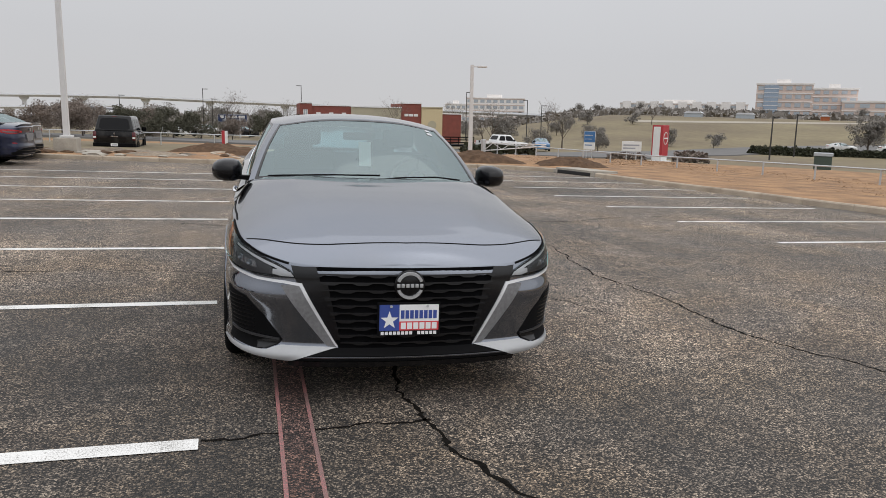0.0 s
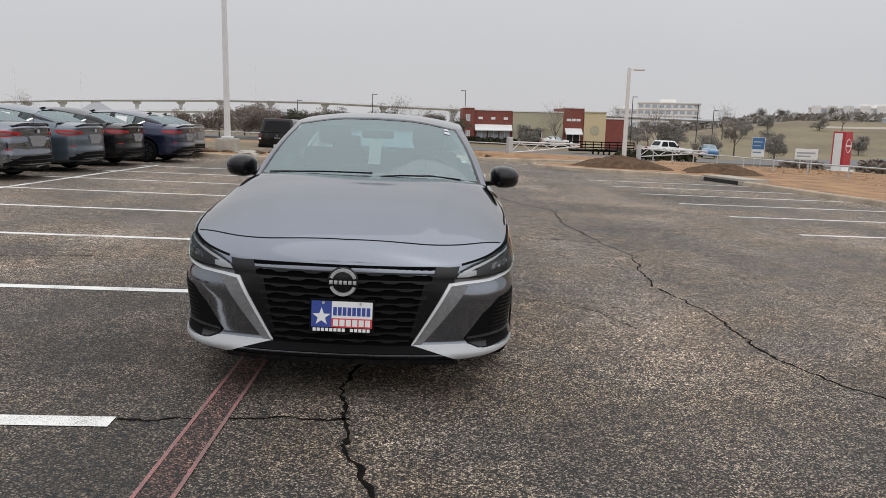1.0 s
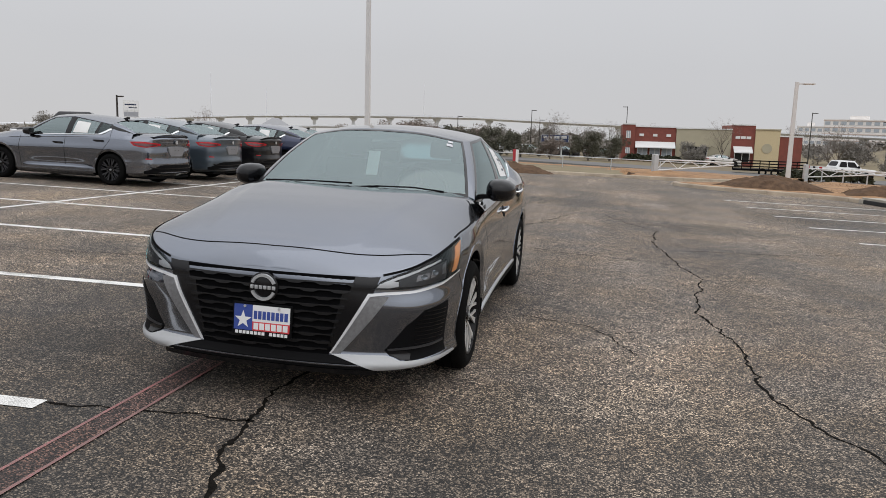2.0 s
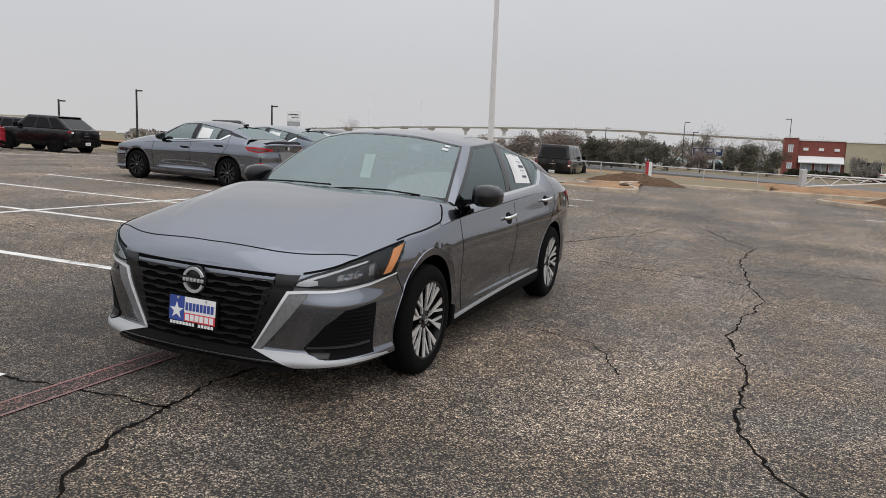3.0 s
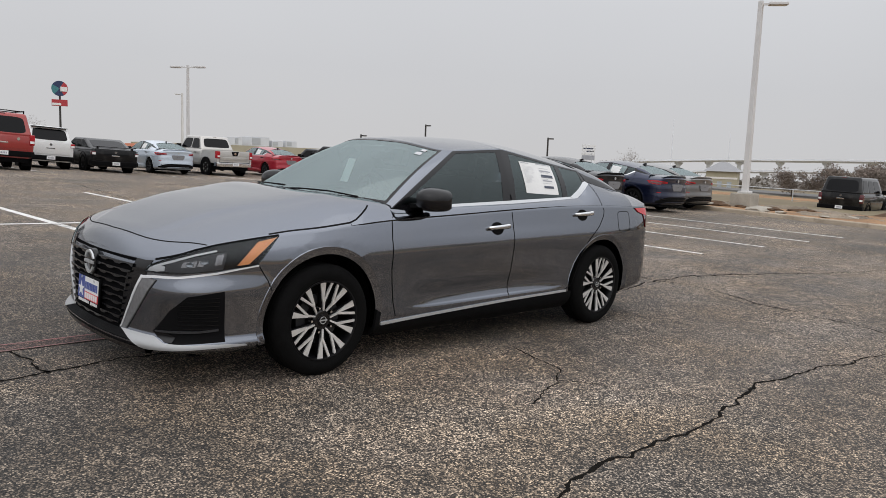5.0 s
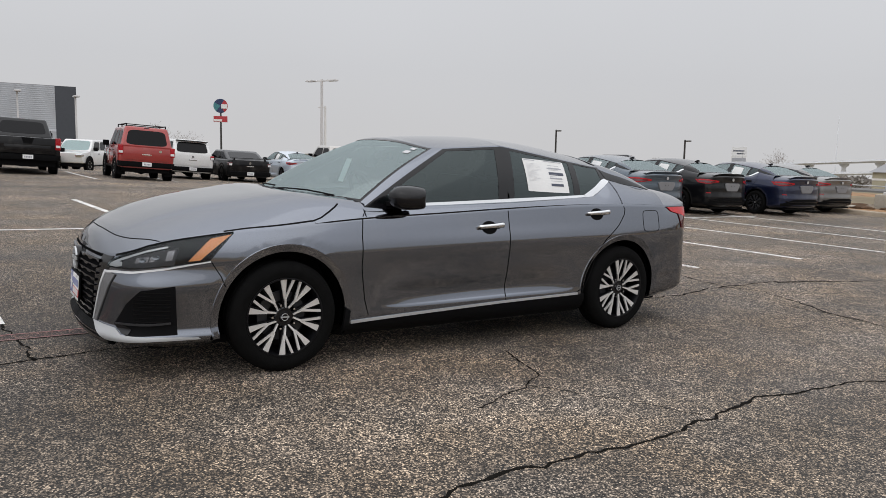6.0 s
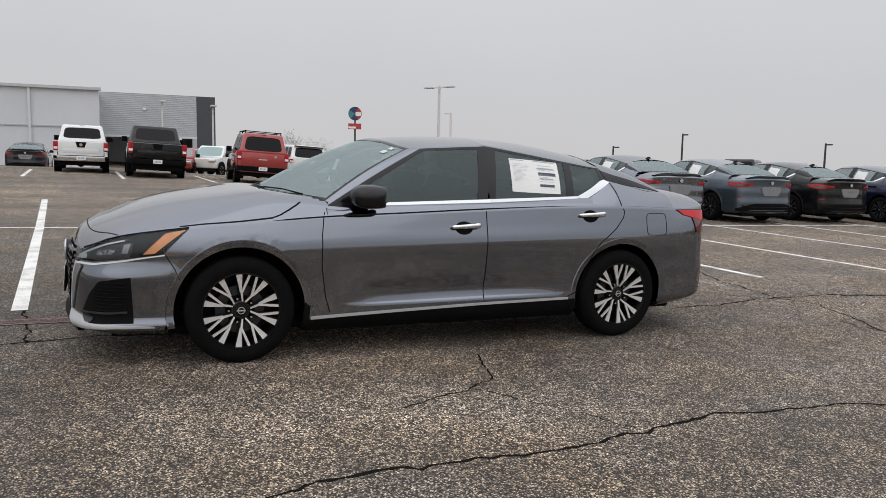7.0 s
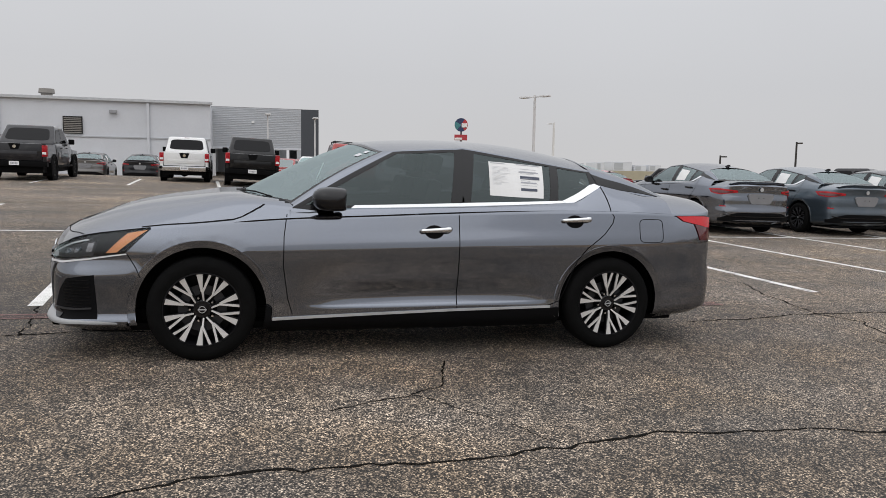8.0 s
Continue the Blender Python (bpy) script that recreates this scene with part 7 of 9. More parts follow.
v = tall_vehicle("sport_utility", "dark grey sport utility behind the far stalls", FAR, PAINTS["charcoal"], W=1.88, H=1.70, wb=2.7, belt=1.10, base=(-1.1, 2.15), roof=(-0.4, 1.85), tail=2.2, nose=-2.2, tail_box=(0.88, 1.05))
v.matrix_basis = pose(-40.5, 27.5, -0.75, 0, 0, -80)
v = tall_vehicle("sport_utility", "white sport utility behind the red one", FAR, PAINTS["white"], W=1.85, H=1.66, wb=2.7, belt=1.08, base=(-1.1, 2.15), roof=(-0.4, 1.85), tail=2.2, nose=-2.2, tail_box=(0.88, 1.05), sill_z=0.36)
v.matrix_basis = pose(-39.5, 3.4, -0.55, 0, 0, 60)
v = tall_vehicle("hatchback", "small red hatchback near the building", FAR, PAINTS["brick"], W=1.75, H=1.5, wb=2.5, hood_z=0.95, belt=1.0, base=(-1.1, 1.85), roof=(-0.3, 1.5), tail=1.95, nose=-2.1, tail_box=(0.8, 1.0), sill_z=0.33, rad=0.33)
v.matrix_basis = pose(-39.0, 1.55, -0.55, 0, 0, 75)


# ---- verges, kerbs ----
BRICK = material("red_brick", (0.22, 0.065, 0.05), 0.85, vary=0.25, scale=2.0, bump=0.4, bump_scale=12)
STUCCO = material("beige_stucco", (0.42, 0.38, 0.28), 0.9, vary=0.10, scale=1.0, bump=0.2, bump_scale=30)
CREAM = material("cream_panel", (0.58, 0.48, 0.30), 0.8, vary=0.08)
# distant facades: the haze is mixed into these light stone and brick colours
HAZED_STONE = material("hazed_limestone", (0.80, 0.77, 0.74), 0.9, vary=0.08, scale=0.2)
ROSE_BRICK = material("rose_brick", (0.62, 0.50, 0.44), 0.9, vary=0.10, scale=0.2)
WINDOW_PALE = material("distant_window_glass", (0.42, 0.46, 0.50), 0.2, vary=0.2)
METAL_SIDING = material("light_grey_metal_siding", (0.60, 0.615, 0.645), 0.55, vary=0.06, scale=0.7, bump=0.05, bump_scale=8)
METAL_DARKER = material("mid_grey_corrugated_metal", (0.42, 0.435, 0.455), 0.5, vary=0.08, scale=0.5)
SLATE_PANEL = material("dark_slate_cladding", (0.055, 0.060, 0.070), 0.5, vary=0.10)
LOUVRE_GREY = material("brown_grey_louvre", (0.24, 0.225, 0.205), 0.6, vary=0.15)
GALV = material("galvanised_steel", (0.50, 0.51, 0.52), 0.45, metal=0.4, vary=0.12, scale=5)
POLE_WHITE = material("off_white_pole_paint", (0.62, 0.61, 0.60), 0.5, vary=0.08, scale=3)
POLE_DARK = material("bronze_pole_paint", (0.03, 0.028, 0.026), 0.5, vary=0.2)
SIGN_RED = material("red_sign_panel", (0.42, 0.035, 0.045), 0.4, vary=0.08)
SIGN_WHITE = material("white_sign_panel", (0.74, 0.74, 0.73), 0.45, vary=0.05)
SIGN_BLUE = material("blue_sign_panel", (0.05, 0.16, 0.36), 0.4, vary=0.08)
SIGN_NAVY = material("navy_sign_panel", (0.02, 0.035, 0.10), 0.4, vary=0.1)
# far concrete: base colour raised to stand in for distance haze
HAZED_CONC = material("hazed_concrete", (0.80, 0.82, 0.86), 0.9, vary=0.06, scale=0.05)
BARK = material("grey_brown_bark", (0.095, 0.075, 0.060), 0.95, vary=0.3, scale=6, bump=0.5, bump_scale=40)
EVERGREEN = material("dull_evergreen_leaves", (0.066, 0.068, 0.048), 0.9, vary=0.45, scale=2.5, spec=0.2, tint=(0.100, 0.096, 0.070))
BRUSH = material("leafless_brush", (0.205, 0.168, 0.142), 0.95, vary=0.35, scale=1.5)
ROOF_GREY = material("grey_roof_sheet", (0.30, 0.30, 0.31), 0.7, vary=0.1)
DARK_OPENING = material("unlit_interior", (0.02, 0.02, 0.02), 0.9, vary=0.3)
ORANGE_ROOF = material("orange_tile", (0.36, 0.10, 0.035), 0.7, vary=0.15)
HEDGE = material("dark_hedge", (0.035, 0.038, 0.018), 0.9, vary=0.4, scale=4)
ASPHALT_FAR = material("road_asphalt", (0.13, 0.125, 0.12), 0.9, vary=0.2, scale=0.3)
LAMP_DIFFUSER = material("lamp_head_glass", (0.55, 0.55, 0.52), 0.3)
RED_DOT, YELLOW_DOT, TEAL_DOT = SIGN_RED, material("yellow_sign_panel", (0.55, 0.38, 0.05), 0.5), material("teal_sign_panel", (0.05, 0.20, 0.22), 0.5)


def rounded_path(pts, steps=6):
    """Smooth a control polygon."""
    out = []
    n = len(pts)
    for i in range(n - 1):
        p0, p1, p2, p3 = pts[max(0, i - 1)], pts[i], pts[i + 1], pts[min(n - 1, i + 2)]
        for k in range(steps):
            s = k / steps
            out.append(tuple(0.5 * ((2 * p1[c]) + (-p0[c] + p2[c]) * s + (2 * p0[c] - 5 * p1[c] + 4 * p2[c] - p3[c]) * s * s + (-p0[c] + 3 * p1[c] - 3 * p2[c] + p3[c]) * s ** 3) for c in range(2)))
    out.append(pts[-1])
    return out


def verge(name, front, back, mounds, mat, label, inward=0.18):
    """Raised grass behind a kerb line; mounds: (x, y, radius, height, stretch)."""
    n = len(front)
    m = 26
    rows = []
    for i in range(n):
        a = Vector((*front[i], 0))
        j = i / (n - 1) * (len(back) - 1)
        b0, b1 = back[int(j)], back[min(len(back) - 1, int(j) + 1)]
        b = Vector((b0[0] + (b1[0] - b0[0]) * (j % 1), b0[1] + (b1[1] - b0[1]) * (j % 1), 0))
        row = []
        for k in range(m + 1):
            s = (k / m) ** 1.7
            p = a.lerp(b, s)
            if k == 0:
                p = a + (b - a).normalized() * inward
            z = 0.125 + 0.04 * noise.noise((p.x * 0.4, p.y * 0.4, 2)) * min(1, s * 8) + 0.02 * noise.noise((p.x * 2.3, p.y * 2.3, 5)) * min(1, s * 8)
            z += (land_height(p.x, p.y) - 0.10) * s - (0.60 * smoothstep((p.y - 25.5) / 5) * (1 - s) if p.x < 3 else 0)
            for x, y, r, h, st in mounds:
                d = math.hypot((p.x - x) / st, p.y - y) / r
                if d < 1:
                    z += h * (1 - d * d) ** 2 * (1 + 0.5 * noise.noise((p.x * 1.7, p.y * 1.7, 9)))
            row.append(Vector((p.x, p.y, z)))
        rows.append(row)
    bm = bmesh.new()
    grid_faces(bm, rows)
    bmesh.ops.recalc_face_normals(bm, faces=bm.faces[:])
    if sum(f.normal.z for f in bm.faces) < 0:
        bmesh.ops.reverse_faces(bm, faces=bm.faces[:])
    return setting(name, bm, mat, label, "grass verge", 60)


def kerb(name, pts, width=0.16, height=0.14, side=1):
    """Concrete kerb stones laid end to end along a line, joints open."""
    hold = thing(name, "weathered concrete kerb edging the car park", "kerb", kind="structure")
    acc, seg = 0.0, [Vector((*pts[0], 0))]
    runs = []
    for a, b in zip(pts, pts[1:]):
        L = math.hypot(b[0] - a[0], b[1] - a[1])
        acc += L
        seg.append(Vector((*b, 0)))
        if acc > 1.2:
            runs.append(seg)
            seg, acc = [Vector((*b, 0))], 0.0
    if len(seg) > 1:
        runs.append(seg)
    for run in runs:
        rows = [[] for _ in range(5)]
        for k, p in enumerate(run):
            a, b = run[max(0, k - 1)], run[min(len(run) - 1, k + 1)]
            d = (b - a).normalized()
            q = p + (d * 0.006 if k == 0 else (-d * 0.006 if k == len(run) - 1 else Vector()))
            s = Vector((-d.y, d.x, 0)) * side
            for row, (o, z) in zip(rows, ((0, -0.05), (0.01, height - 0.03), (0.035, height), (width, height), (width, -0.05))):
                row.append(q + s * o + Vector((0, 0, z + lot_height(q.x, q.y))))
        bm = bmesh.new()
        grid_faces(bm, rows, flip=side > 0)
        for ends in (0, -1):
            bm.faces.new([v for v in (bm.verts[:][r * len(run) + (0 if ends == 0 else len(run) - 1)] for r in range(5))])
        bmesh.ops.recalc_face_normals(bm, faces=bm.faces[:])
        part("kerb_stone", bm, KERB, hold)
    return hold


NORTH = rounded_path([(-34, 24.5), (-20, 23.0), (-14, 22.0), (-9, 20.7), (-5, 20.0), (-2.0, 19.8), (-1.2, 20.6), (-1.5, 22.4), (-2.4, 25.0), (-2.2, 26.8), (-0.4, 27.7), (2.0, 28.2), (4.9, 29.1), (8.0, 31.0), (11.0, 35.0)])
EAST = rounded_path([(12.0, 33.5), (8.0, 28.5), (5.4, 26.2), (4.5, 24.6), (5.1, 23.3), (6.7, 22.2), (8.8, 21.6), (9.95, 20.2), (10.35, 18.0), (10.8, 14.5), (11.3, 11.4), (11.6, 8.7), (11.9, 7.0), (12.4, 2.0), (13.2, -6.0), (15, -20), (18, -45)])
verge("verge_north", NORTH, [(-42, 60), (-26, 62), (-12, 62), (2, 62), (14, 60), (17, 52)], [(-2.6, 28.6, 2.2, 0.36, 1.6), (1.0, 30.0, 2.0, 0.30, 1.7), (4.8, 31.6, 1.6, 0.22, 1.6), (-6.0, 22.6, 1.8, 0.05, 1.8), (-3.2, 22.2, 1.2, 0.08, 1.2)], STRAW, "dormant straw-coloured grass verge with low earth mounds")
verge("verge_east", EAST, [(17, 46), (26, 46), (37, 41), (45, 33), (54, 18), (66, 0), (80, -45)], [(8.0, 24.4, 1.5, 0.25, 1.5), (11.5, 23.0, 1.4, 0.22, 1.4), (8.6, 27.0, 1.2, 0.25, 1.3)], STRAW, "dormant straw-coloured grass verge beside the stalls")
kerb("kerb_north", NORTH, side=1)
kerb("kerb_east", EAST, side=1)


def soil_patch(x, y, r, h, st, seed, mat=SOIL, label="low heap of brown soil and dead grass on the verge"):
    """Turned earth heaped on the verge."""
    rng = random.Random(seed)
    bm = bmesh.new()
    rows = []
    for i in range(23):
        row = []
        for k in range(61):
            a = 2 * math.pi * k / 60
            q = i / 22
            rr = r * q * (1 + 0.22 * noise.noise((math.cos(a) * 1.6, math.sin(a) * 1.6, seed)))
            px, py = x + rr * math.cos(a) * st, y + rr * math.sin(a)
            z = (0.10 if py < 26 or px > 3 else -0.35 * smoothstep((py - 26) / 4)) + h * (1 - q * q) ** 1.5 + 0.16 * (1 - q) * noise.noise((px * 2.2, py * 2.2, seed)) + 0.09 * (1 - q) * noise.noise((px * 6, py * 6, seed)) - 0.14 * q ** 5
            row.append(Vector((px, py, z)))
        rows.append(row)
    grid_faces(bm, rows, flip=True)
    bmesh.ops.remove_doubles(bm, verts=bm.verts[:], dist=0.002)
    ob = part("earth_mound", bm, mat, None, "", 60)
    return tagged(ob, label, "mound", "earth mounds")


for k, (x, y, r, h, st) in enumerate([(-2.4, 28.2, 1.8, 0.58, 1.8), (1.2, 29.9, 1.3, 0.30, 2.2), (8.0, 24.2, 1.25, 0.46, 1.9), (11.5, 22.8, 1.2, 0.40, 1.6), (8.8, 26.6, 0.8, 0.40, 1.4)]):
    soil_patch(x, y, r, h, st, 30 + k)
for k, (x, y, r, h, st) in enumerate([(-7.6, 22.6, 1.35, 0.11, 1.8), (-3.9, 22.0, 1.35, 0.10, 1.5), (-5.8, 24.6, 1.2, 0.09, 2.2)]):
    soil_patch(x, y, r, h, st, 50 + k, SILT, "washed-out grey-brown silt behind the kerb")


def rubble():
    """Washed-out silt and broken concrete behind the north kerb."""
    rng = random.Random(12)
    for k in range(26):
        bm = bmesh.new()
        x, y = rng.uniform(-8.5, -1.8), rng.uniform(20.5, 23.6)
        r = rng.uniform(0.08, 0.32)
        bmesh.ops.create_icosphere(bm, subdivisions=2, radius=1.0)
        for v in bm.verts:
            v.co *= 1 + 0.35 * noise.noise(v.co * 1.5 + Vector((k, 0, 0)))
            v.co = Vector((v.co.x * r * 1.5, v.co.y * r, v.co.z * r * 0.35))
        ob = part("rubble_lump", bm, CONCRETE if k % 2 else SOIL, None, "", 30)
        ob.matrix_basis = pose(x, y, 0.16, 0, 0, rng.uniform(0, 180))
        tagged(ob, "lump of broken concrete and silt on the verge", "rubble", "rubble on the verge")


rubble()


def grass_tufts():
    """Dead grass blades over both verges."""
    rng = random.Random(8)
    vs, fs = [], []
    spots = []
    while len(spots) < 16000:
        x, y = rng.uniform(-14, 22), rng.uniform(7, 36)
        north = y > 29.5 + 0.2 * x if x > -1 else (y > 21.5 and x < -2.5) or y > 28.5
        east = (x > 12.2 and y < 34) or (x > 8 and 22 < y < 28)
        if north or east:
            spots.append((x, y))
    for x, y in spots:
        h, a = rng.uniform(-0.01, 0.025), rng.uniform(0, math.pi)
        dx, dy = 0.030 * math.cos(a), 0.030 * math.sin(a)
        lx, ly = rng.uniform(-0.32, 0.32), rng.uniform(-0.32, 0.32)
        n = len(vs)
        g = -0.55 * smoothstep((y - 25.5) / 5) if x < 3 else 0.0
        vs += [(x - dx, y - dy, g + 0.06), (x + dx, y + dy, g + 0.06), (x + lx, y + ly, g + 0.115 + h)]
        fs.append((n, n + 1, n + 2))
    me = bpy.data.meshes.new("grass_blades")
    me.from_pydata(vs, [], fs)
    me.materials.append(BLADES)
    tagged(new("grass_blades", me), "sparse dead grass blades over the verges", "grass", "", "stuff")


grass_tufts()


def drain_inlet():
    d = thing("storm_drain", "concrete storm drain inlet with a dark slot in the kerb", "drain")
    d.matrix_basis = pose(10.15, 19.1, 0, 0, 0, -78)
    for nm, lo, hi, mat in (("cover_slab", (-1.15, -0.02, 0.12), (1.15, 1.0, 0.20), CONCRETE), ("throat", (-1.0, -0.06, 0.005), (1.0, 0.02, 0.125), DARK_OPENING), ("end_block", (-1.25, -0.06, 0.0), (-1.0, 0.9, 0.14), CONCRETE), ("end_block", (1.0, -0.06, 0.0), (1.25, 0.9, 0.14), CONCRETE)):
        bm = bmesh.new()
        box(bm, lo, hi, 0.012)
        part(nm, bm, mat, d)


drain_inlet()


# ---- lamp posts, signs, fences ----
def upright(x, y, z=0.0, rz=0.0):
    """A true vertical pose: the car park itself slopes."""
    return Matrix.Translation((x, y, z)) @ TILT3 @ Matrix.Rotation(radians(rz), 4, "Z")


def lamp_post(x, y, z, h, arms, mat, rz=0.0, r=0.085, base=False, label="tall off-white square lamp post with a flat lamp head", arm=0.5, head_len=0.62):
    ob = thing("lamp_post", label, "lamp post", "lamp posts", upright(x, y, z, rz))
    b = 0.0
    if base:
        bm = bmesh.new()
        box(bm, (-0.37, -0.37, -0.25), (0.37, 0.37, 0.50), 0.05)
        part("concrete_base", bm, CONCRETE, ob, "square stained concrete footing", 40)
        bm = bmesh.new()
        box(bm, (-0.19, -0.19, 0.50), (0.19, 0.19, 0.58), 0.02)
        part("base_cover", bm, mat, ob)
        b = 0.50
    bm = bmesh.new()
    prism(bm, [(-r, -r), (r, -r), (r, r), (-r, r)], b, h, "z")
    for v in bm.verts:
        if v.co.z > b + 0.1:
            v.co.x *= 0.72
            v.co.y *= 0.72
    part("pole", bm, mat, ob)
    for a in arms:
        c, s = math.cos(radians(a)), math.sin(radians(a))
        m = Matrix.Rotation(radians(a), 4, "Z")
        bm = bmesh.new()
        box(bm, (0.0, -0.03, h - 0.14), (arm * 0.6, 0.03, h - 0.07), 0.008, m)
        part("arm", bm, mat, ob)
        bm = bmesh.new()
        box(bm, (arm * 0.5, -0.27 * head_len, h - 0.14), (arm * 0.5 + head_len, 0.27 * head_len, h - 0.05), 0.02, m)
        head = part("lamp_head", bm, mat, ob)
        bm = bmesh.new()
        box(bm, (arm * 0.5 + 0.06, -0.21 * head_len, h - 0.148), (arm * 0.5 + head_len - 0.06, 0.21 * head_len, h - 0.138), 0.0, m)
        part("lamp_glass", bm, LAMP_DIFFUSER, head)
    return ob


lamp_post(-7.08, 22.25, 0.12, 7.05, (35,), POLE_WHITE, base=True, r=0.095)
lamp_post(12.7, 42.2, -0.05, 5.65, (0,), POLE_WHITE, r=0.12, base=False, label="off-white lamp post with one flat lamp head", arm=0.7)
lamp_post(-36.8, 16.1, -0.9, 6.15, (30, 210), POLE_WHITE, r=0.08, label="pale twin-headed lamp post beyond the far stalls", arm=0.9)
lamp_post(-75.0, 34.0, -1.0, 6.8, (210,), POLE_WHITE, r=0.12, label="slim pale lamp post in the distance")
for x, y, h in ((-44.5, 0.9, 4.7), (-44.5, 3.9, 4.6)):
    lamp_post(x, y, -0.95, h, (0,), POLE_WHITE, r=0.06, label="short white lamp post before the service building", arm=0.1)
for x, y, z, h, a in ((-39.4, 37.0, -0.6, 4.0, 0), (-42.7, 33.2, -0.6, 2.9, 90), (-32.2, 43.3, -0.6, 3.6, 0), (30.7, 109.8, 0.0, 7.4, 0), (39.7, 106.9, 0.0, 6.5, 180), (41.8, 106.2, 0.0, 5.8, 0), (-8.8, 113.7, 0.0, 6.1, 0), (-7.5, 113.8, 0.0, 4.7, 0),
                      (5.6, 113.8, 0.0, 7.3, 180), (-20.2, 112.4, 0.0, 4.6, 0), (50, 62, -0.3, 4.4, 0), (56, 66, 0.0, 4.6, 0)):
    lamp_post(x, y, z, h, (a,), POLE_DARK, r=0.06, label="slim dark bronze lamp post in the distance", arm=0.2, head_len=0.40 if math.hypot(x, y) < 70 else 0.62)


def mast(x, y, h):
    ob = thing("radio_mast", "thin grey radio mast far beyond the trees", "mast", "masts", upright(x, y, 0))
    bm = bmesh.new()
    tube(bm, (0, 0, 0), (0, 0, h), 0.28, 0.10, 6)
    part("mast_pole", bm, HAZED_CONC, ob)


mast(-76, 330, 24)
mast(-158, 290, 22)
mast(-140, 305, 17)


def marker_post(x, y):
    ob = thing("marker_post", "square red and white marker post on the verge", "post", "", upright(x, y, -0.05))
    for nm, lo, hi, mat in (("red_side", (-0.14, -0.09, 0.25), (0.0, 0.09, 1.0), SIGN_RED), ("white_side", (0.0, -0.095, 0.0), (0.12, 0.095, 0.98), SIGN_WHITE)):
        bm = bmesh.new()
        box(bm, lo, hi, 0.01)
        part(nm, bm, mat, ob)


marker_post(-2.28, 31.1)


def pylon_sign():
    ob = thing("pylon_sign", "red pylon sign with a white face, ring emblem and white plinth", "sign", "", upright(32.2, 52.5, land_height(32.2, 52.5) - 0.05, -58) @ Matrix.Scale(1.36, 4))
    for nm, lo, hi, mat in (("plinth", (-0.55, -0.55, -0.1), (0.55, 0.55, 0.12), SIGN_WHITE), ("white_base", (-0.33, -0.36, 0.12), (0.33, 0.36, 0.42), SIGN_WHITE), ("red_body", (-0.36, -0.38, 0.42), (0.36, 0.38, 2.3), SIGN_RED), ("white_face", (-0.27, -0.405, 0.12), (0.20, -0.382, 2.2), SIGN_WHITE)):
        bm = bmesh.new()
        box(bm, lo, hi, 0.015)
        part(nm, bm, mat, ob)
    bm = bmesh.new()
    for k in range(28):
        a0, a1 = 2 * math.pi * k / 28, 2 * math.pi * (k + 1) / 28
        tube(bm, (0.37, 0.26 * math.cos(a0), 1.50 + 0.36 * math.sin(a0)), (0.37, 0.26 * math.cos(a1), 1.50 + 0.36 * math.sin(a1)), 0.022, 0.022, 6, False)
    box(bm, (0.365, -0.28, 1.46), (0.385, 0.28, 1.54))
    part("ring_emblem", bm, SIGN_WHITE, ob, "plain white ring and bar", 50)


pylon_sign()


def board_sign(name, x, y, z, w, h, leg, panels, label, rz=0.0, legs=2):
    """Flat board on posts; panels: (x0, x1, z0, z1, material) as fractions of the board."""
    ob = thing(name, label, "sign", "", upright(x, y, z, rz))
    bm = bmesh.new()
    box(bm, (-w / 2, -0.06, leg), (w / 2, 0.06, leg + h), 0.01)
    part("board", bm, SIGN_WHITE, ob)
    for k in range(legs):
        px = -w / 2 + w * (k + 0.5) / legs
        bm = bmesh.new()
        tube(bm, (px, 0.0, -0.5), (px, 0.0, leg + h * 0.5), max(0.03, w * 0.03), None, 8)
        part("sign_post", bm, GALV, ob)
    for x0, x1, z0, z1, mat in panels:
        bm = bmesh.new()
        box(bm, (-w / 2 + w * x0, -0.075, leg + h * z0), (-w / 2 + w * x1, -0.058, leg + h * z1))
        part("sign_panel", bm, mat, ob)
    return ob


board_sign("direction_sign", 24.1, 48.8, -0.4, 0.85, 1.40, 0.75, [(0.02, 0.98, 0.40, 0.99, SIGN_BLUE), (0.1, 0.8, 0.75, 0.80, SIGN_WHITE), (0.1, 0.7, 0.55, 0.60, SIGN_WHITE), (0.1, 0.75, 0.22, 0.27, SIGN_BLUE)], "blue and white direction sign on two posts", -30)
board_sign("site_banner", 26.9, 47.3, -0.1, 1.45, 0.75, 0.45, [(0.08, 0.9, 0.55, 0.7, PRINT_GREY), (0.08, 0.7, 0.25, 0.38, PRINT_GREY)], "white banner on low posts with grey bars", -30)
board_sign("roadside_sign", -92.5, 135.5, -1.0, 2.9, 3.4, 2.6, [(0.05, 0.95, 0.42, 0.95, PLATE_WHITE), (0.1, 0.85, 0.72, 0.80, SIGN_NAVY), (0.35, 0.9, 0.55, 0.63, SIGN_NAVY), (0.03, 0.97, 0.05, 0.33, PRINT_GREY)], "tall roadside board sign with two panels", 34)
board_sign("restaurant_sign", -4.0, 95.0, -0.4, 3.6, 0.95, 1.75, [(0.01, 0.99, 0.02, 0.98, SIGN_NAVY), (0.08, 0.2, 0.5, 0.85, SIGN_WHITE), (0.24, 0.4, 0.5, 0.85, SIGN_WHITE), (0.46, 0.66, 0.5, 0.85, SIGN_WHITE), (0.7, 0.92, 0.5, 0.85, SIGN_WHITE), (0.15, 0.85, 0.15, 0.35, PRINT_GREY)], "dark blue roadside sign with white bars", 0, 2)


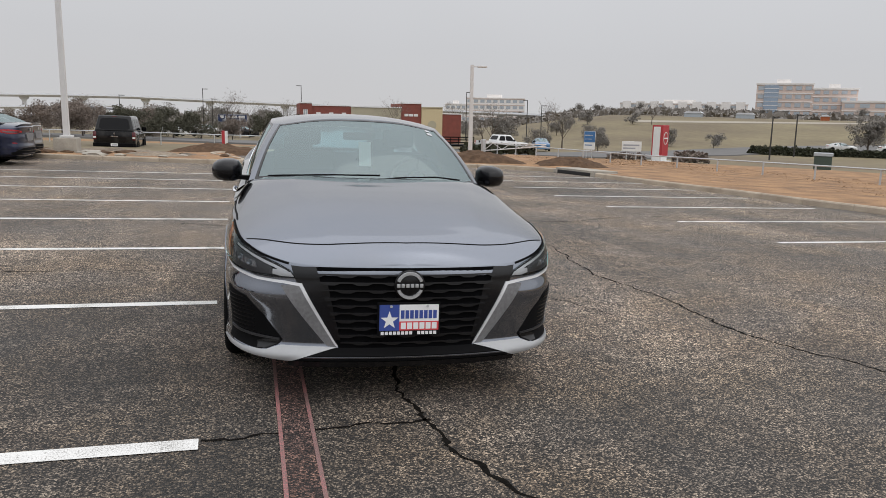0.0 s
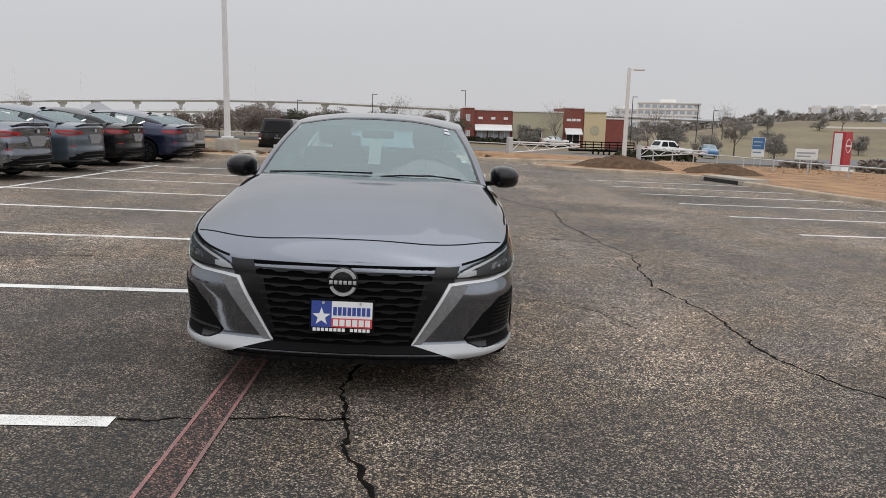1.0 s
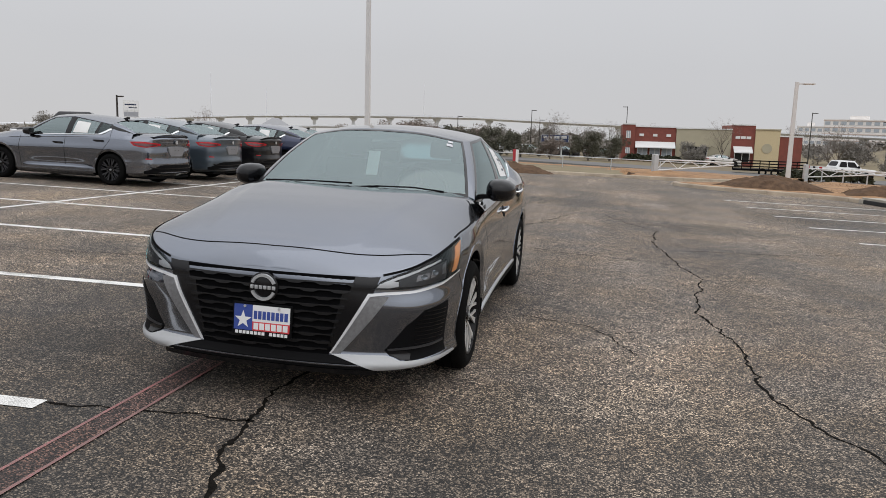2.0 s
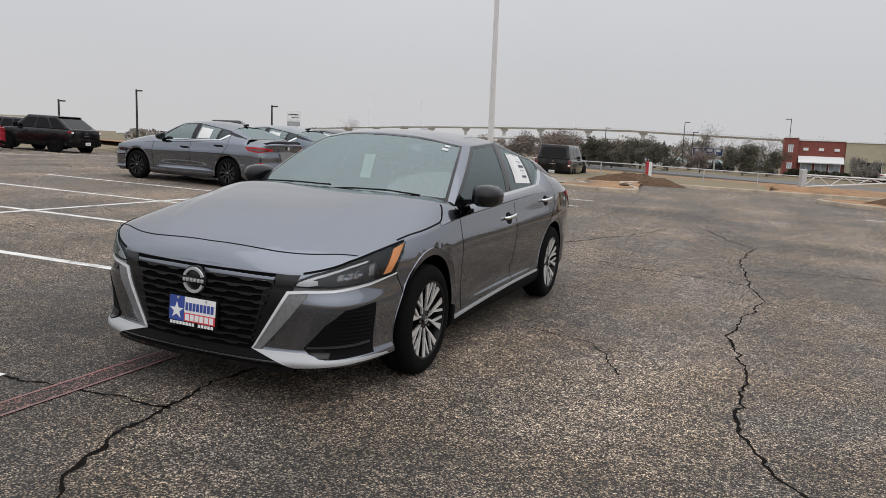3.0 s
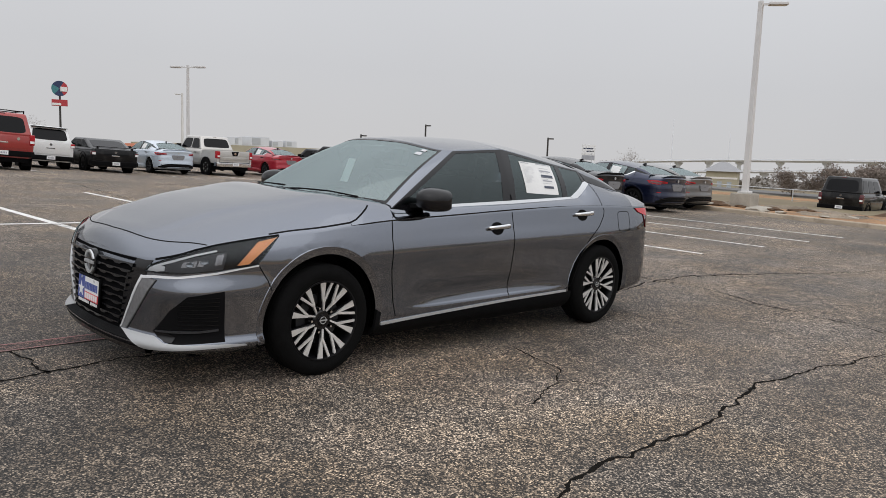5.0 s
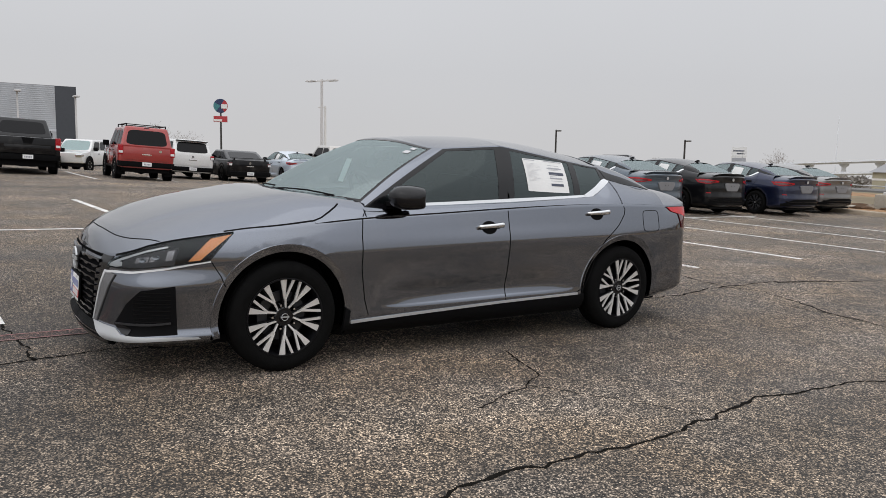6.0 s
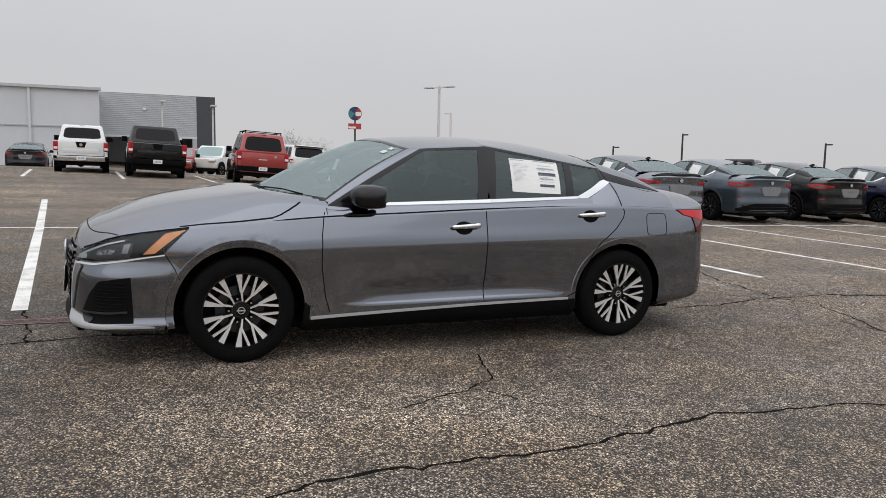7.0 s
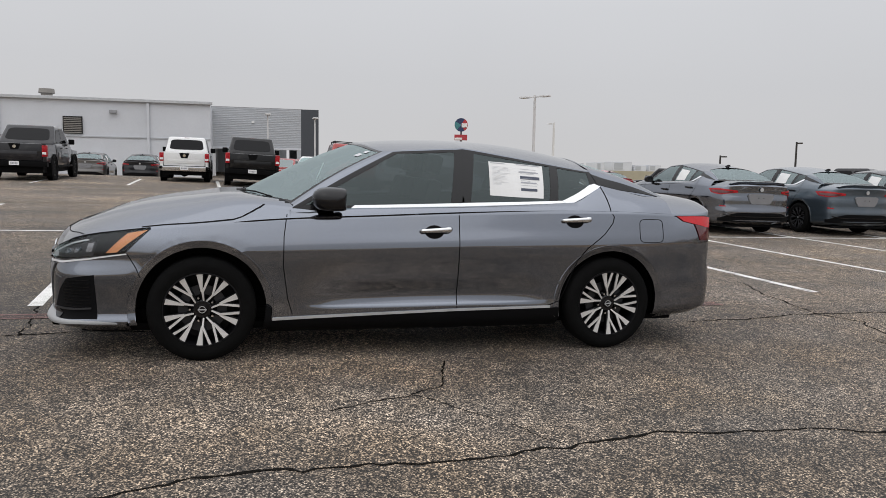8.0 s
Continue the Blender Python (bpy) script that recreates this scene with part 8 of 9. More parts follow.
def disc_sign():
    ob = thing("roadside_disc_sign", "round multicoloured sign and red box on a dark pole", "sign", "", upright(-138.0, 41.8, -1.5, 72))
    bm = bmesh.new()
    tube(bm, (0, 0, 0), (0, 0, 9.0), 0.20, 0.16, 10)
    part("pole", bm, POLE_DARK, ob)
    for a0, a1, mat in ((-60, 60, SIGN_RED), (60, 150, SIGN_NAVY), (150, 230, TEAL_DOT), (230, 300, SIGN_NAVY)):
        bm = bmesh.new()
        pts = [(0, 9.4)] + [(1.30 * math.cos(radians(a0 + (a1 - a0) * k / 10)), 9.4 + 1.30 * math.sin(radians(a0 + (a1 - a0) * k / 10))) for k in range(11)]
        prism(bm, pts, -0.22, 0.22)
        part("disc_panel", bm, mat, ob)
    for lo, hi, mat in (((0.1, -0.3, 8.9), (1.2, 0.3, 9.7), SIGN_WHITE), ((-1.3, -0.25, 6.4), (1.2, 0.25, 7.5), SIGN_RED), ((-1.25, -0.27, 6.5), (0.2, 0.27, 6.9), SIGN_WHITE)):
        bm = bmesh.new()
        box(bm, lo, hi, 0.03)
        part("sign_box", bm, mat, ob)


disc_sign()


def rail_fence(pts, h, label, step=2.6, r=0.035, mat=GALV):
    """Posts with one pipe rail along waypoints (x, y, z)."""
    ob = thing("rail_fence", label, "fence")
    for a, b in zip(pts, pts[1:]):
        a, b = Vector(a), Vector(b)
        n = max(1, round((b - a).length / step))
        for k in range(n):
            p = a.lerp(b, k / n)
            bm = bmesh.new()
            tube(bm, p + Vector((0, 0, -0.2)), p + Vector((0, 0, h)), r, None, 8)
            part("post", bm, mat, ob)
        bm = bmesh.new()
        tube(bm, a + Vector((0, 0, h)), b + Vector((0, 0, h)), r * 0.9, None, 8)
        part("rail", bm, mat, ob)
    return ob


rail_fence([(14.5, 42.0, 0.0), (17.2, 27.5, -0.05), (19.6, 18.5, 0.0), (21.5, 8.0, 0.05), (23, -6, 0.1)], 0.62, "low galvanised pipe rail fence along the verge")
rail_fence([(-34, 40.0, -0.2), (-20, 38.5, -0.1), (-6, 38.5, 0.0), (8, 40.5, 0.0)], 0.62, "low pale pipe rail fence behind the verge", 3.0, 0.028, GALV)


def barrier(x, y, z, L, rz):
    """Swing gate: a truss arm on a stout post."""
    ob = thing("swing_barrier", "white steel truss barrier arm on a post", "gate", "barriers", upright(x, y, z, rz))
    bm = bmesh.new()
    box(bm, (-0.14, -0.12, -0.2), (0.10, 0.12, 0.98), 0.02)
    part("gate_post", bm, GALV, ob)
    for z0, z1 in ((0.75, 0.62), (0.22, 0.50)):
        bm = bmesh.new()
        tube(bm, (0, 0, z0), (L, 0, z1), 0.035, None, 8)
        part("chord", bm, POLE_WHITE, ob)
    n = 7
    for k in range(n):
        s0, s1 = k / n, (k + 1) / n
        hi = lambda s: 0.75 - 0.13 * s
        lo = lambda s: 0.22 + 0.28 * s
        bm = bmesh.new()
        tube(bm, (L * s0, 0, lo(s0) if k % 2 == 0 else hi(s0)), (L * s1, 0, hi(s1) if k % 2 == 0 else lo(s1)), 0.025, None, 6)
        part("brace", bm, POLE_WHITE, ob)


barrier(4.3, 31.4, 0.1, 4.6, 32)
barrier(14.0, 43.5, -0.1, 5.0, 12)


# ---- buildings ----
def block(bm, x0, x1, y0, y1, z0, z1, bevel=0.0):
    box(bm, (x0, y0, z0), (x1, y1, z1), bevel)
    return bm


def service_building():
    """Dealership service wing; its front looks along +x."""
    ob = thing("service_building", "light grey metal-sided service building with an open workshop bay", "building", "", upright(-50, 0, -1.05))
    zt = 5.35
    zl = zt - 0.22
    # low wing: wall panels with a drip band, gutter and downpipes
    bm = bmesh.new()
    block(bm, -18, 4.9, -42, -2.64, -0.6, zl)
    part("low_wing_wall", bm, METAL_SIDING, ob)
    bm = bmesh.new()
    block(bm, 4.9, 4.96, -42, -2.64, 2.86, 2.93)
    part("drip_band", bm, METAL_DARKER, ob)
    bm = bmesh.new()
    block(bm, 4.85, 5.12, -42.1, -2.5, zl - 0.05, zl + 0.14, 0.02)
    part("gutter", bm, GALV, ob)
    bm = bmesh.new()
    block(bm, -18, 4.9, -42, -2.64, zl, zl + 0.08)
    part("low_wing_roof", bm, ROOF_GREY, ob)
    for y in (-31.4, -23.0, -14.7, -6.35):
        bm = bmesh.new()
        block(bm, 4.96, 5.06, y - 0.075, y + 0.075, -0.4, zl - 0.05, 0.02)
        part("downpipe", bm, METAL_SIDING, ob)
    bm = bmesh.new()
    block(bm, 4.96, 5.0, -11.2, -10.1, 3.05, 4.10)
    louvre = part("louvre_frame", bm, DARK_OPENING, ob)
    for k in range(9):
        bm = bmesh.new()
        box(bm, (5.0, -11.14, 3.09 + 0.108 * k), (5.05, -10.16, 3.145 + 0.108 * k))
        part("slat", bm, LOUVRE_GREY, louvre)
    for y, z in ((-8.35, 4.45), (-20.0, 4.45)):
        bm = bmesh.new()
        box(bm, (4.96, y - 0.22, z - 0.1), (5.18, y + 0.22, z + 0.1), 0.03)
        part("wall_light", bm, ROOF_GREY, ob)
    bm = bmesh.new()
    box(bm, (4.96, -9.5, 1.5), (5.1, -9.1, 1.95), 0.02)
    part("meter_box", bm, METAL_SIDING, ob)
    bm = bmesh.new()
    block(bm, 4.96, 5.0, -4.2, -3.2, -0.3, 1.85)
    part("service_door", bm, SIGN_WHITE, ob)
    bm = bmesh.new()
    tube(bm, (3.0, -12.45, zl), (3.0, -12.45, zl + 0.45), 0.34, 0.34, 16)
    tube(bm, (3.0, -12.45, zl + 0.45), (3.0, -12.45, zl + 0.72), 0.48, 0.44, 16)
    part("roof_vent", bm, LOUVRE_GREY, ob, "round brown-grey roof ventilator", 35)
    for k in range(12):
        bm = bmesh.new()
        block(bm, -2.0, -1.7, -40 + 3.1 * k, -39.7 + 3.1 * k, zl + 0.05, zl + 0.16)
        part("roof_curb", bm, METAL_SIDING, ob)
    # corrugated bay: ribs run level; the workshop door stands open
    yl, yr, zo = -2.75, 3.45, 2.62
    for nm, lo, hi, mat in (("bay_side_wall", (-16, yl, -0.6), (-15.7, yr, zt), METAL_DARKER), ("bay_roof", (-16, yl, zt - 0.05), (0.2, yr, zt + 0.05), ROOF_GREY), ("bay_floor", (-16, yl, -0.6), (0.2, yr, -0.2), CONCRETE)):
        bm = bmesh.new()
        box(bm, lo, hi)
        part(nm, bm, mat, ob)
    for k in range(22):
        bm = bmesh.new()
        z = zo + (zt - zo) * k / 22
        dz = (zt - zo) / 22
        prism(bm, [(0.0, z), (0.0, z + dz), (0.20, z + dz), (0.208, z + dz * 0.85), (0.208, z + dz * 0.25), (0.20, z + dz * 0.15), (0.20, z)], yl, yr, "y")
        part("siding_rib", bm, METAL_DARKER, ob)
    bm = bmesh.new()
    block(bm, 0.0, 0.26, yl, yr, zo - 0.14, zo)
    part("bay_lintel", bm, METAL_SIDING, ob)
    for y in (yl, 0.9, yr - 0.3):
        bm = bmesh.new()
        block(bm, 0.0, 0.24, y, y + 0.3, -0.6, zo - 0.14)
        part("bay_post", bm, SIGN_WHITE if y < 0 else METAL_DARKER, ob)
    bm = bmesh.new()
    block(bm, -12, 0.2, yr, yr + 1.25, -0.6, zt + 0.04)
    part("end_tower", bm, SLATE_PANEL, ob, "dark slate clad end tower")
    bm = bmesh.new()
    block(bm, 0.22, 0.3, 0.0, 0.2, 4.3, 4.45)
    part("bay_light", bm, SIGN_WHITE, ob)


service_building()


def low_plant_building():
    ob = thing("low_building", "low flat-roofed building with grey rooftop air units", "building", "", upright(-60, 34, -1.6))
    bm = bmesh.new()
    block(bm, -14, 0, -6, 12, -0.5, 2.35)
    part("wall", bm, STUCCO, ob)
    for y0, y1, h in ((-4.6, -2.7, 3.05), (-1.4, -0.6, 3.15), (0.4, 2.4, 3.25), (2.7, 4.0, 2.95), (4.3, 5.6, 3.0)):
        bm = bmesh.new()
        block(bm, -3.5, -1.2, y0, y1, 2.35, h, 0.03)
        unit = part("air_unit", bm, METAL_SIDING, ob, "grey rooftop air handling unit")
        bm = bmesh.new()
        block(bm, -1.22, -1.15, y0 + 0.1, y0 + (y1 - y0) * 0.5, 2.5, h - 0.12)
        part("grille", bm, METAL_DARKER, unit)
    bm = bmesh.new()
    prism(bm, [(-11.5, 1.6), (-9.6, 1.6), (-10.55, 2.15)], -4, 0.2, "x")
    part("orange_gable", bm, ORANGE_ROOF, ob)


low_plant_building()


def shop_terrace():
    """Brick and stucco shops across the road; front looks along -y."""
    ob = thing("shop_building", "single-storey brick and beige stucco shops with white awnings", "building", "", upright(0, 103.4, -0.55))
    segs = [(4.8, 6.5, 4.75, BRICK, -0.4), (6.5, 12.0, 4.45, BRICK, 0), (12.0, 19.2, 4.35, STUCCO, -0.2), (19.2, 22.2, 5.0, BRICK, -0.1), (22.2, 25.3, 4.45, CREAM, -0.35), (25.3, 28.2, 3.6, BRICK, 0)]
    for x0, x1, h, mat, dy in segs:
        bm = bmesh.new()
        block(bm, x0, x1, dy, 9, -0.6, h, 0.02)
        part("wall", bm, mat, ob)
        bm = bmesh.new()
        block(bm, x0 - 0.05, x1 + 0.05, dy - 0.12, dy + 0.25, h, h + 0.16)
        part("coping", bm, SIGN_WHITE if mat is not CREAM else STUCCO, ob)
    for x0, x1, z0, z1, dy in ((6.6, 11.9, 1.75, 2.5, 0), (19.5, 21.9, 1.45, 2.2, -0.1)):
        bm = bmesh.new()
        prism(bm, [(dy - 1.1, z0), (dy, z1), (dy, z1 - 0.08), (dy - 1.1, z0 - 0.12)], x0, x1, "x")
        part("awning", bm, SIGN_WHITE, ob, "white sloping awning")
    for x0, x1, z0, z1, dy in ((6.9, 8.3, 0.5, 1.6, 0), (8.6, 10.0, 0.5, 1.6, 0), (10.2, 11.6, 0.5, 1.6, 0), (13.6, 16.2, 0.0, 2.0, -0.2), (19.7, 21.7, 0.1, 1.4, -0.1), (5.3, 5.9, 2.9, 3.9, -0.4), (5.3, 5.9, 0.8, 1.6, -0.4)):
        bm = bmesh.new()
        block(bm, x0, x1, dy - 0.04, dy + 0.02, z0, z1)
        w = part("window", bm, WINDOW_PALE if z0 > 0.3 else DARK_OPENING, ob, "dark shop glass")
        bm = bmesh.new()
        for xx in (x0, (x0 + x1) / 2 - 0.04, x1 - 0.08):
            block(bm, xx, xx + 0.08, dy - 0.07, dy - 0.03, z0, z1)
        part("frame", bm, SIGN_WHITE, w)
    bm = bmesh.new()
    block(bm, 13.2, 16.6, -0.75, -0.2, 2.0, 2.25)
    part("canopy", bm, STUCCO, ob)
    bm = bmesh.new()
    bmesh.ops.create_cone(bm, cap_ends=True, segments=24, radius1=0.65, radius2=0.65, depth=0.06, matrix=pose(23.75, -0.40, 2.0, 90, 0, 0))
    part("round_emblem", bm, STUCCO, ob)
    for x in (7.4, 9.2, 11.0, 20.0, 20.7, 21.4):
        bm = bmesh.new()
        box(bm, (x - 0.3, -0.15, 3.2), (x + 0.3, 0.0, 3.55), 0.03)
        part("sign_lamp", bm, SIGN_WHITE, ob)


shop_terrace()


def big_building(name, x0, y0, x1, y1, z0, z1, floors, bays, mat, label, depth=24, low=None, band=None):
    """A many-storeyed block whose front runs between two plan points, windows let into each floor."""
    L = math.hypot(x1 - x0, y1 - y0)
    rz = math.degrees(math.atan2(y1 - y0, x1 - x0))
    ob = thing(name, label, "building", "distant buildings", upright(x0, y0, z0, rz))
    H = z1 - z0
    bm = bmesh.new()
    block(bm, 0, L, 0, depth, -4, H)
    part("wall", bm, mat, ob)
    bm = bmesh.new()
    block(bm, -0.3, L + 0.3, -0.3, depth, H, H + 0.5)
    part("parapet", bm, HAZED_STONE, ob)
    bm = bmesh.new()
    block(bm, L * 0.35, L * 0.6, 4, 14, H + 0.5, H + 2.2)
    part("plant_room", bm, HAZED_STONE, ob)
    fh = H / floors
    for f in range(floors):
        for b in range(bays):
            w = L / bays
            bm = bmesh.new()
            block(bm, b * w + w * 0.18, b * w + w * 0.82, -0.12, 0.2, f * fh + fh * 0.32, f * fh + fh * 0.80)
            part("window", bm, WINDOW_PALE, ob)
        if band:
            bm = bmesh.new()
            block(bm, -0.05, L + 0.05, -0.22, 0.1, f * fh + fh * 0.9, (f + 1) * fh)
            part("floor_band", bm, band, ob)
    return ob


def dress(ob, L, H, glazed=0.0, merlons=0):
    """Extra parts of a distant block: a glazed bay, raised parapet blocks."""
    if glazed:
        bm = bmesh.new()
        block(bm, L * 0.14, L * glazed, -0.5, 6, 0, H - 0.4)
        bay = part("glazed_bay", bm, WINDOW_BLUE, ob, "blue-grey glazed bay")
        bm = bmesh.new()
        for k in range(1, 8):
            block(bm, L * 0.14 - 0.04, L * glazed + 0.04, -0.56, -0.45, H * k / 8 - 0.10, H * k / 8 + 0.10)
        part("mullion", bm, HAZED_STONE, bay)
    for k in range(merlons):
        bm = bmesh.new()
        x = L * (k + 0.5) / merlons
        block(bm, x - L * 0.035, x + L * 0.035, -0.6, 3, H * 0.1, H + 1.3)
        part("pilaster", bm, HAZED_STONE, ob)


WINDOW_BLUE = material("blue_curtain_glass", (0.30, 0.37, 0.46), 0.25, vary=0.15)
big_building("hospital_block", 104.0, 381, 132.5, 371, 6.0, 18.3, 4, 9, HAZED_STONE, "haze-paled stone hospital block far up the hill", 24, band=ROSE_BRICK)
big_building("hospital_wing", 93.5, 384, 104.0, 380.8, 6.0, 14.7, 3, 4, HAZED_STONE, "haze-paled stepped wing of the distant hospital", 20)
dress(big_building("office_block", 177.0, 352.8, 228.8, 321.6, 11.0, 18.4, 3, 14, HAZED_STONE, "long haze-paled stone office block on the hill", 22, band=ROSE_BRICK), 60.5, 7.4, merlons=9)
dress(big_building("clinic_tower", 202.4, 279, 219.5, 266, 11.8, 25.6, 4, 6, ROSE_BRICK, "rose brick clinic tower with a blue glazed bay", 26, band=HAZED_STONE), 21.5, 13.8, glazed=0.40)
big_building("clinic_wing", 219.5, 266, 232.0, 255.5, 12.0, 24.0, 4, 5, ROSE_BRICK, "rose brick wing beside the clinic tower", 24, band=HAZED_STONE)
big_building("clinic_annex", 222.0, 252, 262.0, 218, 12.0, 18.6, 2, 10, ROSE_BRICK, "low brick annex below the clinic", 20, band=HAZED_STONE)


def shed(x, y, w, h, mat, label):
    ob = thing("storage_shed", label, "shed", "hillside sheds", upright(x, y, land_height(x, y), -38))
    bm = bmesh.new()
    block(bm, -w / 2, w / 2, -2.0, 2.0, -1.0, h)
    part("wall", bm, mat, ob)
    bm = bmesh.new()
    prism(bm, [(-w / 2 - 0.2, h), (w / 2 + 0.2, h), (w / 2 - 0.6, h + 0.5), (-w / 2 + 0.6, h + 0.5)], -2.2, 2.2)
    part("roof", bm, METAL_SIDING, ob)


for x, y, w, h, mat in ((123, 196, 5.0, 1.0, WINDOW_PALE), (136, 190, 5.0, 1.0, WINDOW_PALE), (153, 178, 2.2, 1.0, ORANGE_ROOF), (166, 167, 3.6, 1.1, STUCCO)):
    shed(x, y, w, h, mat, "small pale site shed on the hillside")


def hip_hut():
    ob = thing("tan_pump_house", "small tan building with a grey hipped roof", "building", "", upright(-52.5, 116.5, -2.3, 20))
    bm = bmesh.new()
    block(bm, -2.4, 2.4, -2.2, 2.2, -0.5, 3.5)
    part("wall", bm, STUCCO, ob)
    bm = bmesh.new()
    slab(bm, rect(2.95, -2.7, 2.7, 3.5), rect(0.5, -0.2, 0.2, 5.1), 0.03, 1)
    part("roof", bm, ROOF_GREY, ob)
    for x in (-0.6, 0.9):
        bm = bmesh.new()
        block(bm, x, x + 0.7, -2.25, -2.15, 0.2, 1.9)
        part("window", bm, WINDOW_PALE, ob)
    bm = bmesh.new()
    block(bm, -2.45, 2.45, -2.26, -2.2, 2.3, 2.6)
    part("trim_band", bm, HAZED_STONE, ob)


hip_hut()


def pavilion():
    ob = thing("park_pavilion", "dark flat-roofed pavilion among the trees", "building", "", upright(-14.5, 84, -0.4, -6))
    bm = bmesh.new()
    prism(bm, [(-3.4, 2.95), (3.0, 2.35), (3.0, 2.2), (-3.4, 2.75)], -2.5, 2.5)
    part("roof", bm, ROOF_GREY, ob)
    bm = bmesh.new()
    block(bm, -2.4, 2.6, -1.6, 2.0, -0.5, 2.3)
    part("wall", bm, BARK, ob)
    for x in (-2.9, 2.7):
        bm = bmesh.new()
        tube(bm, (x, -2.2, -0.5), (x, -2.2, 2.5), 0.1, None, 8)
        part("column", bm, BARK, ob)


pavilion()


def flyover(name, pts, width, label, piers):
    """Concrete road bridge: girder deck with parapets on flared piers."""
    ob = thing(name, label, "bridge", "flyovers")
    rows = [[] for _ in range(9)]
    for k, p in enumerate(pts):
        a, b = Vector(pts[max(0, k - 1)]), Vector(pts[min(len(pts) - 1, k + 1)])
        d = (b - a)
        d.z = 0
        d.normalize()
        s = Vector((-d.y, d.x, 0))
        for row, (o, z) in zip(rows, ((-0.5, 0.0), (-0.5, -0.6), (-0.46, -0.64), (-0.40, -1.1), (0.40, -1.1), (0.46, -0.64), (0.5, -0.6), (0.5, 0.0), (-0.5, 0.0))):
            row.append(Vector(p) + s * o * width + Vector((0, 0, z)))
    bm = bmesh.new()
    grid_faces(bm, rows)
    bmesh.ops.recalc_face_normals(bm, faces=bm.faces[:])
    part("deck", bm, HAZED_CONC, ob)
    for s in piers:
        j = s * (len(pts) - 1)
        i = min(int(j), len(pts) - 2)
        p = Vector(pts[i]).lerp(Vector(pts[i + 1]), j - i)
        bm = bmesh.new()
        prism(bm, [(-1.5, -1.1), (1.5, -1.1), (1.4, -1.7), (0.65, -2.3), (0.6, -16), (-0.6, -16), (-0.65, -2.3), (-1.4, -1.7)], -0.6, 0.6)
        pr = part("pier", bm, HAZED_CONC, ob)
        pr.matrix_basis = Matrix.Translation(p) @ Matrix.Rotation(radians(20), 4, "Z")


flyover("flyover_bridge", [(-215, 205, -4.0), (-190, 225, -1.8), (-172, 240, 0.4), (-158, 248, 2.5), (-144, 256.5, 3.9), (-130, 264, 5.2), (-116, 271, 6.2), (-95, 279, 7.4), (-75, 285, 8.4), (-46, 291, 9.3), (-13, 294, 9.2), (30, 292, 9.2), (69, 286, 9.2), (110, 276, 9.0)], 9, "long haze-paled concrete flyover on slim piers", [0.08 + 0.052 * k for k in range(18)])
flyover("flyover_ramp", [(-150, 225, -1.6), (-120, 240, 1.0), (-95, 248, 2.8), (-70, 255, 4.0), (-45, 262, 5.5)], 7, "lower haze-paled concrete ramp beneath the flyover", [0.2, 0.45, 0.7, 0.95])


# ---- road, far car parks ----
def strip(name, pts, width, mat, label, lift=0.03):
    rows = [[] for _ in range(5)]
    for k, p in enumerate(pts):
        a, b = Vector((*pts[max(0, k - 1)], 0)), Vector((*pts[min(len(pts) - 1, k + 1)], 0))
        d = (b - a).normalized()
        s = Vector((-d.y, d.x, 0))
        for row, o in zip(rows, (-0.5, -0.48, 0, 0.48, 0.5)):
            q = Vector((*p, 0)) + s * o * width
            row.append(Vector((q.x, q.y, land_height(q.x, q.y) + (lift if abs(o) < 0.5 else -0.6))))
    bm = bmesh.new()
    grid_faces(bm, rows)
    bmesh.ops.recalc_face_normals(bm, faces=bm.faces[:])
    if sum(f.normal.z for f in bm.faces) < 0:
        bmesh.ops.reverse_faces(bm, faces=bm.faces[:])
    return setting(name, bm, mat, label, "road", 60)


strip("road", rounded_path([(-140, 70), (-60, 74), (-10, 71), (16, 63), (32, 64), (46, 80), (72, 99), (100, 101), (130, 84), (150, 40)], 8), 11, ASPHALT_FAR, "grey public road beyond the verge", 0.12)
strip("road_hill", rounded_path([(90, 170), (130, 160), (170, 140), (215, 110)], 6), 7, material("pale_gravel_track", (0.34, 0.30, 0.24), 0.9), "pale track across the hillside", 0.12)


def hedge_bed(x, y, z, w, d, h, seed, mat, label, rz=0):
    """Clipped shrubs: a mass of small leaf cards with an uneven top."""
    rng = random.Random(seed)
    vs, fs = [], []
    for k in range(int(900 * max(1, w * d / 6))):
        px, py = rng.uniform(-w / 2, w / 2), rng.uniform(-d / 2, d / 2)
        edge = min(1, 2.2 * (1 - abs(2 * px / w) ** 4)) * min(1, 2.2 * (1 - abs(2 * py / d) ** 4))
        pz = rng.random() ** 0.6 * h * edge * (0.85 + 0.3 * noise.noise((px * 1.2, py * 1.2, seed)))
        s = 0.10
        n = len(vs)
        a = Vector((rng.gauss(0, s), rng.gauss(0, s), rng.gauss(0, s)))
        b = Vector((rng.gauss(0, s), rng.gauss(0, s), rng.gauss(0, s)))
        c = Vector((px, py, pz))
        vs += [tuple(c - a), tuple(c + b), tuple(c + a), tuple(c - b)]
        fs.append((n, n + 1, n + 2, n + 3))
    me = bpy.data.meshes.new("shrub_bed")
    me.from_pydata(vs, [], fs)
    me.materials.append(mat)
    ob = new("shrub_bed", me)
    ob.matrix_basis = pose(x, y, z, 0, 0, rz)
    return tagged(ob, label, "shrub", "shrub beds", "stuff")


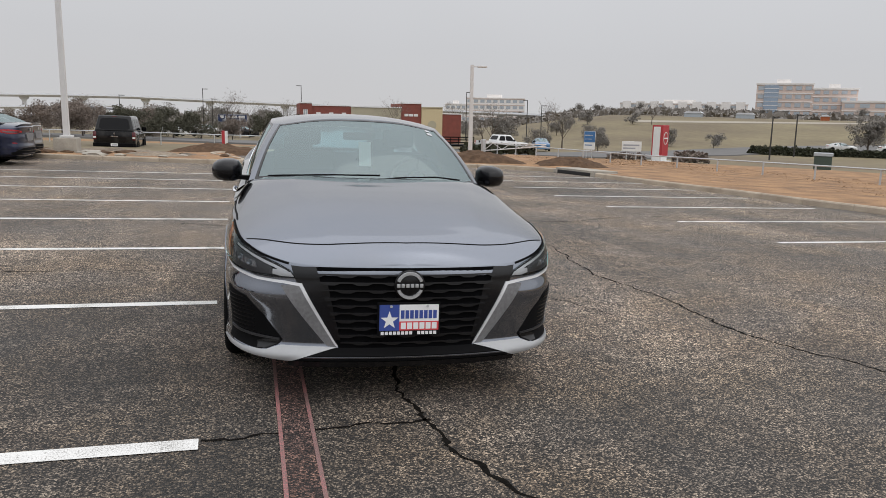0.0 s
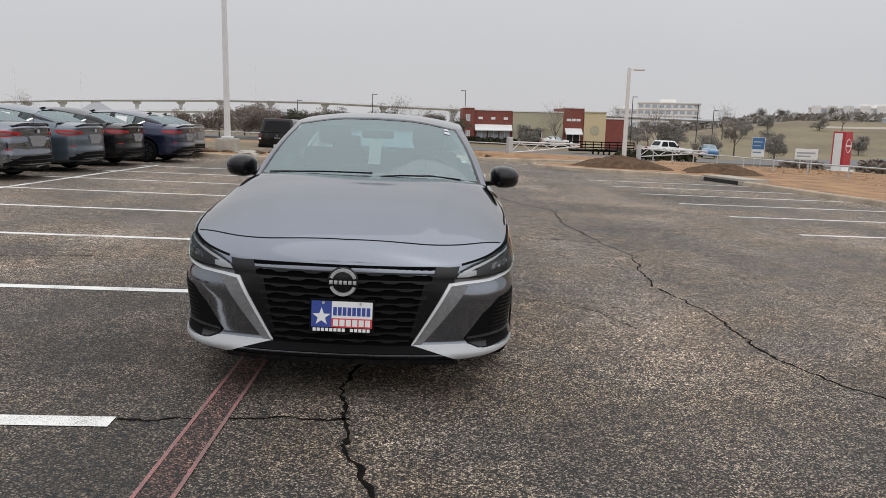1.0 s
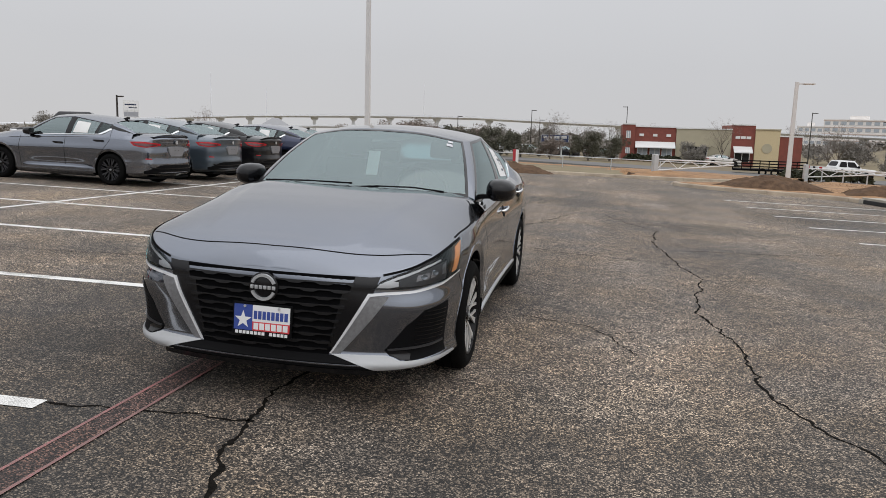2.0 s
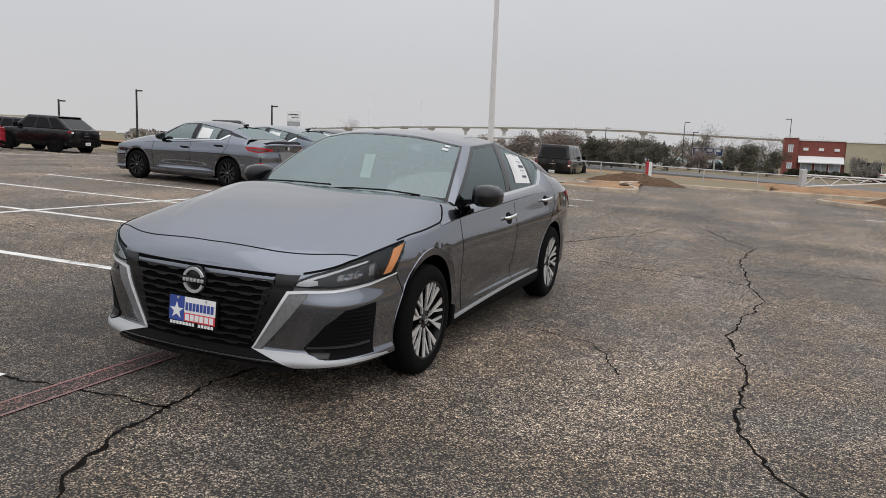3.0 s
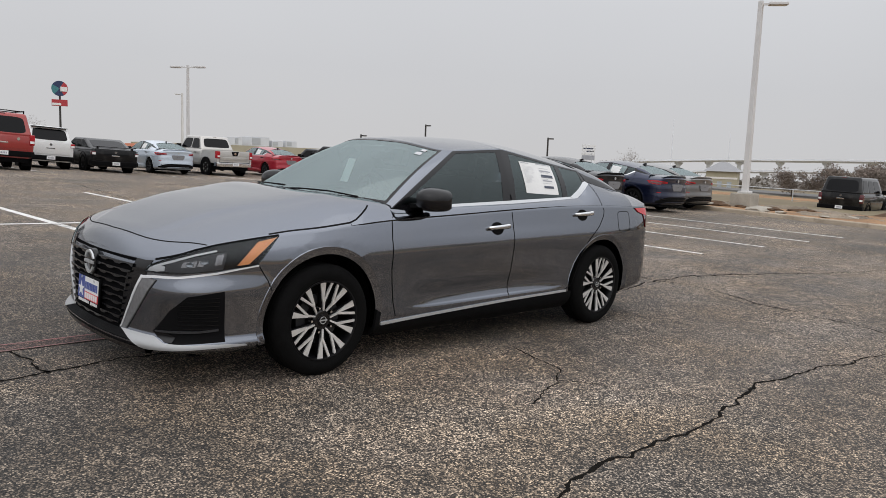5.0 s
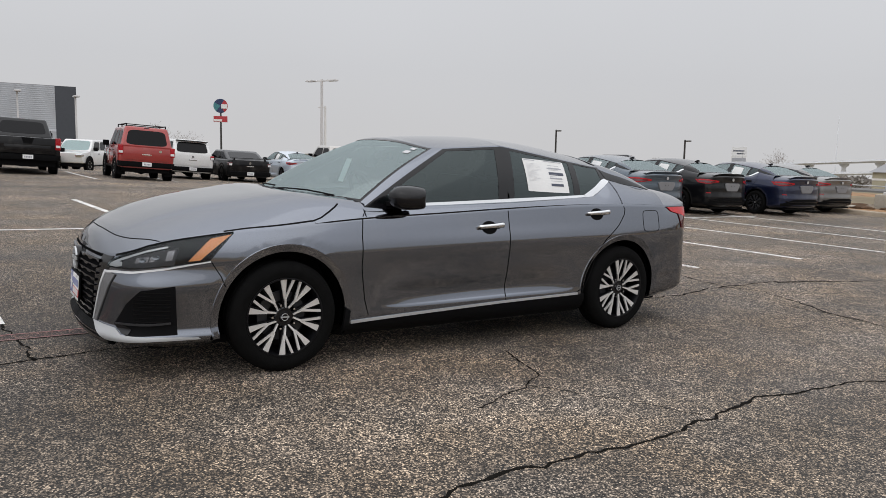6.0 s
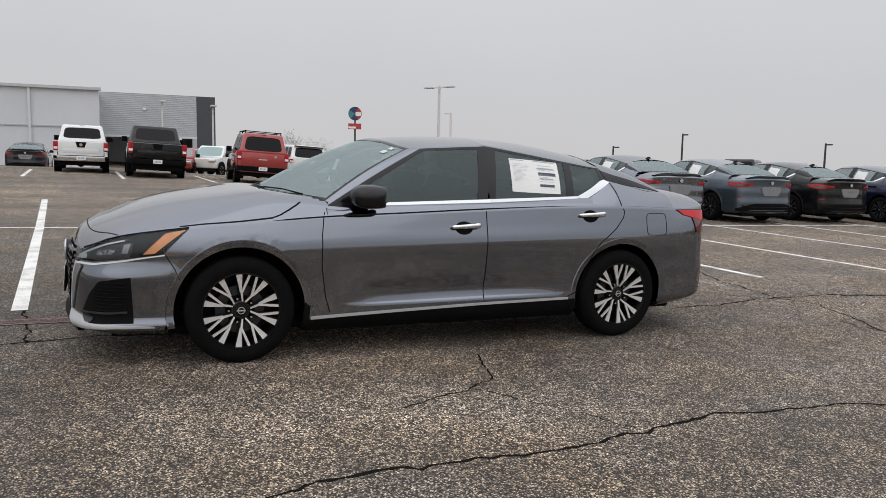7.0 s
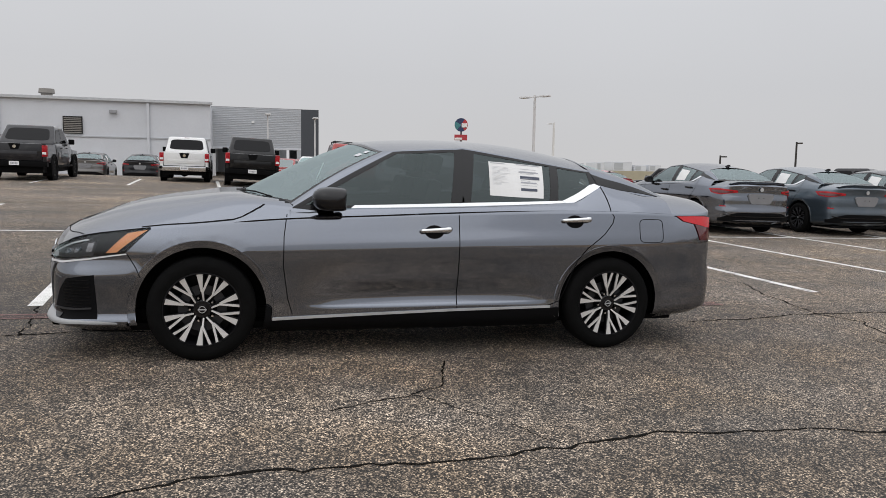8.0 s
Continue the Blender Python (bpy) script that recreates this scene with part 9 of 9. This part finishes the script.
hedge_bed(35.6, 53.2, -0.5, 2.6, 2.0, 0.95, 3, BRUSH, "low brown shrub beside the pylon sign")
hedge_bed(29.6, 53.3, -0.5, 2.9, 1.6, 0.6, 4, BRUSH, "low brown shrub beside the pylon sign")
hedge_bed(15.6, 45.5, 0.0, 5.0, 2.0, 0.5, 5, HEDGE, "low dark shrub bed by the road")
hedge_bed(74.0, 92.0, -0.5, 9.0, 2.4, 1.6, 6, HEDGE, "clipped dark hedge beside the far drive", -40)
hedge_bed(84.5, 88.5, -0.3, 16.0, 2.4, 1.3, 7, HEDGE, "clipped dark hedge beside the far drive", -32)
hedge_bed(9.0, 101.5, -0.5, 8.0, 1.5, 0.9, 8, HEDGE, "clipped hedge below the shop awnings")
hedge_bed(17.0, 101.0, -0.5, 6.0, 1.5, 0.9, 9, HEDGE, "clipped hedge below the shop front")


def utility_box():
    ob = thing("utility_cabinet", "dull green utility cabinet with a pale lid", "cabinet", "", upright(43.0, 46.0, -0.45, -40) @ Matrix.Scale(0.86, 4))
    bm = bmesh.new()
    box(bm, (-0.75, -0.6, -0.1), (0.75, 0.6, 1.15), 0.04)
    part("cabinet_body", bm, material("dull_green_paint", (0.055, 0.075, 0.060), 0.6), ob)
    bm = bmesh.new()
    box(bm, (-0.82, -0.66, 1.15), (0.82, 0.66, 1.45), 0.05)
    part("cabinet_lid", bm, METAL_DARKER, ob)


utility_box()


def trailer():
    ob = thing("black_trailer", "long black flatbed trailer with railed sides", "trailer", "", upright(16.6, 66.5, -0.6, -8))
    bm = bmesh.new()
    box(bm, (-3.0, -0.9, 0.45), (3.0, 0.9, 0.62), 0.02)
    part("bed", bm, BLACK_MATT, ob)
    for z in (0.85, 1.10, 1.35):
        bm = bmesh.new()
        tube(bm, (-3.0, -0.9, z), (3.0, -0.9, z), 0.05, None, 6)
        part("rail", bm, BLACK_MATT, ob)
    for k in range(9):
        bm = bmesh.new()
        tube(bm, (-3.0 + 0.75 * k, -0.9, 0.5), (-3.0 + 0.75 * k, -0.9, 1.4), 0.045, None, 6)
        part("stake", bm, BLACK_MATT, ob)
    for x in (-0.5, 0.5):
        bm = bmesh.new()
        lathe(bm, [(0.2, 0.1), (0.34, 0.1), (0.36, 0.0), (0.34, -0.1), (0.2, -0.1)], 20, "z")
        w = part("wheel", bm, RUBBER, ob)
        w.matrix_basis = pose(x, -0.95, 0.36, 90, 0, 0)


trailer()
for k, (x, y, rz, col, label) in enumerate([(31.0, 77.5, -14, "teal", "bright blue sedan parked beyond the road"), (-3.0, 97.0, 80, "charcoal", "dark sedan parked by the shops"), (2.0, 97.5, 95, "stone", "grey sedan parked by the shops"),
                                            (17.5, 98.0, 90, "silver", "silver sedan parked by the shops"), (-11, 88, 70, "white", "white sedan parked beyond the fence"), (-7, 90, 95, "silver", "silver sedan parked beyond the fence"),
                                            (89, 97, 55, "white", "white sedan parked along the far drive"), (95, 93, 60, "white", "white sedan parked along the far drive")]):
    car = copy_thing(first, pose(x, y, land_height(x, y) + 0.05, 0, 0, rz))
    repaint(car, PAINTS[col])
    tagged(car, label, "car", "cars beyond the road")


# ---- trees ----
def limb(bm, p, d, L, r, depth, rng, twigs):
    """A branching limb; ends become twigs."""
    n = 3
    q = Vector(p)
    v = Vector(d).normalized()
    for k in range(n):
        v = (v + Vector((rng.gauss(0, 0.10), rng.gauss(0, 0.10), rng.gauss(0.03, 0.06)))).normalized()
        e = q + v * L / n
        r1 = r * (1 - 0.22)
        tube(bm, q, e, r, r1, 5 if depth < 2 else 4, False)
        q, r = e, r1
        if depth < 4 and k > 0:
            for _ in range(2 if depth < 3 else 1):
                a = Vector((rng.gauss(0, 1), rng.gauss(0, 1), rng.gauss(0.35, 0.4)))
                limb(bm, q, (v * 0.7 + a.normalized() * 0.75), L * rng.uniform(0.55, 0.75), r * 0.6, depth + 1, rng, twigs)
    if depth >= 3:
        twigs.append((q, v))


def bare_tree(h, seed, label):
    rng = random.Random(seed)
    ob = thing("bare_tree", label, "tree", "roadside trees")
    bm = bmesh.new()
    twigs = []
    tube(bm, (0, 0, -0.3), (0, 0, h * 0.25), h * 0.022, h * 0.017, 8, False)
    for k in range(4):
        a = 2 * math.pi * k / 4 + rng.uniform(-0.4, 0.4)
        limb(bm, (0, 0, h * (0.22 + 0.05 * k)), (math.cos(a) * 0.6, math.sin(a) * 0.6, 1.0), h * 0.36, h * 0.010, 1, rng, twigs)
    limb(bm, (0, 0, h * 0.25), (0, 0, 1), h * 0.45, h * 0.014, 1, rng, twigs)
    part("trunk", bm, BARK, ob, "", 40)
    vs, fs = [], []
    for q, v in twigs:
        for _ in range(4):
            e = q + (v + Vector((rng.gauss(0, 0.5), rng.gauss(0, 0.5), rng.gauss(0.1, 0.3)))).normalized() * h * rng.uniform(0.04, 0.09)
            s = Vector((rng.gauss(0, 1), rng.gauss(0, 1), 0)).normalized() * h * 0.0022
            n = len(vs)
            vs += [tuple(q - s), tuple(q + s), tuple(e)]
            fs.append((n, n + 1, n + 2))
    me = bpy.data.meshes.new("twig_mass")
    me.from_pydata(vs, [], fs)
    me.materials.append(BRUSH)
    tw = new("twig_mass", me)
    tw.parent = ob
    tw["kind"] = "stuff"
    return ob


def leafy_tree(h, w, seed, label, mat=EVERGREEN, low=0.12, dense=1.0):
    rng = random.Random(seed)
    ob = thing("evergreen_tree", label, "tree", "roadside trees")
    bm = bmesh.new()
    twigs = []
    tube(bm, (0, 0, -0.3), (0, 0, h * 0.5), h * 0.03, h * 0.015, 8, False)
    ends = []
    for k in range(9):
        a = rng.uniform(0, 2 * math.pi)
        z0 = h * rng.uniform(0.15, 0.5)
        e = Vector((math.cos(a) * w * rng.uniform(0.2, 0.42), math.sin(a) * w * rng.uniform(0.2, 0.42), z0 + h * rng.uniform(0.12, 0.38)))
        tube(bm, (0, 0, z0), e, h * 0.010, h * 0.004, 5, False)
        ends.append(e)
    part("trunk", bm, BARK, ob, "", 40)
    vs, fs = [], []
    clumps = []
    for e in ends + [Vector((0, 0, h * 0.75))]:
        for _ in range(int(5 * dense)):
            c = e + Vector((rng.gauss(0, w * 0.10), rng.gauss(0, w * 0.10), rng.gauss(0, h * 0.09)))
            c.z = min(max(c.z, h * low), h * 0.96)
            clumps.append((c, rng.uniform(0.05, 0.11) * (h + w)))
    for c, r in clumps:
        for _ in range(120):
            o = Vector((rng.gauss(0, 1), rng.gauss(0, 1), rng.gauss(0, 0.8))).normalized() * r * rng.random() ** 0.4
            p = c + o
            s = h * 0.0125
            a = Vector((rng.gauss(0, s), rng.gauss(0, s), rng.gauss(0, s)))
            b = Vector((rng.gauss(0, s), rng.gauss(0, s), rng.gauss(0, s)))
            n = len(vs)
            vs += [tuple(p - a), tuple(p + b), tuple(p + a), tuple(p - b)]
            fs.append((n, n + 1, n + 2, n + 3))
    me = bpy.data.meshes.new("crown")
    me.from_pydata(vs, [], fs)
    me.materials.append(mat)
    cr = new("crown", me)
    cr.parent = ob
    cr["kind"] = "stuff"
    return ob


BARE = [bare_tree(5.0, 21, "leafless grey-brown roadside tree"), bare_tree(6.0, 22, "tall leafless roadside tree"), bare_tree(4.0, 23, "small leafless tree with fine twigs")]
LEAFY = [leafy_tree(3.4, 3.4, 31, "rounded dull green evergreen tree"), leafy_tree(3.0, 4.2, 32, "spreading dull green evergreen tree"), leafy_tree(2.6, 3.6, 33, "brown leafless roadside thicket", BRUSH, 0.05, 1.3), leafy_tree(4.2, 3.2, 34, "dark upright evergreen tree")]
BARE_AT = [(40, 93, 0, 1.0), (33.5, 110, 2, 1.2), (-4.5, 92, 0, 1.0), (-2.0, 96, 2, 1.0), (3.0, 100, 0, 0.9), (17.8, 100.5, 1, 0.85), (29.5, 92, 0, 1.05), (10, 120, 2, 1.2), (-22, 100, 0, 0.8), (-30, 52, 2, 0.7), (60, 150, 1, 1.0), (34, 128, 0, 1.2), (-66, 14.2, 0, 0.75), (-70, 17.2, 2, 0.8), (-64, 40, 2, 0.5), (90, 160, 2, 1.2)]
LEAFY_AT = [(-13.4, 70, 3, 0.72), (-11, 69, 0, 0.85), (-16.5, 70, 2, 1.15), (-20, 68, 2, 1.1), (-22.5, 67, 2, 0.9), (-9, 74, 0, 0.95), (-6.5, 76, 1, 0.9), (-3.5, 78, 2, 0.9), (0.5, 86, 0, 1.0), (3.0, 89, 1, 1.0), (-18, 78, 2, 1.2), (-13, 80, 2, 1.2), 
            (-20.5, 80, 2, 1.3), (13.6, 99, 0, 0.9), (33, 98, 3, 1.0), (36.5, 94, 1, 0.9), (44, 90, 0, 0.9), (54, 114, 0, 1.0), (27, 120, 2, 1.2), (70, 165, 1, 1.0), (78, 170, 0, 1.0), (64, 150, 2, 1.0), (86, 162, 1, 0.9), (58, 140, 2, 1.0), (88, 90.5, 3, 1.35), (66, 110, 0, 0.9), (72, 106, 2, 0.9),
            (100, 350, 1, 1.7), (125, 355, 0, 1.7), (150, 345, 1, 2.0), (160, 340, 2, 1.8), (175, 330, 1, 1.7), (200, 310, 0, 1.5), (215, 235, 1, 1.5), (235, 215, 0, 1.5), (195, 262, 2, 1.4), (-8, 120, 2, 1.6), (0, 125, 2, 1.6), (-16, 118, 2, 1.5), (-26, 112, 2, 1.5), (46, 135, 2, 1.1), (40, 140, 1, 1.1), (-60, 95, 2, 1.3), (-90, 110, 2, 1.6)]
# crowns beyond 95 m get this lighter grey in place of haze
HAZE_GREYED = material("haze_greyed_foliage", (0.225, 0.208, 0.186), 0.95, vary=0.3, scale=1.5)
rng_t = random.Random(77)
for src, spots in ((BARE, BARE_AT), (LEAFY, LEAFY_AT)):
    used = set()
    for x, y, k, s in spots:
        m = Matrix.Translation((x, y, land_height(x, y) - 0.02)) @ TILT3 @ Matrix.Rotation(rng_t.uniform(0, 6.28), 4, "Z")
        ob = src[k]
        if k in used:
            tree = copy_thing(ob, m)
            tree.scale = (s, s, s)
            if math.hypot(x, y) > 95:
                for o in tree.children_recursive:
                    if o.name.startswith("crown"):
                        o.material_slots[0].link = "OBJECT"
                        o.material_slots[0].material = HAZE_GREYED
        else:
            used.add(k)
            ob.matrix_basis = m @ Matrix.Diagonal((s, s, s, 1))


def far_woods():
    """Distant woodland edge along the skyline, as leaf and twig cards."""
    rng = random.Random(41)
    vs, fs = [], []
    for k in range(26000):
        a = radians(rng.uniform(-46, 62))
        d = rng.uniform(150, 235) if a < radians(14) else rng.uniform(250, 430)
        if a < radians(-50):
            d = rng.uniform(120, 200)
        x, y = d * math.sin(a), d * math.cos(a)
        top = (1.7 + 1.3 * noise.noise((a * 14, 0, 1)) + 1.2 * noise.noise((a * 45, 3, 1))) * d / 190
        if a > radians(14):
            top *= 0.62
        z = land_height(x, y) + max(0.2, top) * rng.random() ** 0.7
        s = 0.0022 * d
        n = len(vs)
        u = Vector((rng.gauss(0, s), rng.gauss(0, s), rng.gauss(0, s)))
        w = Vector((rng.gauss(0, s), rng.gauss(0, s), rng.gauss(0, s)))
        c = Vector((x, y, z))
        vs += [tuple(c - u), tuple(c + w), tuple(c + u), tuple(c - w)]
        fs.append((n, n + 1, n + 2, n + 3))
    me = bpy.data.meshes.new("distant_woods")
    me.from_pydata(vs, [], fs)
    # skyline haze is painted into the woods' pale base colour
    me.materials.append(material("haze_paled_winter_woods", (0.22, 0.20, 0.18), 0.95, vary=0.3, scale=0.08))
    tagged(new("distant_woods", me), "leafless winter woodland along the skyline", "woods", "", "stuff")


far_woods()
